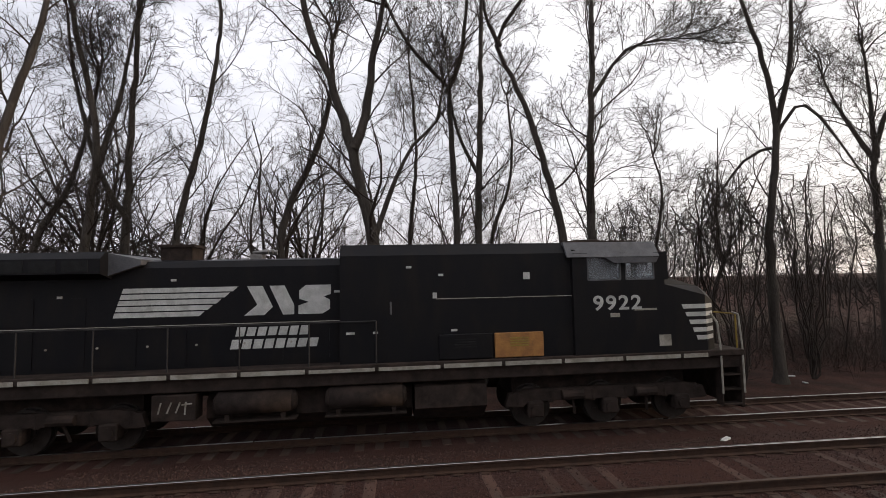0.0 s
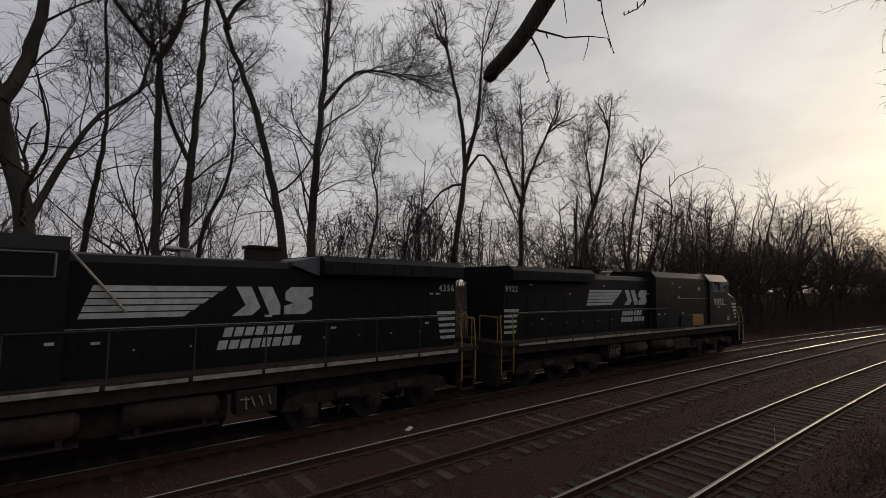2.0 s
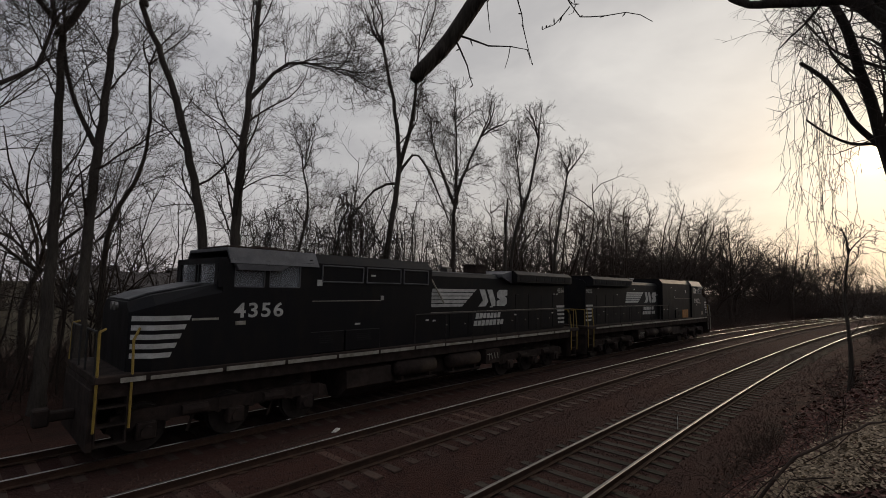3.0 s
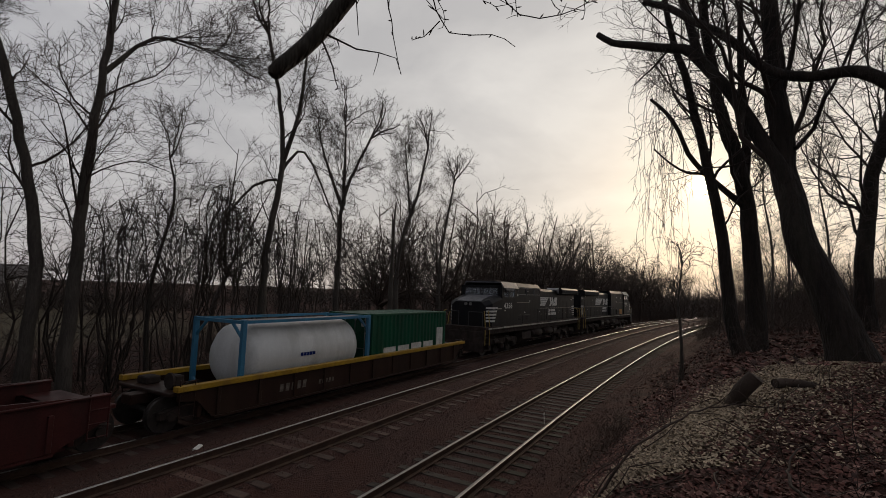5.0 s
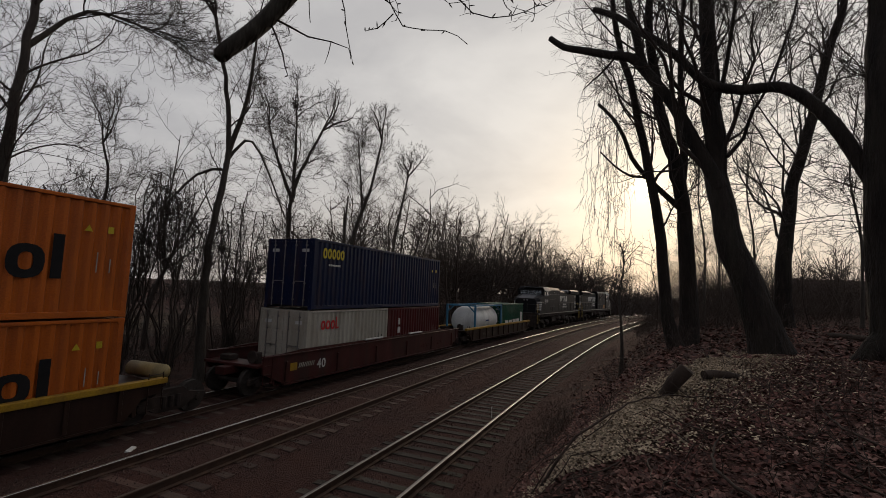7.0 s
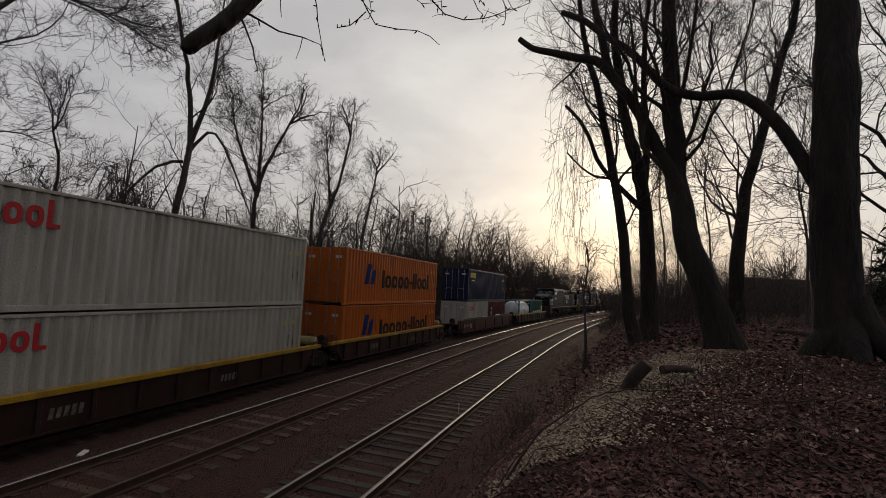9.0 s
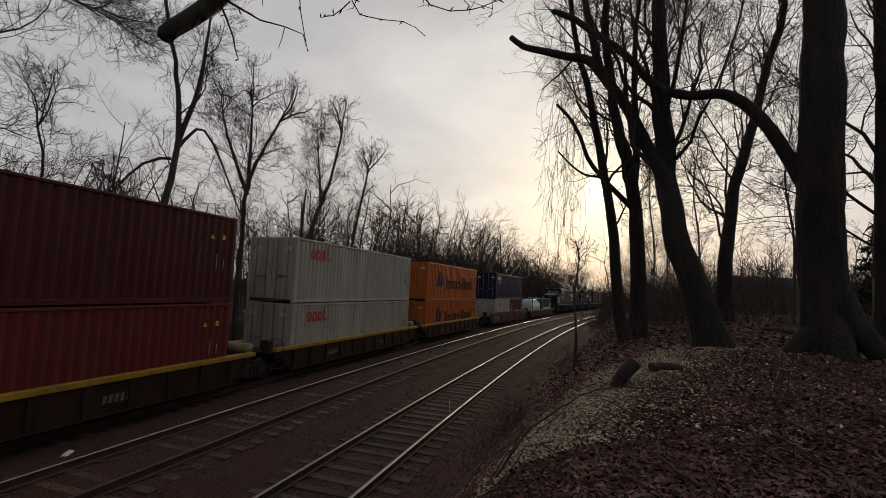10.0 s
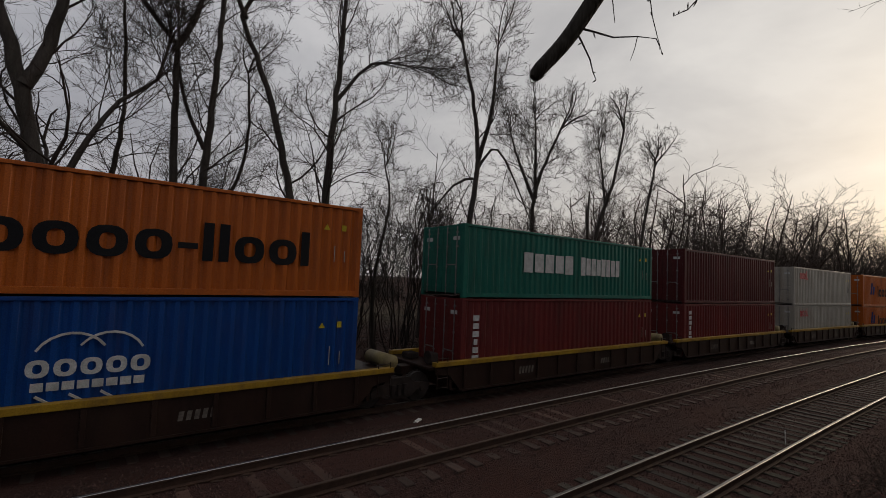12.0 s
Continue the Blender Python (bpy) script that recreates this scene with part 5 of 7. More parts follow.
# ---------------------------------------------------------------- bare trees
class Growth:
    """Collects tapered tubes and turns them into one mesh."""

    def __init__(self, seed):
        self.rng = np.random.default_rng(seed)
        self.verts, self.faces, self.tris, self.count = [], [], [], 0
        self.tips, self.coarse, self.straight, self.fine = [], False, False, 0.0035

    def tube(self, pts, radii, sides, furrow=0.0):
        pts, radii = np.asarray(pts, float), np.asarray(radii, float)
        d = np.gradient(pts, axis=0)
        d /= np.linalg.norm(d, axis=1)[:, None] + 1e-9
        ref = np.array([0.31, 0.17, 0.93]) if abs(d[0][2]) < 0.8 else np.array([0.9, 0.31, 0.2])
        u = np.cross(d, ref)
        u /= np.linalg.norm(u, axis=1)[:, None] + 1e-9
        w = np.cross(d, u)
        ang = np.arange(sides) * 2 * math.pi / sides
        grain = np.ones((len(pts), sides))
        if furrow:
            for i in range(len(pts)):
                for k in range(sides):
                    c, s, h = math.cos(ang[k]), math.sin(ang[k]), float(pts[i][2])
                    grain[i, k] = 1 + furrow * (noise.noise((c * 7, s * 7, h * 1.6)) + 0.6 * noise.noise((c * 15, s * 15, h * 3.5)) + 0.5 * noise.noise((c * 1.7, s * 1.7, h * 0.7)))
        ring = pts[:, None, :] + (radii[:, None] * grain)[:, :, None] * (np.cos(ang)[None, :, None] * u[:, None, :] + np.sin(ang)[None, :, None] * w[:, None, :])
        n = len(pts)
        self.verts.append(ring.reshape(-1, 3))
        i = np.arange(n - 1)[:, None] * sides
        k = np.arange(sides)[None, :]
        k2 = (k + 1) % sides
        f = np.stack([i + k, i + k2, i + sides + k2, i + sides + k], axis=-1).reshape(-1, 4) + self.count
        self.faces.append(f)
        self.count += n * sides

    def path(self, start, way, length, segs, wander, lift):
        pts, p, d = [np.array(start, float)], np.array(start, float), np.array(way, float)
        for _ in range(segs):
            d = d + self.rng.normal(0, wander, 3) + np.array((0, 0, lift))
            d /= np.linalg.norm(d)
            p = p + d * length / segs
            pts.append(p)
        return np.array(pts)

    def flush(self):
        """Adds all collected end twigs at once, as thin three-sided tubes."""
        if not self.tips:
            return
        a = np.array(self.tips)
        self.tips = []
        p0, d, ln, r, sag = a[:, :3], a[:, 3:6], a[:, 6:7], a[:, 7], a[:, 8:9]
        d = d / (np.linalg.norm(d, axis=1)[:, None] + 1e-9)
        m = len(a)
        if self.coarse or self.straight:
            line = [p0, p0 + d * ln]
            rad = [r, r * 0.4]
        else:
            d2 = d + self.rng.normal(0, 0.20, (m, 3)) - np.array((0, 0, 1)) * sag * 2.5
            d2 /= np.linalg.norm(d2, axis=1)[:, None]
            line = [p0, p0 + d * ln * 0.5, p0 + d * ln * 0.5 + d2 * ln * 0.5]
            rad = [r, r * 0.75, r * 0.4]
        u = np.cross(d, np.array((0.31, 0.17, 0.93)))
        u /= np.linalg.norm(u, axis=1)[:, None] + 1e-9
        w = np.cross(d, u)
        rings = []
        for p, q in zip(line[:-1], rad):
            for k in range(3):
                t = 2 * math.pi * k / 3
                rings.append(p + q[:, None] * (math.cos(t) * u + math.sin(t) * w))
        rings.append(line[-1])
        n = len(rings)
        v = np.stack(rings, axis=1).reshape(-1, 3)
        off = (np.arange(m) * n)[:, None, None] + self.count
        if n == 7:
            f = np.array([(k, (k + 1) % 3, 3 + (k + 1) % 3, 3 + k) for k in range(3)])
            self.faces.append((f[None] + off).reshape(-1, 4))
        f = np.array([(n - 4 + k, n - 4 + (k + 1) % 3, n - 1) for k in range(3)])
        self.tris.append((f[None] + off).reshape(-1, 3))
        self.verts.append(v)
        self.count += len(v)

    def limb(self, start, way, length, r, level, deepest, dense=1.0, lift=0.06, droop=0.0):
        """A slender branch that bears shorter ones at narrow angles all along its length."""
        if level >= 2 and self.rng.random() < 0.04:
            return
        segs = ((6, 5, 3, 2, 2) if self.coarse else (7, 7, 5, 3, 3))[min(level, 4)]
        up = lift if level < 2 else lift * 0.6 - droop
        pts = self.path(start, way, length, segs, (0.10, 0.17, 0.23, 0.24, 0.25)[min(level, 4)], up)
        tip = max(r * 0.28, self.fine)
        self.tube(pts, np.linspace(r, tip, segs + 1), (8, 6, 4, 3, 3)[min(level, 4)])
        if level >= deepest:
            return
        kids = max(2, int(round((7, 7.5, 6.2, 4.6, 4.5)[min(level, 4)] * dense * self.rng.uniform(0.8, 1.2))))
        spin = self.rng.uniform(0, 2 * math.pi)
        for i in range(kids):
            f = 0.15 + 0.85 * (i + self.rng.random()) / kids
            j = min(int(f * segs), segs - 1)
            q = f * segs - j
            at = pts[j] * (1 - q) + pts[j + 1] * q
            d = pts[j + 1] - pts[j]
            d /= np.linalg.norm(d)
            u = np.cross(d, (0.31, 0.17, 0.93))
            u /= np.linalg.norm(u) + 1e-9
            w = np.cross(d, u)
            spin += 2.4 + self.rng.normal(0, 0.5)
            side = u * math.cos(spin) + w * math.sin(spin)
            a = self.rng.uniform(0.45, 1.05)
            nd = d * math.cos(a) + side * math.sin(a)
            rr = (r + (tip - r) * f) * self.rng.uniform(0.45, 0.68)
            nl = length * self.rng.uniform(0.42, 0.74) * (1.15 - 0.6 * f)
            if level + 1 >= deepest:
                self.tips.append((*at, *(nd + np.array((0, 0, 0.10 - droop))), nl * 1.25, max(rr, self.fine), droop))
            else:
                self.limb(at, nd, nl, max(rr, self.fine * 1.25), level + 1, deepest, dense, lift, droop)

    def mesh(self, name, material, smooth=True):
        self.flush()
        me = bpy.data.meshes.new(name)
        v = np.concatenate(self.verts)
        f = np.concatenate(self.faces) if self.faces else np.zeros((0, 4), int)
        t3 = np.concatenate(self.tris) if self.tris else np.zeros((0, 3), int)
        loops = np.concatenate([f.ravel(), t3.ravel()]).astype(np.int32)
        me.vertices.add(len(v))
        me.vertices.foreach_set("co", v.astype(np.float32).ravel())
        me.loops.add(len(loops))
        me.loops.foreach_set("vertex_index", loops)
        me.polygons.add(len(f) + len(t3))
        starts = np.concatenate([np.arange(len(f)) * 4, len(f) * 4 + np.arange(len(t3)) * 3]).astype(np.int32)
        me.polygons.foreach_set("loop_start", starts)
        me.polygons.foreach_set("loop_total", np.concatenate([np.full(len(f), 4), np.full(len(t3), 3)]).astype(np.int32))
        me.update(calc_edges=True)
        if smooth:
            me.polygons.foreach_set("use_smooth", np.ones(len(f) + len(t3), dtype=bool))
        me.materials.append(material)
        return me


def smooth_path(knots, step=0.6):
    """A softly bent line through a few knots."""
    k = np.array(knots, float)
    n = len(k)
    out = []
    for i in range(n - 1):
        p0, p1, p2, p3 = k[max(i - 1, 0)], k[i], k[i + 1], k[min(i + 2, n - 1)]
        m = max(2, int(np.linalg.norm(p2 - p1) / step))
        for t in np.arange(m) / m:
            out.append(0.5 * (2 * p1 + (p2 - p0) * t + (2 * p0 - 5 * p1 + 4 * p2 - p3) * t ** 2 + (3 * p1 - p0 - 3 * p2 + p3) * t ** 3))
    out.append(k[-1])
    return np.array(out)


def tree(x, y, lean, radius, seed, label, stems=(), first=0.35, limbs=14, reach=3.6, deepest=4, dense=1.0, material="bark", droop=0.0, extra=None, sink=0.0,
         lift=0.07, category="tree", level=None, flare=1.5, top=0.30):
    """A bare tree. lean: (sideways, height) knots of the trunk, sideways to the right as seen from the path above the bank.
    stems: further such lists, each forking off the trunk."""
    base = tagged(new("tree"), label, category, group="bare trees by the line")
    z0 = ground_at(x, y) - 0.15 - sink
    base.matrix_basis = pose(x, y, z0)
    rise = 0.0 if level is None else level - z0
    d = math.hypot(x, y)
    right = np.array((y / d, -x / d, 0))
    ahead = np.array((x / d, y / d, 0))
    rng = np.random.default_rng(seed)
    wood, twigs = Growth(seed), Growth(seed + 1)
    twigs.straight = d > 17.5
    twigs.fine = 0.0045 if d < 15 else 0.0062

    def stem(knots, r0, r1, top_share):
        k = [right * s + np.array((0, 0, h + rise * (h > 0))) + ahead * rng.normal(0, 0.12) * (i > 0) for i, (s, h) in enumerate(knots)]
        near = material == "bark_near" and r0 > 0.15
        pts = smooth_path(k)
        n = len(pts)
        pts[1:-1] += rng.normal(0, r0 * (0.04 if near else 0.10), (n - 2, 3)) * np.array((1, 1, 0.2))
        if near:
            pts = smooth_path(pts, 0.09)
            n = len(pts)
        f = np.linspace(0, 1, n)
        rad = r0 + (r1 - r0) * f ** 0.85
        if knots[0][1] == 0:
            rad *= 1 + (flare - 1) * np.exp(-(pts[:, 2] - pts[0][2]) / (0.45 if flare < 1.7 else 0.6))
        if near:
            wood.tube(pts, rad, 40, 0.075)
        else:
            wood.tube(pts, rad * (1 + rng.normal(0, 0.03, n)), 10)
        total = np.linalg.norm(np.diff(pts, axis=0), axis=1).sum()
        count = int(limbs * top_share)
        for i in range(count):
            g = first + (1 - first) * (i + rng.random()) / count
            j = min(int(g * (n - 1)), n - 2)
            at = pts[j] + (pts[j + 1] - pts[j]) * (g * (n - 1) - j)
            up = pts[j + 1] - pts[j]
            up /= np.linalg.norm(up)
            az = rng.uniform(0, 2 * math.pi)
            out = np.array((math.cos(az), math.sin(az), 0))
            a = rng.uniform(0.42, 0.9) * (1.1 - 0.3 * g)
            way = up * math.cos(a) + out * math.sin(a)
            rl = min(rad[j] * rng.uniform(0.2, 0.36), 0.07 if near else 0.11)
            lg = reach * rng.uniform(0.6, 1.15) * (1.15 - 0.5 * (g - first) / (1 - first + 1e-6))
            twigs.limb(at, way, lg, max(rl, 0.018), 1, deepest, dense, lift, droop)
        for i in range(3):
            twigs.limb(pts[-1], (pts[-1] - pts[-2]) / np.linalg.norm(pts[-1] - pts[-2]) + rng.normal(0, 0.3, 3), reach * 0.8, r1, 1, deepest, dense, lift, droop)

    stem(lean, radius, radius * top, 1.0)
    for knots, share in stems:
        stem(knots, radius * share, radius * share * 0.3, 0.7)
    if extra:
        extra(wood, twigs, right, ahead, rng, rise)
    t = new("trunk", wood.mesh("trunk", M[material]))
    c = new("crown", twigs.mesh("crown", M["twig"]))
    t.parent = c.parent = base
    return base


TALL = "tall bare deciduous tree behind the tracks"
SLIM = "slender bare tree in the strip behind the tracks"
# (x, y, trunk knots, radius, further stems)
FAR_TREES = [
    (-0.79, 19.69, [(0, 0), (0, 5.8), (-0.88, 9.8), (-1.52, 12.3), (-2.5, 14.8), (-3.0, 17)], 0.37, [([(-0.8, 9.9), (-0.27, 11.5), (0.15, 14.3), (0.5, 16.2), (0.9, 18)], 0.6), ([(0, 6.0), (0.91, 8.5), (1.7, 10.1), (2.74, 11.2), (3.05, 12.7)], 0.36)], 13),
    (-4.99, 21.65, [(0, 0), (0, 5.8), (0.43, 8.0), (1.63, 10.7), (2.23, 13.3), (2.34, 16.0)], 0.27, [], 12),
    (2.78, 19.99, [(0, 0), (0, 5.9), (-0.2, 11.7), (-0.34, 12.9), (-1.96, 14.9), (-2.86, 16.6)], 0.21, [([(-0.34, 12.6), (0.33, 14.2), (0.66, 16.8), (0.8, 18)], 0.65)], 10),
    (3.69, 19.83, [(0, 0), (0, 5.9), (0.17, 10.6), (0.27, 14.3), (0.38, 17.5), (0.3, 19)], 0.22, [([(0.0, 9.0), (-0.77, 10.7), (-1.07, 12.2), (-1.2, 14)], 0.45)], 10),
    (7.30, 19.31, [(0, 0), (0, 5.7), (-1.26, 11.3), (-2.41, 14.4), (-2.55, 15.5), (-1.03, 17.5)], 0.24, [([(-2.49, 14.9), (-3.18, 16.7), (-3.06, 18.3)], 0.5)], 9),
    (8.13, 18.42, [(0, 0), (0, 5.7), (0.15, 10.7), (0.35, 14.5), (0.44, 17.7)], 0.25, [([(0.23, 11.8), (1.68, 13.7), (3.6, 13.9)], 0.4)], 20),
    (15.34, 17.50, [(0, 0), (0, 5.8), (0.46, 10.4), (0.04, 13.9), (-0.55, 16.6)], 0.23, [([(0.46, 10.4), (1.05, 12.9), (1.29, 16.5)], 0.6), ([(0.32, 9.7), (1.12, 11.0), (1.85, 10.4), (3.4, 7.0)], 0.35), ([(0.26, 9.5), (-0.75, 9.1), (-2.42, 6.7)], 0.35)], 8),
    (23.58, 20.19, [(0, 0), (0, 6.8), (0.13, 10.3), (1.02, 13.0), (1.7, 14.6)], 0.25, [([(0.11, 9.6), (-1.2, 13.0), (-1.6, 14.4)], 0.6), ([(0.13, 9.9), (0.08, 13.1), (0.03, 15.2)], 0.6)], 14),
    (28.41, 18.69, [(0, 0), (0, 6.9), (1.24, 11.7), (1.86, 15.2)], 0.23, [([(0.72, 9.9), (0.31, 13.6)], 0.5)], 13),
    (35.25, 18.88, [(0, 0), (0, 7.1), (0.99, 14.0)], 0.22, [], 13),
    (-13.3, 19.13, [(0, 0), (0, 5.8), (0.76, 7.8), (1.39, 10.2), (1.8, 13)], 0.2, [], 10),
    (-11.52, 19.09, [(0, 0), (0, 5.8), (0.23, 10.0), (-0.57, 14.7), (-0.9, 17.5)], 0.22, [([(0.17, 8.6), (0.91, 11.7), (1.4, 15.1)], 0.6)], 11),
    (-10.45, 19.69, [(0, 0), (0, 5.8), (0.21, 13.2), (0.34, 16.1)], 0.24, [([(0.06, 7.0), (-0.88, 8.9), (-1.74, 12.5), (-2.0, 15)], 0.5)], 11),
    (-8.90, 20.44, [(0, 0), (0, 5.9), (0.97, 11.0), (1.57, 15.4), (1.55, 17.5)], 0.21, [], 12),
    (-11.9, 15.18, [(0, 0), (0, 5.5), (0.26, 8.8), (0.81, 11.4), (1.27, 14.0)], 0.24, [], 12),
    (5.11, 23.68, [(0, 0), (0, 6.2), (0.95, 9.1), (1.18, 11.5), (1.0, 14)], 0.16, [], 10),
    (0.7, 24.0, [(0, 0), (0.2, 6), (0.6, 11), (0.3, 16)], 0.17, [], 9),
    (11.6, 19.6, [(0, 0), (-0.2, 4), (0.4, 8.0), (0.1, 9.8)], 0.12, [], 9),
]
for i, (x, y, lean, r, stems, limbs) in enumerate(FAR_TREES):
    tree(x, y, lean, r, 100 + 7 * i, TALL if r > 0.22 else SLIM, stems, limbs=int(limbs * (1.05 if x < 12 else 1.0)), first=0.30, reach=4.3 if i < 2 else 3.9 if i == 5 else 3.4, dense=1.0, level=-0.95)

# broken dead snag
snag = tagged(new("tree_snag"), "broken dead tree trunk without branches", "dead tree", group="bare trees by the line")
g = Growth(3)
g.tube(smooth_path([(0, 0, 0), (0.1, 0, 6), (0.3, 0.1, 9.2), (0.46, 0.1, 11.0)]), np.linspace(0.24, 0.05, len(smooth_path([(0, 0, 0), (0.1, 0, 6), (0.3, 0.1, 9.2), (0.46, 0.1, 11.0)]))), 9)
g.tube([(0.25, 0.1, 8.4), (0.0, 0.0, 9.3), (-0.1, 0, 10.0)], [0.12, 0.09, 0.03], 6)
o = new("trunk", g.mesh("trunk", M["bark"]))
o.parent = snag
snag.matrix_basis = pose(27.3, 18.56, ground_at(27.3, 18.56) - 0.1)

# arching vine-hung shrubs between the trees
for i, (x, y, span, h) in enumerate(((12.2, 18.3, 4.0, 9.5), (13.6, 17.4, 3.6, 9.0), (17.3, 18.0, 3.6, 9.4), (10.2, 19.6, 3.2, 8.2))):
    rng = np.random.default_rng(500 + i)
    gr, tw = Growth(520 + i), Growth(540 + i)
    for k in range(13):
        a = rng.uniform(0, 2 * math.pi)
        out = np.array((math.cos(a), math.sin(a) * 0.6, 0)) * span * rng.uniform(0.2, 0.8)
        hh = h * rng.uniform(0.7, 1.0)
        pts = smooth_path([(0, 0, 0), out * 0.4 + (0, 0, hh * 0.5), out * 0.7 + (0, 0, hh * 0.95), out * 1.05 + (0, 0, hh * 0.9), out * 1.35 + (0, 0, hh * 0.6)], 0.6)
        pts[1:] += rng.normal(0, 0.10, (len(pts) - 1, 3))
        gr.tube(pts, np.linspace(0.040, 0.012, len(pts)), 5)
        for j in range(3, len(pts) - 1):
            for q in range(1 + (j > len(pts) // 2) * 2):
                tw.limb(pts[j], np.array((rng.normal(0, 0.8), rng.normal(0, 0.8), rng.normal(0.0, 0.5))), rng.uniform(0.6, 1.7), 0.010, 3, 4, 1.0, 0.0, 0.15)
    ob = tagged(new("arching_shrub"), "arching tangle of bare vine stems between the trees", "shrub", group="shrubs by the line")
    for nm, g in (("stem", gr), ("twig", tw)):
        c = new(nm, g.mesh(nm, M["twig"]))
        c.parent = ob
    ob.matrix_basis = pose(x, y, ground_at(x, y) - 0.1)


# ---------------------------------------------------------------- trees on the near bank
def hanging_vines(wood, twigs, right, ahead, rng, up):
    """A curtain of dry vines."""
    for k in range(26):
        s, h = rng.uniform(-2.5, -1.6), rng.uniform(6.5, 12.0)
        p = right * s + ahead * rng.normal(0, 0.5) + np.array((0, 0, h + up))
        n = int(rng.integers(10, 17))
        pts, sway = [p], rng.normal(0, 0.03, 2)
        for j in range(n):
            p = p + np.array((sway[0] + rng.normal(0, 0.05), sway[1] + rng.normal(0, 0.05), -rng.uniform(0.3, 0.5)))
            pts.append(p)
        twigs.tube(pts, np.linspace(0.0075, 0.004, n + 1), 3)
        for j in range(2, n, 3):
            twigs.limb(pts[j], rng.normal(0, 0.5, 3) - (0, 0, 0.8), rng.uniform(0.4, 0.9), 0.005, 3, 4, 0.5, 0, 0.25)


def stout_limb(wood, right, up, knots, r0, r1):
    """A thick limb that ends in a snapped stub."""
    pts = smooth_path([right * s + np.array((0, 0, h + up)) for s, h in knots], 0.3)
    wood.tube(pts, np.linspace(r0, r1, len(pts)), 10)
    wood.tube([pts[-1], pts[-1] + (pts[-1] - pts[-2]) * 0.12], [r1, 0.012], 10)
    return pts


def broken_limb(wood, twigs, right, ahead, rng, up):
    stout_limb(wood, right, up, ((-2.45, 6.9), (-2.8, 7.45), (-3.11, 7.79), (-3.62, 7.99), (-4.49, 8.38), (-5.02, 8.62), (-5.45, 9.02)), 0.15, 0.085)
    stout_limb(wood, right, up, ((-3.5, 7.9), (-3.85, 7.55), (-4.15, 7.35), (-4.4, 7.15)), 0.035, 0.012)


def side_limbs(wood, twigs, right, ahead, rng, up):
    stout_limb(wood, right, up, ((-0.2, 4.3), (-0.9, 5.07), (-1.25, 5.49), (-1.67, 6.13), (-1.93, 6.92), (-2.32, 7.66), (-2.8, 8.23)), 0.10, 0.055)
    stout_limb(wood, right, up, ((-1.05, 5.25), (-1.3, 5.42), (-1.7, 5.49), (-2.2, 5.86), (-2.7, 6.43)), 0.055, 0.028)


def long_limb(wood, twigs, right, ahead, rng, up):
    for side, back, h, out in ((1, -0.3, 1.25, 1.25), (0.3, -1, 0.8, 1.0), (-1, -0.4, 0.7, 0.95)):
        w = right * side + ahead * back
        w = w / np.linalg.norm(w)
        r = smooth_path([w * 0.10 + np.array((0, 0, h + up)), w * 0.42 + np.array((0, 0, h * 0.5 + up)), w * out + np.array((0, 0, -0.25 + up))], 0.08)
        wood.tube(r, np.linspace(0.30, 0.12, len(r)), 18, 0.06)
    pts = stout_limb(wood, right, up, ((0.0, 2.7), (-0.35, 3.5), (-0.6, 4.11), (-0.91, 4.79), (-1.26, 5.33), (-1.56, 5.64), (-1.88, 5.82), (-2.44, 5.9), (-2.97, 6.14), (-3.36, 6.49),
                                       (-3.7, 6.99), (-4.23, 7.67), (-4.81, 8.2), (-5.33, 8.78), (-6.05, 9.31)), 0.145, 0.08)
    for j in range(8, len(pts) - 3, 2):
        twigs.limb(pts[j], np.array((rng.normal(0, 0.4), rng.normal(0, 0.4), 0.7)), rng.uniform(1.0, 2.4), 0.022, 2, 4, 0.8, 0.03, 0.03)


BANK = "large dark bare tree on the leaf-covered bank"
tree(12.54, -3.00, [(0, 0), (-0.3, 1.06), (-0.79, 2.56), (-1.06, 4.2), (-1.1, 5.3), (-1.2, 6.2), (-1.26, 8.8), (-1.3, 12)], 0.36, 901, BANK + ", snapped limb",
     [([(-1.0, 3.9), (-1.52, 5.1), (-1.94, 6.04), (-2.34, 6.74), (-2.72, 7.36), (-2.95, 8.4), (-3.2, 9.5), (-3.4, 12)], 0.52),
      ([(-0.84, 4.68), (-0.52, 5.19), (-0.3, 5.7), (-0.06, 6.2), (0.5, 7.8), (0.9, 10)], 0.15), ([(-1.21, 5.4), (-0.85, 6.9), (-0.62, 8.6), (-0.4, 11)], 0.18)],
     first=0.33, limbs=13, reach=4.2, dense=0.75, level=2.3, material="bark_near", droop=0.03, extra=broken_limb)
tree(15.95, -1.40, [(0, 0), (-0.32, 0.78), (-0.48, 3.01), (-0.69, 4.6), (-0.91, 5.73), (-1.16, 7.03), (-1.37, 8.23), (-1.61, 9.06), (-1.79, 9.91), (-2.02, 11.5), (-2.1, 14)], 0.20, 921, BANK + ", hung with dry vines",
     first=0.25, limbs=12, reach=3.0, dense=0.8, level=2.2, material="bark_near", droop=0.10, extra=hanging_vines)
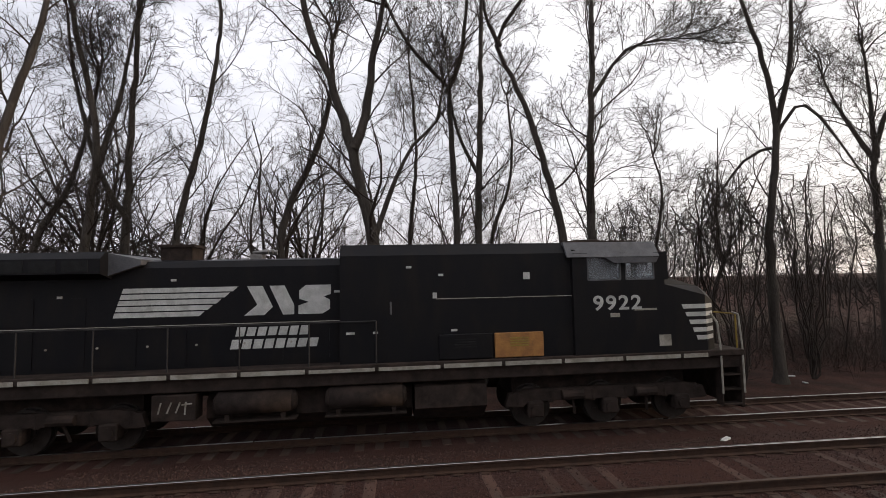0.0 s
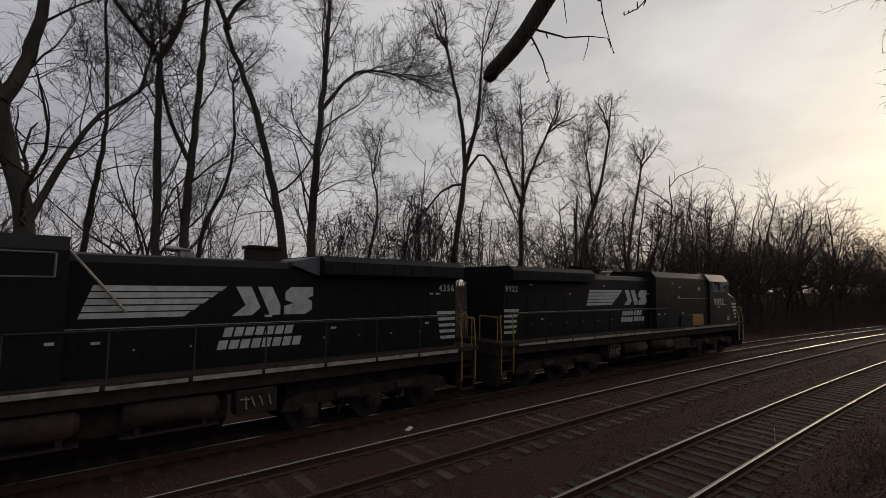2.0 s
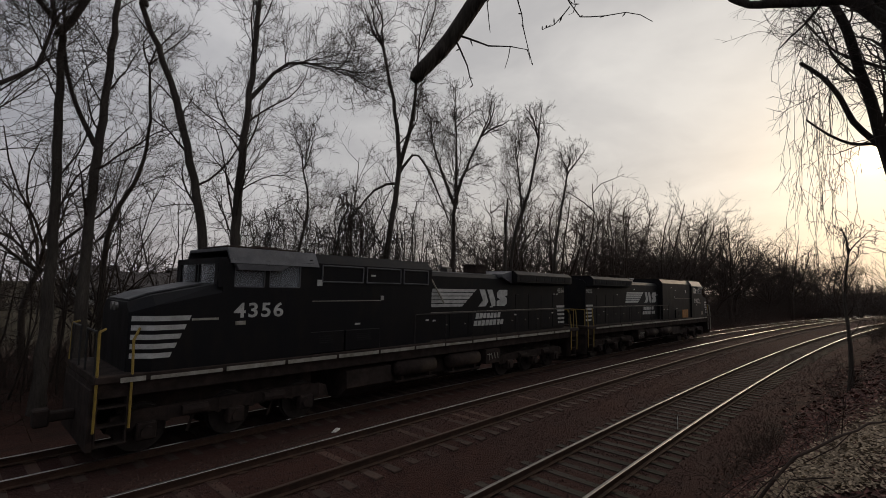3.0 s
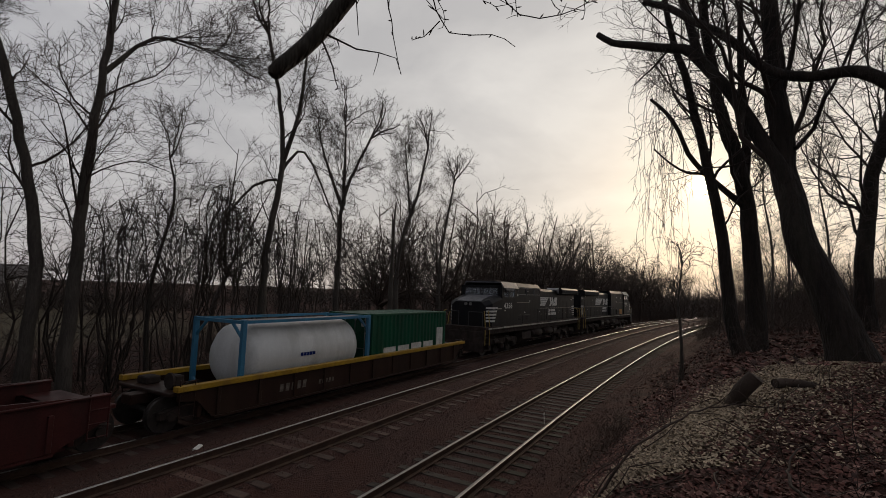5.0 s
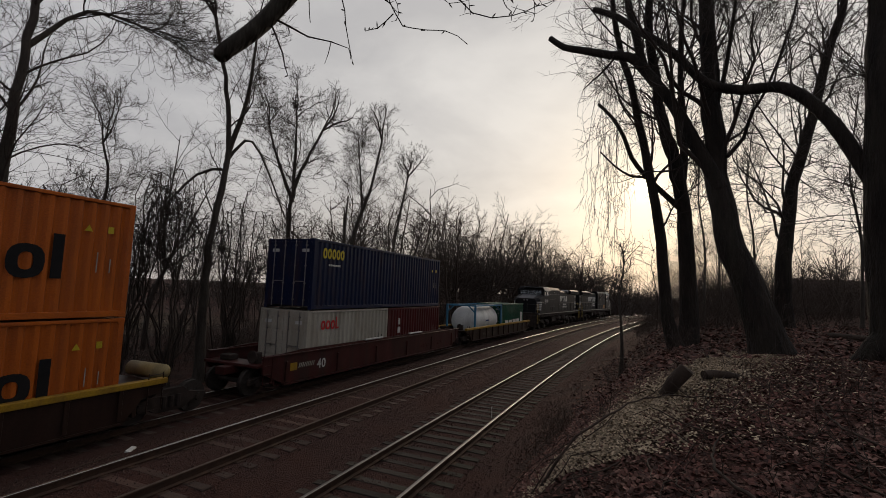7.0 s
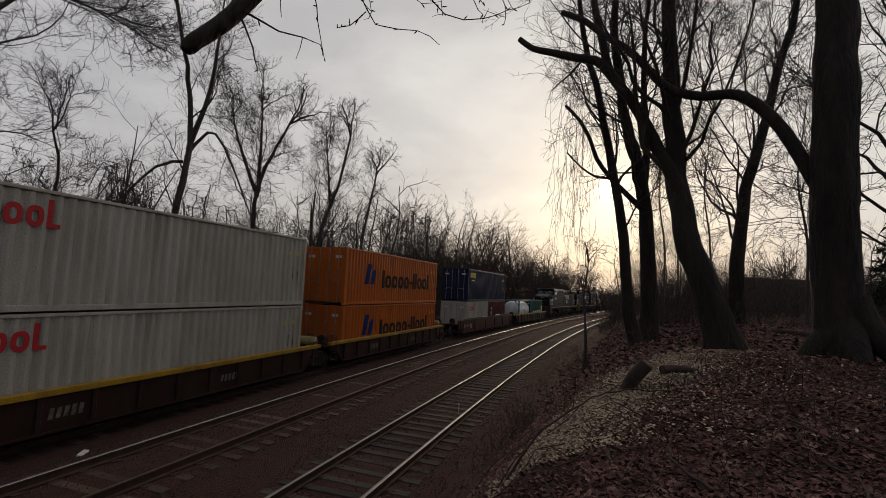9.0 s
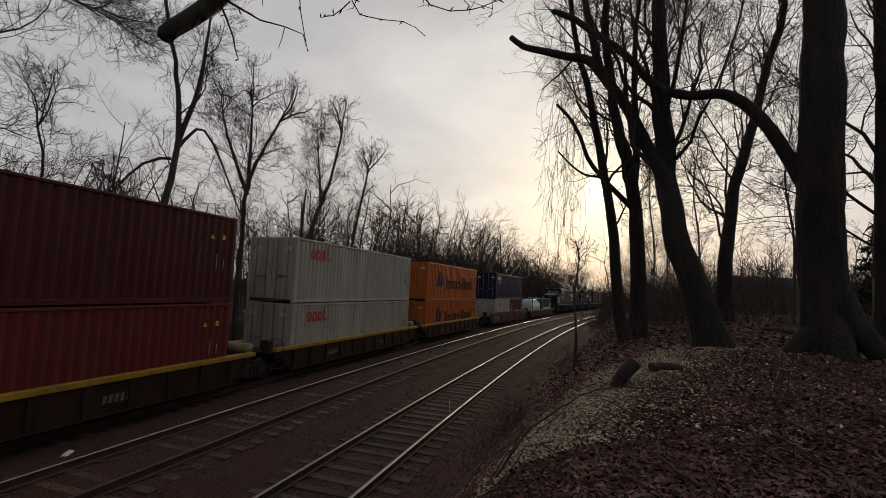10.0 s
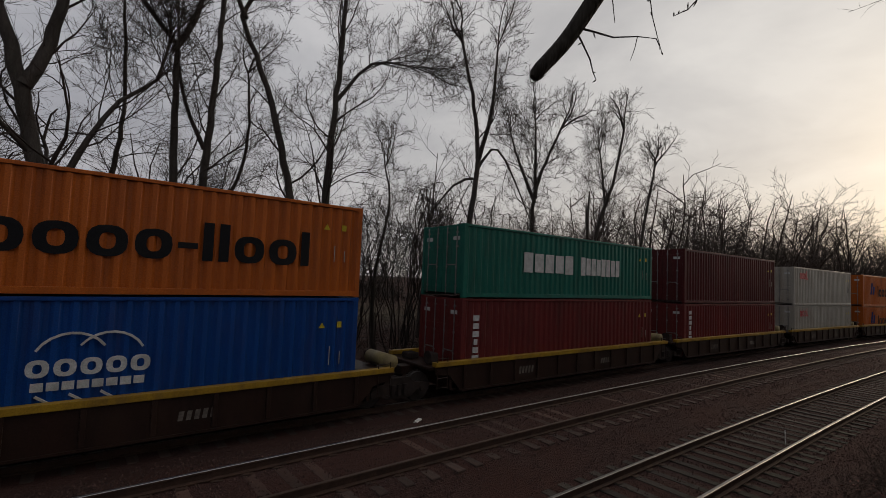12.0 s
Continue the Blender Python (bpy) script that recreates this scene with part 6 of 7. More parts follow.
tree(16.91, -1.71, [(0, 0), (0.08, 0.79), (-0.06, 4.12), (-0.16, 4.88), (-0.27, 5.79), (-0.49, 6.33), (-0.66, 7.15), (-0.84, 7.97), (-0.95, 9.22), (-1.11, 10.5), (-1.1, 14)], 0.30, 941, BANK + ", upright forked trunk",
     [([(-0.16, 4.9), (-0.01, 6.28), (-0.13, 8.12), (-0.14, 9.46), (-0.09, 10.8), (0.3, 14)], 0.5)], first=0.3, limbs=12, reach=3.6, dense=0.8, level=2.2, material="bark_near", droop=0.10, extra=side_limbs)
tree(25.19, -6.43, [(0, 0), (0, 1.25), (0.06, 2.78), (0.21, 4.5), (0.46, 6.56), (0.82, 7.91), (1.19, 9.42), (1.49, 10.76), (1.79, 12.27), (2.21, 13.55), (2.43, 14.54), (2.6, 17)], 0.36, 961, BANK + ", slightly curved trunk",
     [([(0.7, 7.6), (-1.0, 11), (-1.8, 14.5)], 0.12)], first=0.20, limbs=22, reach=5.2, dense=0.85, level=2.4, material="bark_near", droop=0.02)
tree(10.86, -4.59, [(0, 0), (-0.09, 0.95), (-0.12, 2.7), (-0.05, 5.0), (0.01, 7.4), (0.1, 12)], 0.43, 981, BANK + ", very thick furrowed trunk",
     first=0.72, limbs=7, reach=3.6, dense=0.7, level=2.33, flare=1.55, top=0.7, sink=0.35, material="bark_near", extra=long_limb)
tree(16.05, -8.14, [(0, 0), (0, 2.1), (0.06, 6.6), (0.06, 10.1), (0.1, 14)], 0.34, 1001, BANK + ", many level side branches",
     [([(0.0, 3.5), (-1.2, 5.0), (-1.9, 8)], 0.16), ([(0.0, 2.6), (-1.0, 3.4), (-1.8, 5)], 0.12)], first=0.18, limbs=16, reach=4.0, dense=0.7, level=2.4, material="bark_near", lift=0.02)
for i, (x, y, h, r) in enumerate(((27, -3.5, 10, 0.07), (31, -6.5, 11, 0.08), (35, -3.8, 9, 0.08), (26, -9.5, 10, 0.08), (42, -6.5, 11, 0.12))):
    tree(x, y, [(0, 0), (0.1, h * 0.4), (-0.2, h * 0.7), (0.1, h)], r, 1100 + 9 * i, "bare young tree on the bank beside the line", limbs=11, reach=2.8, dense=0.8, first=0.25)


# tree beside the viewpoint whose branch hangs overhead
def overhanging_tree():
    ob = tagged(new("overhanging_tree"), "tree with a dark snapped branch and budding twigs hanging overhead", "tree")
    gr, br, tw = Growth(76), Growth(77), Growth(78)
    d = 1.57
    zb = ground_at(-0.9, -2.3)
    trunk = smooth_path([(-0.9, -2.3, zb - 0.2), (-0.95, -2.35, zb + 2), (-0.8, -2.3, zb + 4.5), (-0.9, -2.2, zb + 8)], 0.4)
    gr.tube(trunk, np.linspace(0.24, 0.12, len(trunk)), 10)

    def at(bearing, rise, dist=d):
        a, e = radians(bearing), radians(rise)
        return np.array((math.sin(a) * dist, math.cos(a) * dist, EYE[2] + dist * math.tan(e)))
    pts = smooth_path([at(40.1, 23.9), at(40.9, 25.0), at(43.4, 27.3), at(46.6, 31.0), at(54, 40, 1.5), at(70, 55, 1.35), at(120, 66, 1.2), (-0.3, -1.4, zb + 5.0), (-0.8, -2.25, zb + 4.4)], 0.08)
    br.tube(pts, np.interp(np.arange(len(pts)), [0, 1, 3, len(pts) - 1], [0.017, 0.024, 0.026, 0.09]), 10)
    br.tube([pts[0], pts[0] + (pts[0] - pts[1]) * 0.12], [0.017, 0.003], 10)
    rng = np.random.default_rng(5)

    def twig(knots, r=0.0035):
        p = smooth_path([at(*k) for k in knots], 0.05)
        p[1:] += rng.normal(0, 0.003, (len(p) - 1, 3))
        tw.tube(p, np.linspace(r, 0.0012, len(p)), 5)
        for j in range(1, len(p)):
            if rng.random() < 0.6:
                q = p[j] + rng.normal(0, 0.010, 3)
                tw.tube([p[j], (p[j] + q) / 2, q], [0.0012, 0.0026, 0.0008], 5)
            if rng.random() < 0.15:
                q = p[j] + rng.normal(0, 0.04, 3)
                tw.tube([p[j], (p[j] + q) / 2 + rng.normal(0, 0.004, 3), q], [0.0016, 0.0013, 0.0008], 4)
    twig([(45.2, 29.2), (49.7, 28.1), (54.5, 27.8)], 0.0045)
    twig([(45.0, 29.0), (46.7, 25.8), (47.8, 23.7)], 0.004)
    twig([(52, 37), (53.5, 32.5), (54.0, 29.9), (55.0, 26.3)], 0.003)
    twig([(56, 40), (59.9, 31.7), (62.2, 30.5), (66.6, 30.5), (69.5, 29.3)], 0.0034)
    twig([(59.9, 31.7), (57.9, 30.1), (56.3, 29.6)], 0.0024)
    twig([(66, 36), (70.1, 32.3), (75.2, 32.0), (78.1, 32.7), (81.2, 33.6)], 0.0026)
    twig([(49, 35), (49.5, 31.1), (49.9, 29.4)], 0.0022)
    for i in range(9):
        b = rng.uniform(57, 80)
        e = 35 + rng.uniform(0, 2)
        twig([(b, e), (b + rng.uniform(0, 2), e - 2), (b + rng.uniform(1, 4), e - rng.uniform(2.5, 4.5))], 0.0018)
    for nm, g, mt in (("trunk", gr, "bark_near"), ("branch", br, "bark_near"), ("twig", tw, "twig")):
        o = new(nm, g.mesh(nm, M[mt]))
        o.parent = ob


overhanging_tree()


# ---------------------------------------------------------------- woods and undergrowth (stuff)
def taken(gr):
    gr.flush()
    return np.concatenate(gr.verts), np.concatenate(gr.faces), np.concatenate(gr.tris)


def saplings(n, seed, height, radius, limbs, dense=1.0, fine=0.006):
    """Crooked young trees with level, tangled side branches."""
    out = []
    for i in range(n):
        gr = Growth(seed + i)
        gr.coarse, gr.fine = True, fine
        rng = gr.rng
        h = height * rng.uniform(0.7, 1.15)
        lean = rng.normal(0, 0.12, 2) * h
        pts = smooth_path([(0, 0, 0), (*(lean * 0.3 + rng.normal(0, 0.25, 2)), h * 0.35), (*(lean * 0.7 + rng.normal(0, 0.3, 2)), h * 0.7), (*lean, h)], 0.9)
        pts[1:] += rng.normal(0, 0.05, (len(pts) - 1, 3))
        gr.tube(pts, np.linspace(radius, radius * 0.2, len(pts)), 5)
        for k in range(limbs):
            g = 0.15 + 0.83 * (k + rng.random()) / limbs
            j = min(int(g * (len(pts) - 1)), len(pts) - 2)
            a, t = rng.uniform(0, 2 * math.pi), rng.uniform(0.45, 1.35)
            gr.limb(pts[j], np.array((math.cos(a) * math.sin(t), math.sin(a) * math.sin(t), math.cos(t))), h * rng.uniform(0.16, 0.34), radius * 0.35, 2, 4, dense, 0.03)
        out.append(taken(gr))
    return out


def round_crowns(n, seed, height, radius, dense=1.0, fine=0.014):
    """Grown trees whose limbs fan out into a rounded, twiggy crown."""
    out = []
    for i in range(n):
        gr = Growth(seed + i)
        gr.coarse, gr.fine = True, fine
        rng = gr.rng
        h = height * rng.uniform(0.8, 1.12)
        fork = h * rng.uniform(0.22, 0.38)
        pts = smooth_path([(0, 0, 0), (rng.normal(0, 0.2), rng.normal(0, 0.2), fork * 0.6), (rng.normal(0, 0.3), rng.normal(0, 0.3), fork)], 1.2)
        gr.tube(pts, np.linspace(radius, radius * 0.75, len(pts)), 6)
        for k in range(8):
            a, t = 2 * math.pi * (k * 0.382 + rng.uniform(-0.08, 0.08)), (0.12, 0.3, 0.5, 0.62, 0.75, 0.85, 0.95, 1.1)[k]
            gr.limb(pts[-1], np.array((math.cos(a) * math.sin(t), math.sin(a) * math.sin(t), math.cos(t))), (h - fork) * (1.0 - 0.28 * t) * rng.uniform(0.8, 1.0), radius * 0.5, 1, 4, dense, 0.05)
        out.append(taken(gr))
    return out


def thickets(n, seed, height, spread, stems, fine, level=2, dense=0.75):
    """Tangles of thin crooked stems."""
    out = []
    for i in range(n):
        gr = Growth(seed + i)
        gr.coarse, gr.fine = True, fine
        for k in range(stems):
            a, t = gr.rng.uniform(0, 2 * math.pi), abs(gr.rng.normal(0.15, 0.6))
            gr.limb(gr.rng.normal(0, spread, 3) * (1, 1, 0), np.array((math.cos(a) * math.sin(t), math.sin(a) * math.sin(t), math.cos(t))), height * gr.rng.uniform(0.3, 1.0), fine * 1.7, level, 4, dense, 0.0, 0.02)
        out.append(taken(gr))
    return out


def scatter(name, label, category, protos, spots, material, seed):
    rng = np.random.default_rng(seed)
    gr = Growth(seed)
    for x, y, sc in spots:
        v, f, t3 = protos[rng.integers(len(protos))]
        a = rng.uniform(0, 2 * math.pi)
        c, s = math.cos(a), math.sin(a)
        w = v * np.array((sc, sc, sc * rng.uniform(0.9, 1.12)))
        w = np.stack([w[:, 0] * c - w[:, 1] * s + x, w[:, 0] * s + w[:, 1] * c + y, w[:, 2] + ground_at(x, y) - 0.1], axis=1)
        gr.verts.append(w)
        gr.faces.append(f + gr.count)
        gr.tris.append(t3 + gr.count)
        gr.count += len(v)
    return tagged(new(name, gr.mesh(name, material, False)), label, category, kind="stuff")


rng = np.random.default_rng(42)


def along(count, s0, s1, l0, l1, small, large):
    """Random spots in a strip beside the line."""
    out = []
    for _ in range(count):
        x, y, h = on_line(float(rng.uniform(s0, s1)), float(rng.uniform(l0, l1)))
        out.append((x, y, rng.uniform(small, large)))
    return out


young = saplings(9, 2000, 7.0, 0.05, 13, 0.8, 0.005)
round_trees = round_crowns(6, 2100, 13.0, 0.24, 0.85, 0.011)
far_trees = round_crowns(4, 2200, 13.0, 0.22, 0.42, 0.04)
scatter("woods", "thin strip of crooked bare young trees behind the tracks", "woods", young, along(44, -30, 45, 13, 25, 0.6, 1.15) + along(56, -18, 30, 12.5, 20, 0.8, 1.2) + along(14, -1, 13, 12.5, 18, 0.8, 1.1) + along(40, 24, 75, 10, 28, 0.8, 1.3), M["twig"], 43)
slender = saplings(7, 2050, 12.0, 0.12, 17, 0.72, 0.010)
scatter("woods", "upright bare trees with fine twigs along the outside of the bend", "woods", slender, along(40, 33, 68, 10, 26, 0.85, 1.3), M["brush"], 53)
scatter("woods", "bare brown trees with rounded crowns along the outside of the bend", "woods", round_trees,
        [(55.4, 21.5, 1.1), (66.0, 20.0, 1.05), (78.2, 16.9, 1.32), (81.0, 14.2, 1.15), (97.0, 11.0, 1.0), (112.0, 2.5, 0.8)] +
        along(10, 34, 58, 14, 30, 0.8, 1.1) + along(15, 56, 85, 12, 28, 0.9, 1.2) + along(30, 85, 160, 10, 34, 0.85, 1.25), M["brush"], 44)
scatter("woods", "bare spreading trees behind the strip of young trees", "woods", round_crowns(5, 2300, 12.0, 0.15, 0.72, 0.006), along(17, -34, 32, 16, 30, 0.8, 1.15) + along(6, -16, 1, 14, 18, 0.9, 1.15), M["twig"], 58)
scatter("woods", "low bare trees on the bank along the bend", "woods", young, along(30, 28, 60, -16, -8, 0.5, 0.9) + along(28, 46, 112, -12, -6.9, 0.55, 0.95) + along(36, 60, 180, -34, -9, 0.7, 1.2) + along(34, 20, 60, -26, -9, 0.45, 0.8), M["twig"], 45)
# unseen trees, added behind the viewpoint to cut skylight on the train's flank
spots = []
for _ in range(16):
    x, y = rng.uniform(-30, 12), rng.uniform(-30, -6)
    if math.hypot(x, y) > 7 and (x < 3 or y < -16):
        spots.append((x, y, rng.uniform(0.7, 1.0)))
scatter("woods", "unseen bare trees added behind the viewpoint to shade the train", "woods", far_trees, spots, M["twig"], 48)
spots = []
for _ in range(95):
    a, d = radians(rng.uniform(-55, 132)), rng.uniform(95, 190)
    x, y = d * math.sin(a), d * math.cos(a)
    if abs(lateral(x, y)) > 12:
        spots.append((x, y, rng.uniform(0.7, 1.1)))
scatter("far_woods", "distant bare woods beyond the fields", "woods", far_trees, spots, M["twig"], 49)

fine_brush = thickets(6, 3000, 2.3, 0.45, 9, 0.0045, 2, 0.62)
sprigs = thickets(5, 3300, 0.8, 0.2, 5, 0.0035, 3, 0.8)
tall_brush = thickets(6, 3100, 3.4, 1.6, 46, 0.007, 3, 0.9)
scatter("undergrowth", "dense bare brush under the trees behind the tracks", "brush", fine_brush,
        along(130, -25, 40, 8.8, 20, 0.6, 1.3), M["brush"], 46)
scatter("undergrowth", "tall dark thicket along the outside of the bend", "brush", tall_brush,
        along(48, 20, 56, 9.6, 20, 0.4, 0.7) + along(56, 50, 72, 8.8, 20, 0.5, 0.8) + along(70, 70, 115, 8.8, 22, 0.8, 1.2) + along(100, 100, 200, 9, 26, 1.4, 2.1) + along(66, -30, 24, 12, 24, 0.45, 0.85), M["brush"], 56)
spots = []
for _ in range(150):
    a, d = radians(rng.uniform(-50, 75)), rng.uniform(75, 130)
    x, y = d * math.sin(a), d * math.cos(a)
    if lateral(x, y) > 24:
        spots.append((x, y, rng.uniform(0.8, 1.5)))
far_brush = thickets(3, 3200, 4.2, 2.2, 22, 0.05, 3, 0.8)
scatter("far_undergrowth", "dark hedge brush at the far edge of the field", "brush", far_brush, spots + along(70, 112, 190, 8.5, 24, 0.8, 1.5), M["twig"], 59)
spots = along(70, 15, 60, -12.5, -6.4, 0.35, 0.8) + along(16, 9, 16, -7.0, -5.9, 0.25, 0.5) + along(34, 13, 26, -18, -8, 0.3, 0.6) + along(46, 36, 78, -10, -6.1, 0.6, 1.1)
scatter("undergrowth", "bare brush and brambles along the near bank", "brush", fine_brush, spots, M["brush"], 47)
spots = []
for _ in range(150):
    x, y = rng.uniform(22, 75), rng.uniform(-42, -4)
    if lateral(x, y) < -8:
        spots.append((x, y, rng.uniform(0.7, 1.2) * (1.0 if x < 30 else 1.35)))
spots += along(44, 55, 125, -24, -8, 0.5, 0.9) + along(80, 18, 110, -48, -30, 0.8, 1.4)
bank = []
for _ in range(70):
    x, y = rng.uniform(3.5, 13), rng.uniform(-6.5, 1.0)
    if -14 < lateral(x, y) < -7.2 and (y < -0.4 or rng.random() < 0.4):
        bank.append((x, y, rng.uniform(0.5, 1.1)))
scatter("undergrowth", "bare bramble sprigs standing among fallen leaves", "brush", sprigs, bank, M["twig"], 58)
scatter("undergrowth", "low dark thicket behind the trees on the bank", "brush", tall_brush, spots, M["brush"], 57)


# ---------------------------------------------------------------- loose cover (stuff)
def flakes(name, label, category, count, place, size, material, seed, curl=0.4, stretch=1.0):
    rng = np.random.default_rng(seed)
    verts, faces = [], []
    for _ in range(count):
        x, y, z, nz = place(rng)
        a = rng.uniform(0, 2 * math.pi)
        w = size * rng.uniform(0.6, 1.4)
        l = w * stretch * rng.uniform(0.6, 0.95)
        tilt, roll = rng.normal(0, 0.35), rng.normal(0, 0.35)
        c, s = math.cos(a), math.sin(a)
        up = curl * w * rng.uniform(-0.3, 1)
        k = len(verts)
        fold = w * rng.uniform(0.0, 0.35)
        for u, v, h in ((-l, 0, up), (-l * 0.35, -w * 0.5, fold), (l * 0.4, -w * 0.42, fold), (l, 0, up * 0.7), (l * 0.4, w * 0.42, fold), (-l * 0.35, w * 0.5, fold)):
            verts.append((x + u * c - v * s, y + u * s + v * c, z + 0.010 + h + u * tilt + v * roll))
        faces += [(k, k + 1, k + 2, k + 3), (k, k + 3, k + 4, k + 5)]
    me = bpy.data.meshes.new(name)
    me.from_pydata(verts, [], faces)
    me.materials.append(material)
    return tagged(new(name, me), label, category, kind="stuff")


def bank_place(rng):
    while True:
        wide = rng.random() < 0.3
        r = (0.3 if wide else rng.uniform(0.8, 2.4)) + 15 * rng.random() ** (0.8 if wide else 1.5)
        a = radians(rng.uniform(0, 360) if wide else rng.normal(99, 21))
        x, y = r * math.sin(a), r * math.cos(a)
        l = lateral(x, y)
        if l < -6.2 + rng.normal(0, 0.35) and (abs(l - crest_line(x)) > rng.uniform(0.2, 0.75) or x < 5.6 or x > 13.5 or rng.random() < 0.12):
            return x, y, ground_z(x, l), 1


flakes("leaf_litter", "brown fallen leaves covering the bank", "leaf litter", 62000, bank_place, 0.034, M["leaf"], 61, 0.7)


def rough_place(rng):
    while True:
        r, a = rng.uniform(11, 30), radians(rng.uniform(84, 126))
        x, y = r * math.sin(a), r * math.cos(a)
        l = lateral(x, y)
        if l < -6.2 + rng.normal(0, 0.3):
            return x, y, ground_z(x, l), 1


flakes("leaf_litter", "brown fallen leaves under the trees farther along", "leaf litter", 12000, rough_place, 0.085, M["leaf"], 64)


def lip_place(rng):
    s = rng.uniform(5.6, 13.5)
    l = crest_line(s) + (rng.normal(-0.05, 0.40) if rng.random() < 0.8 else rng.normal(-0.6, 0.9))
    x, y, h = on_line(s, l)
    return x, y, ground_z(x, l) + 0.015, 1


flakes("dry_grass", "pale leaves and chips, coloured brighter for the lit lip of the bank", "leaf litter", 21000, lip_place, 0.024, M["lit_lip"], 62, 0.5, 1.1)


def stones(name, label, count, seed):
    rng = np.random.default_rng(seed)
    base = np.array([(1, 0, -0.3), (-1, 0, -0.3), (0, 1, -0.3), (0, -1, -0.3), (0, 0, 1)], float)
    tri = np.array([(0, 2, 4), (2, 1, 4), (1, 3, 4), (3, 0, 4)])
    vs, fs = [], []
    for i in range(count):
        s = -7 + 45 * rng.random() ** 1.35
        l = rng.uniform(-6.0, 3.2)
        if min(abs(l + 3.581 - 0.7525), abs(l + 3.581 + 0.7525), abs(l - 0.7525), abs(l + 0.7525)) < 0.09:
            continue
        x, y, h = on_line(float(s), float(l))
        sz = rng.uniform(0.014, 0.030)
        v = base * rng.uniform(0.55, 1.3, (5, 1)) * sz + rng.normal(0, sz * 0.15, (5, 3))
        vs.append(v + np.array((x, y, ground_z(x, float(l)) + sz * 0.25)))
        fs.append(tri + 5 * (len(vs) - 1))
    v, f = np.concatenate(vs), np.concatenate(fs)
    me = bpy.data.meshes.new(name)
    me.from_pydata(v.tolist(), [], f.tolist())
    me.materials.append(M["stone"])
    return tagged(new(name, me), label, "ballast", kind="stuff")


stones("ballast", "loose grey crushed-stone ballast around the tracks", 34000, 63)


# ---------------------------------------------------------------- small things on the ground
def log(x, y, l, r, turn, tilt, label, seed):
    gr = Growth(seed)
    pts = smooth_path([(-l / 2, 0, 0), (-l / 6, 0.04, 0.02), (l / 6, -0.03, 0.03), (l / 2, 0.02, 0)], 0.1)
    gr.tube(pts, r * (1 + gr.rng.normal(0, 0.06, len(pts))), 10)
    gr.tube([pts[-1], pts[-1] + (0.01, 0, 0)], [r, 0.01], 10)
    gr.tube([pts[0], pts[0] - (0.01, 0, 0)], [r, 0.01], 10)
    ob = tagged(new("log", gr.mesh("log", M["deadwood"])), label, "log")
    ob.matrix_basis = pose(x, y, ground_at(x, y) + r * 0.7, 0, tilt, turn)


log(7.85, -0.58, 0.80, 0.105, -110, -58, "short dead log lying on the bank", 71)
log(8.6, -1.35, 0.6, 0.07, -60, 4, "small rotten log among the leaves", 72)
log(18.2, -6.9, 3.2, 0.10, 20, 0, "fallen trunk lying behind the trees", 73)


def fallen_branch(knots, r, label, seed):
    gr = Growth(seed)
    pts = smooth_path([(x, y, ground_at(x, y) + h) for x, y, h in knots], 0.15)
    pts[1:-1] += gr.rng.normal(0, 0.012, (len(pts) - 2, 3))
    gr.tube(pts, np.linspace(r, r * 0.3, len(pts)), 6)
    for j in range(3, len(pts) - 2, 4):
        gr.limb(pts[j], gr.rng.normal(0, 1, 3) + (0, 0, 0.6), gr.rng.uniform(0.2, 0.6), r * 0.35, 3, 4, 0.6)
    tagged(new("fallen_branch", gr.mesh("fallen_branch", M["deadwood"])), label, "branch", group="fallen branches on the bank")


fallen_branch([(5.7, 0.95, 0.03), (6.05, 0.6, 0.20), (6.3, 0.3, 0.25), (7.0, -0.2, 0.20), (7.3, -0.9, 0.10), (7.3, -1.4, 0.04)], 0.018, "long thin fallen branch arching over the bank", 81)
fallen_branch([(4.2, -0.9, 0.03), (4.9, -0.7, 0.08), (5.8, -0.9, 0.05), (6.5, -1.5, 0.04)], 0.016, "crooked fallen twig among the leaves", 82)
fallen_branch([(5.0, -2.4, 0.03), (5.8, -2.0, 0.07), (7.0, -2.1, 0.04)], 0.013, "crooked fallen twig among the leaves", 83)
for i in range(64):
    rr = np.random.default_rng(860 + i)
    a, d = radians(rr.uniform(76, 118)), rr.uniform(3.6, 9.0)
    x, y = d * math.sin(a), d * math.cos(a)
    if lateral(x, y) > -6.3:
        continue
    t, ln = rr.uniform(0, 2 * math.pi), rr.uniform(0.35, 1.1)
    u, v = math.cos(t) * ln, math.sin(t) * ln
    fallen_branch([(x, y, 0.02), (x + u * 0.35 + rr.normal(0, 0.05), y + v * 0.35 + rr.normal(0, 0.05), rr.uniform(0.04, 0.14)),
                   (x + u * 0.7, y + v * 0.7, rr.uniform(0.05, 0.2)), (x + u, y + v, rr.uniform(0.03, 0.22))], rr.uniform(0.005, 0.010), "thin dead bramble twig among the leaves", 860 + i)
fallen_branch([(3.7, -1.6, 0.03), (4.3, -1.9, 0.06), (5.2, -1.8, 0.03)], 0.012, "crooked fallen twig among the leaves", 84)

bm = bmesh.new()
box(bm, -0.14, 0.14, -0.06, 0.06, 0, 0.05, 0.015)
litter = tagged(new("litter", finish("litter", bm, M["litter"])), "scrap of white plastic litter lying in the ballast", "litter")
litter.matrix_basis = pose(7.49, 10.42, ground_at(7.49, 10.42) + 0.01, 4, -6, 25)


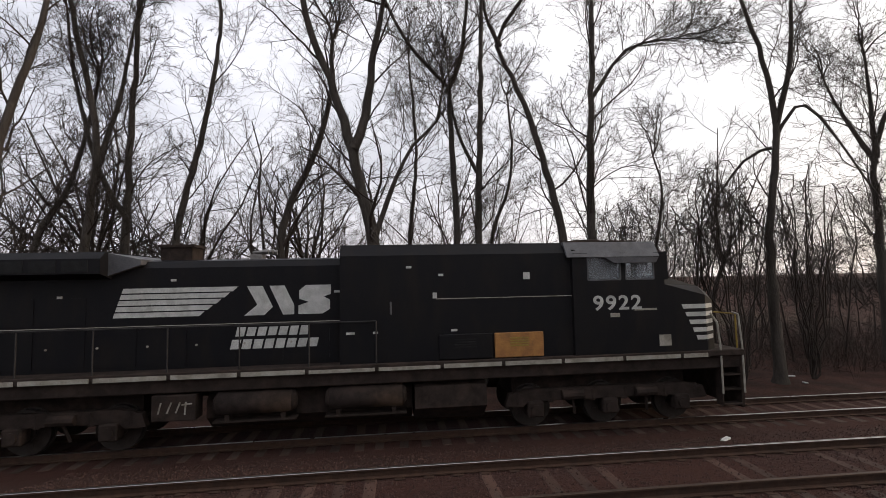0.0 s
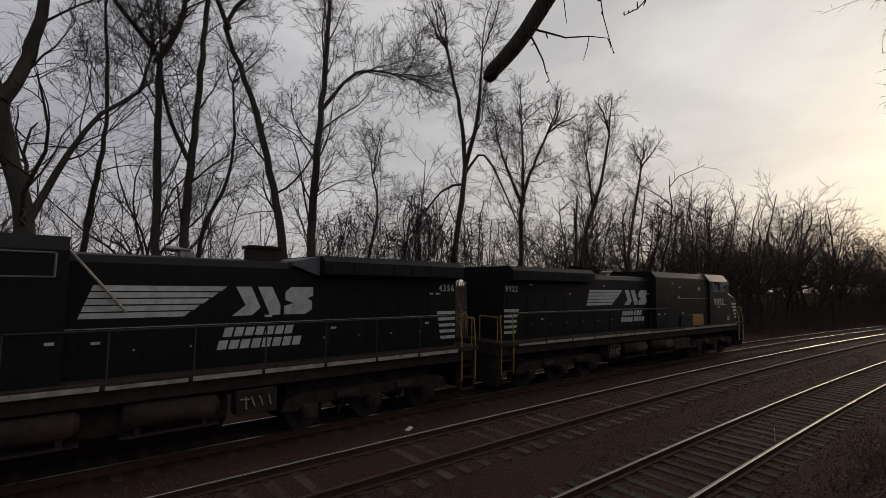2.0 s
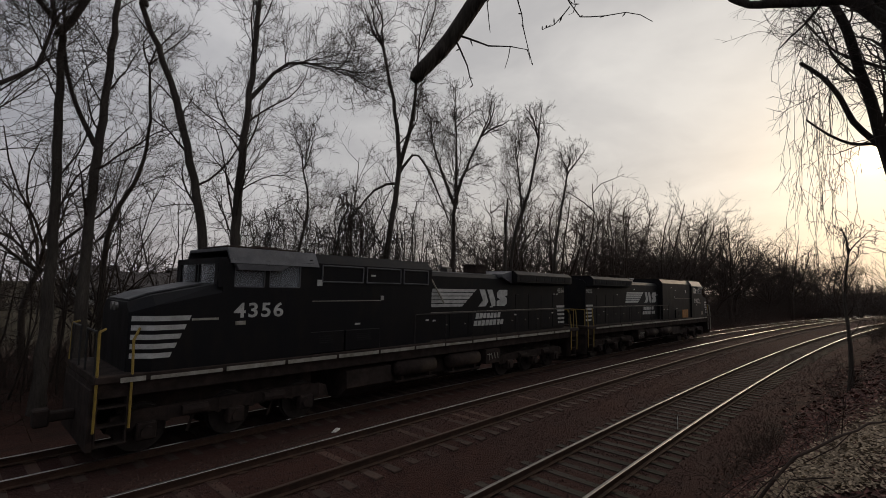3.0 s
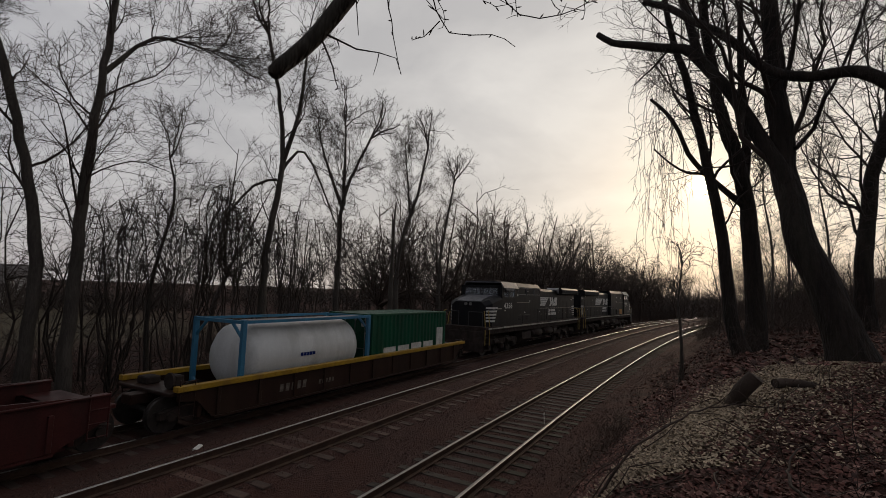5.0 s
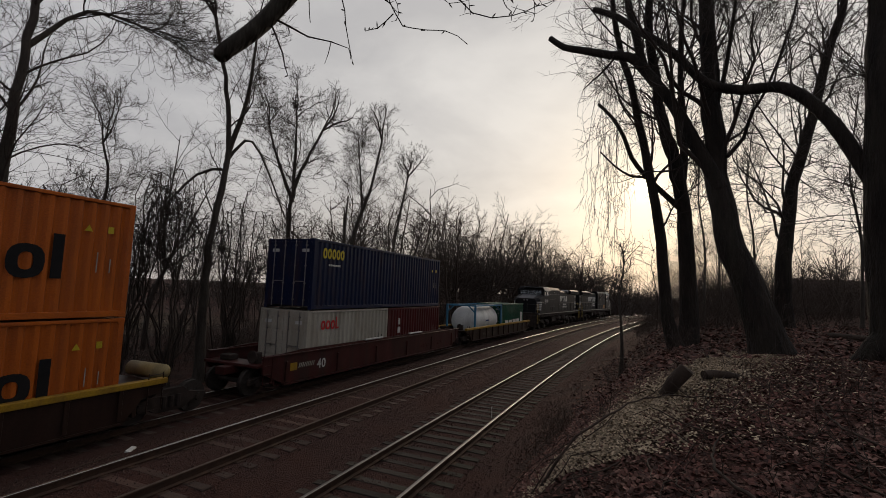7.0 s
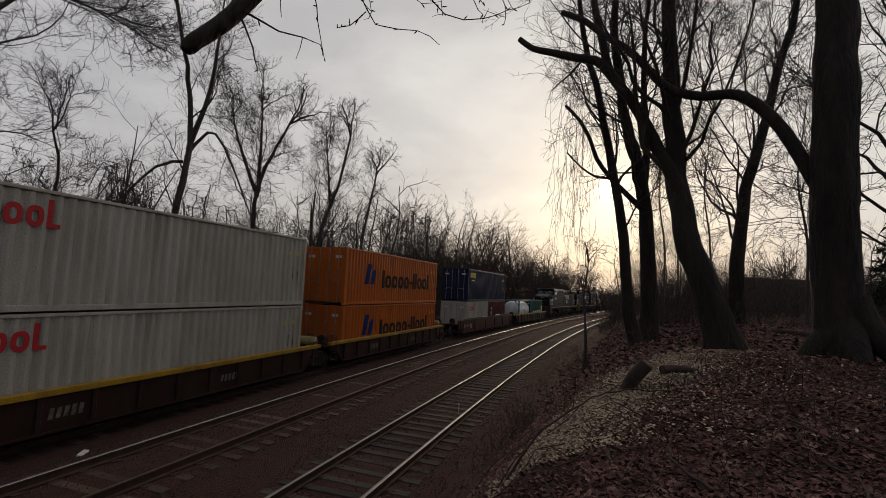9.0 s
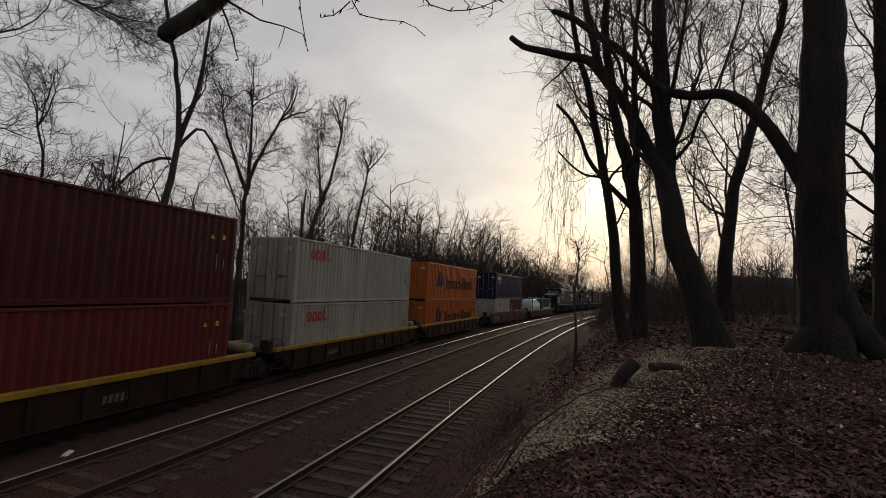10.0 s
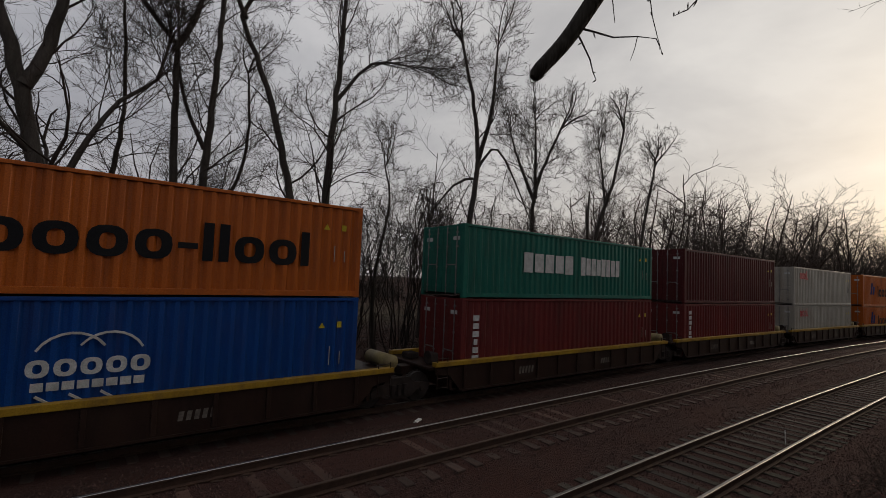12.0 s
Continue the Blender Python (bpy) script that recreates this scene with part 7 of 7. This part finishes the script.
for x, y, turn in ((16.90, 19.10, 10), (16.12, 17.18, 70), (16.48, 18.21, 130)):
    bit = tagged(new("litter", litter.data), "scrap of white litter on the ground behind the tracks", "litter", group="scraps behind the tracks")
    bit.matrix_basis = pose(x, y, ground_at(x, y) + 0.01, 3, 5, turn)


def lying_stick(s, d, length, turn, label):
    gr = Growth(int(90 + s * 3))
    pts = smooth_path([(-length / 2, 0, 0.01), (-length / 5, 0.015, 0.02), (length / 5, -0.01, 0.015), (length / 2, 0.02, 0.01)], 0.15)
    gr.tube(pts, np.linspace(0.012, 0.007, len(pts)), 5)
    x, y, h = on_line(s, d)
    ob = tagged(new("stick", gr.mesh("stick", M["deadwood"])), label, "stick", group="sticks by the line")
    ob.matrix_basis = pose(x, y, ground_z(x, d) + 0.01, 0, 0, turn)


lying_stick(6.6, 2.1, 1.5, 4, "thin pale stick lying between the tracks")
lying_stick(12.5, 1.9, 1.0, -10, "thin pale stick lying between the tracks")

# bent wire marker beside the siding
bm = bmesh.new()
bent_rod(bm, [(0, 0, -0.1), (0.01, 0, 0.14), (-0.02, 0.01, 0.27), (0.05, 0, 0.36)], 0.008, 6)
wire = tagged(new("wire_stake", finish("wire_stake", bm, M["litter"])), "short bent white wire stake beside the siding rail", "stake")
wire.matrix_basis = pose(14.66, 4.02, ground_at(14.66, 4.02), 0, 0, 20)

# thin dead post-like sapling beside the siding
tree(19.5, 0.30, [(0, 0), (0.05, 1.5), (-0.05, 3.0), (0.1, 4.4)], 0.08, 1300, "thin dead sapling at the foot of the bank", limbs=7, reach=1.2, dense=0.6, first=0.4)


# evergreen beyond the bank
def evergreen(x, y, h, seed):
    ob = tagged(new("evergreen_tree"), "dark green conifer beyond the bank", "conifer")
    rng = np.random.default_rng(seed)
    gr = Growth(seed)
    gr.tube(smooth_path([(0, 0, 0), (0.05, 0, h * 0.5), (0, 0, h)], 1.0), np.linspace(0.2, 0.02, len(smooth_path([(0, 0, 0), (0.05, 0, h * 0.5), (0, 0, h)], 1.0))), 7)
    verts, faces = [], []
    for k in range(150):
        f = (k + rng.random()) / 150
        z = h * (0.12 + 0.87 * f)
        ln = (1 - f) ** 0.8 * h * 0.33 * rng.uniform(0.65, 1.15) + 0.15
        a = rng.uniform(0, 2 * math.pi)
        d = np.array((math.cos(a), math.sin(a), -0.12 + 0.3 * f))
        gr.tube([(0, 0, z), d * ln * 0.6 + (0, 0, z), d * ln + (0, 0, z + 0.1)], [0.025, 0.015, 0.004], 3)
        side = np.array((-math.sin(a), math.cos(a), 0))
        for j in range(64):
            q = rng.uniform(0.15, 1.0)
            p = d * ln * q + np.array((0, 0, z))
            t = p + side * rng.normal(0, 0.30) * (1.2 - q * 0.6) + d * rng.uniform(0.05, 0.25) + np.array((0, 0, rng.normal(-0.05, 0.16)))
            w = np.cross(t - p, rng.normal(0, 1, 3))
            w = w / (np.linalg.norm(w) + 1e-9) * 0.05
            m = len(verts)
            verts += [tuple(p - w), tuple(p + w), tuple(t)]
            faces.append((m, m + 1, m + 2))
    t = new("trunk", gr.mesh("trunk", M["bark"]))
    me = bpy.data.meshes.new("crown")
    me.from_pydata(verts, [], faces)
    me.materials.append(M["needle"])
    c = new("crown", me)
    t.parent = c.parent = ob
    ob.matrix_basis = pose(x, y, ground_at(x, y) - 0.1)


evergreen(26.7, -14.1, 6.7, 71)


# ---------------------------------------------------------------- far houses seen between the trunks
def house(x, y, turn, w, d, h, label, cladding="siding", roofing="roof"):
    ob = tagged(new("house"), label, "house", group="far houses")
    wall = boxes((-w / 2, w / 2, -d / 2, d / 2, 0, h))
    part("wall", wall, M[cladding], ob)
    bm = bmesh.new()
    extrude_x(bm, [(-d / 2 - 0.4, h - 0.1), (0, h + d * 0.32), (d / 2 + 0.4, h - 0.1), (d / 2 + 0.4, h + 0.1), (0, h + d * 0.32 + 0.22), (-d / 2 - 0.4, h + 0.1)], -w / 2 - 0.4, w / 2 + 0.4)
    part("roof", bm, M[roofing], ob)
    n = int(w / 2.4)
    for i in range(n):
        cx = -w / 2 + (i + 0.5) * w / n
        for z in ((0.9,) if h < 4 else (0.9, 3.6)):
            for s in (-1, 1):
                wi = part("window", boxes((cx - 0.5, cx + 0.5, *sorted((s * d / 2, s * (d / 2 + 0.05))), z, z + 1.3)), M["dark"], ob)
                part("pane", boxes((cx - 0.44, cx + 0.44, *sorted((s * (d / 2 + 0.05), s * (d / 2 + 0.06))), z + 0.06, z + 1.24)), M["glass"], wi)
    ob.matrix_basis = pose(x, y, ground_at(x, y) - 0.1, 0, 0, turn)


house(24, 95, 10, 15, 8, 2.8, "long low pale house beyond the field")
house(26.0, 127.0, -20, 8, 7, 4.6, "pale two-storey house beyond the field")
house(42.5, 121.0, 8, 7, 7, 4.6, "pale two-storey house beyond the field")
house(90.5, -28.6, 100, 12, 6, 2.6, "long low brick house beyond the bank", "brick", "roofbrown")


# ---------------------------------------------------------------- the moving train
def motions():
    def car_pose(behind, z, about, reach, t):
        s = behind + SPEED * t + float(np.interp(t, (0.0, 0.5, 1.0, 1.5, 2.5), (-0.60, -0.45, -0.25, -0.10, 0.0)))
        xa, ya, _ = on_line(s - reach, FAR_OFF)
        xb, yb, _ = on_line(s + reach, FAR_OFF)
        xm, ym, _ = on_line(s, FAR_OFF)
        h = math.degrees(math.atan2(yb - ya, xb - xa))
        x, y = (xa + xb + xm) / 3, (ya + yb + ym) / 3
        return pose(x, y, FAR_TOP + z, 0, 0, h + (180 if about else 0))
    steps = [0.5 * k for k in range(25)]
    for thing, behind, z, about, reach in TRAIN:
        walk(thing, [(t, car_pose(behind, z, about, reach, t)) for t in steps])
    turns = [k / 30 for k in range(0, 361)]
    for ob, x, z, r, sense in WHEELS:
        rate = math.degrees(SPEED / r) * sense
        walk(ob, [(t, pose(x, 0, z, 0, rate * t, 0)) for t in turns])


motions()
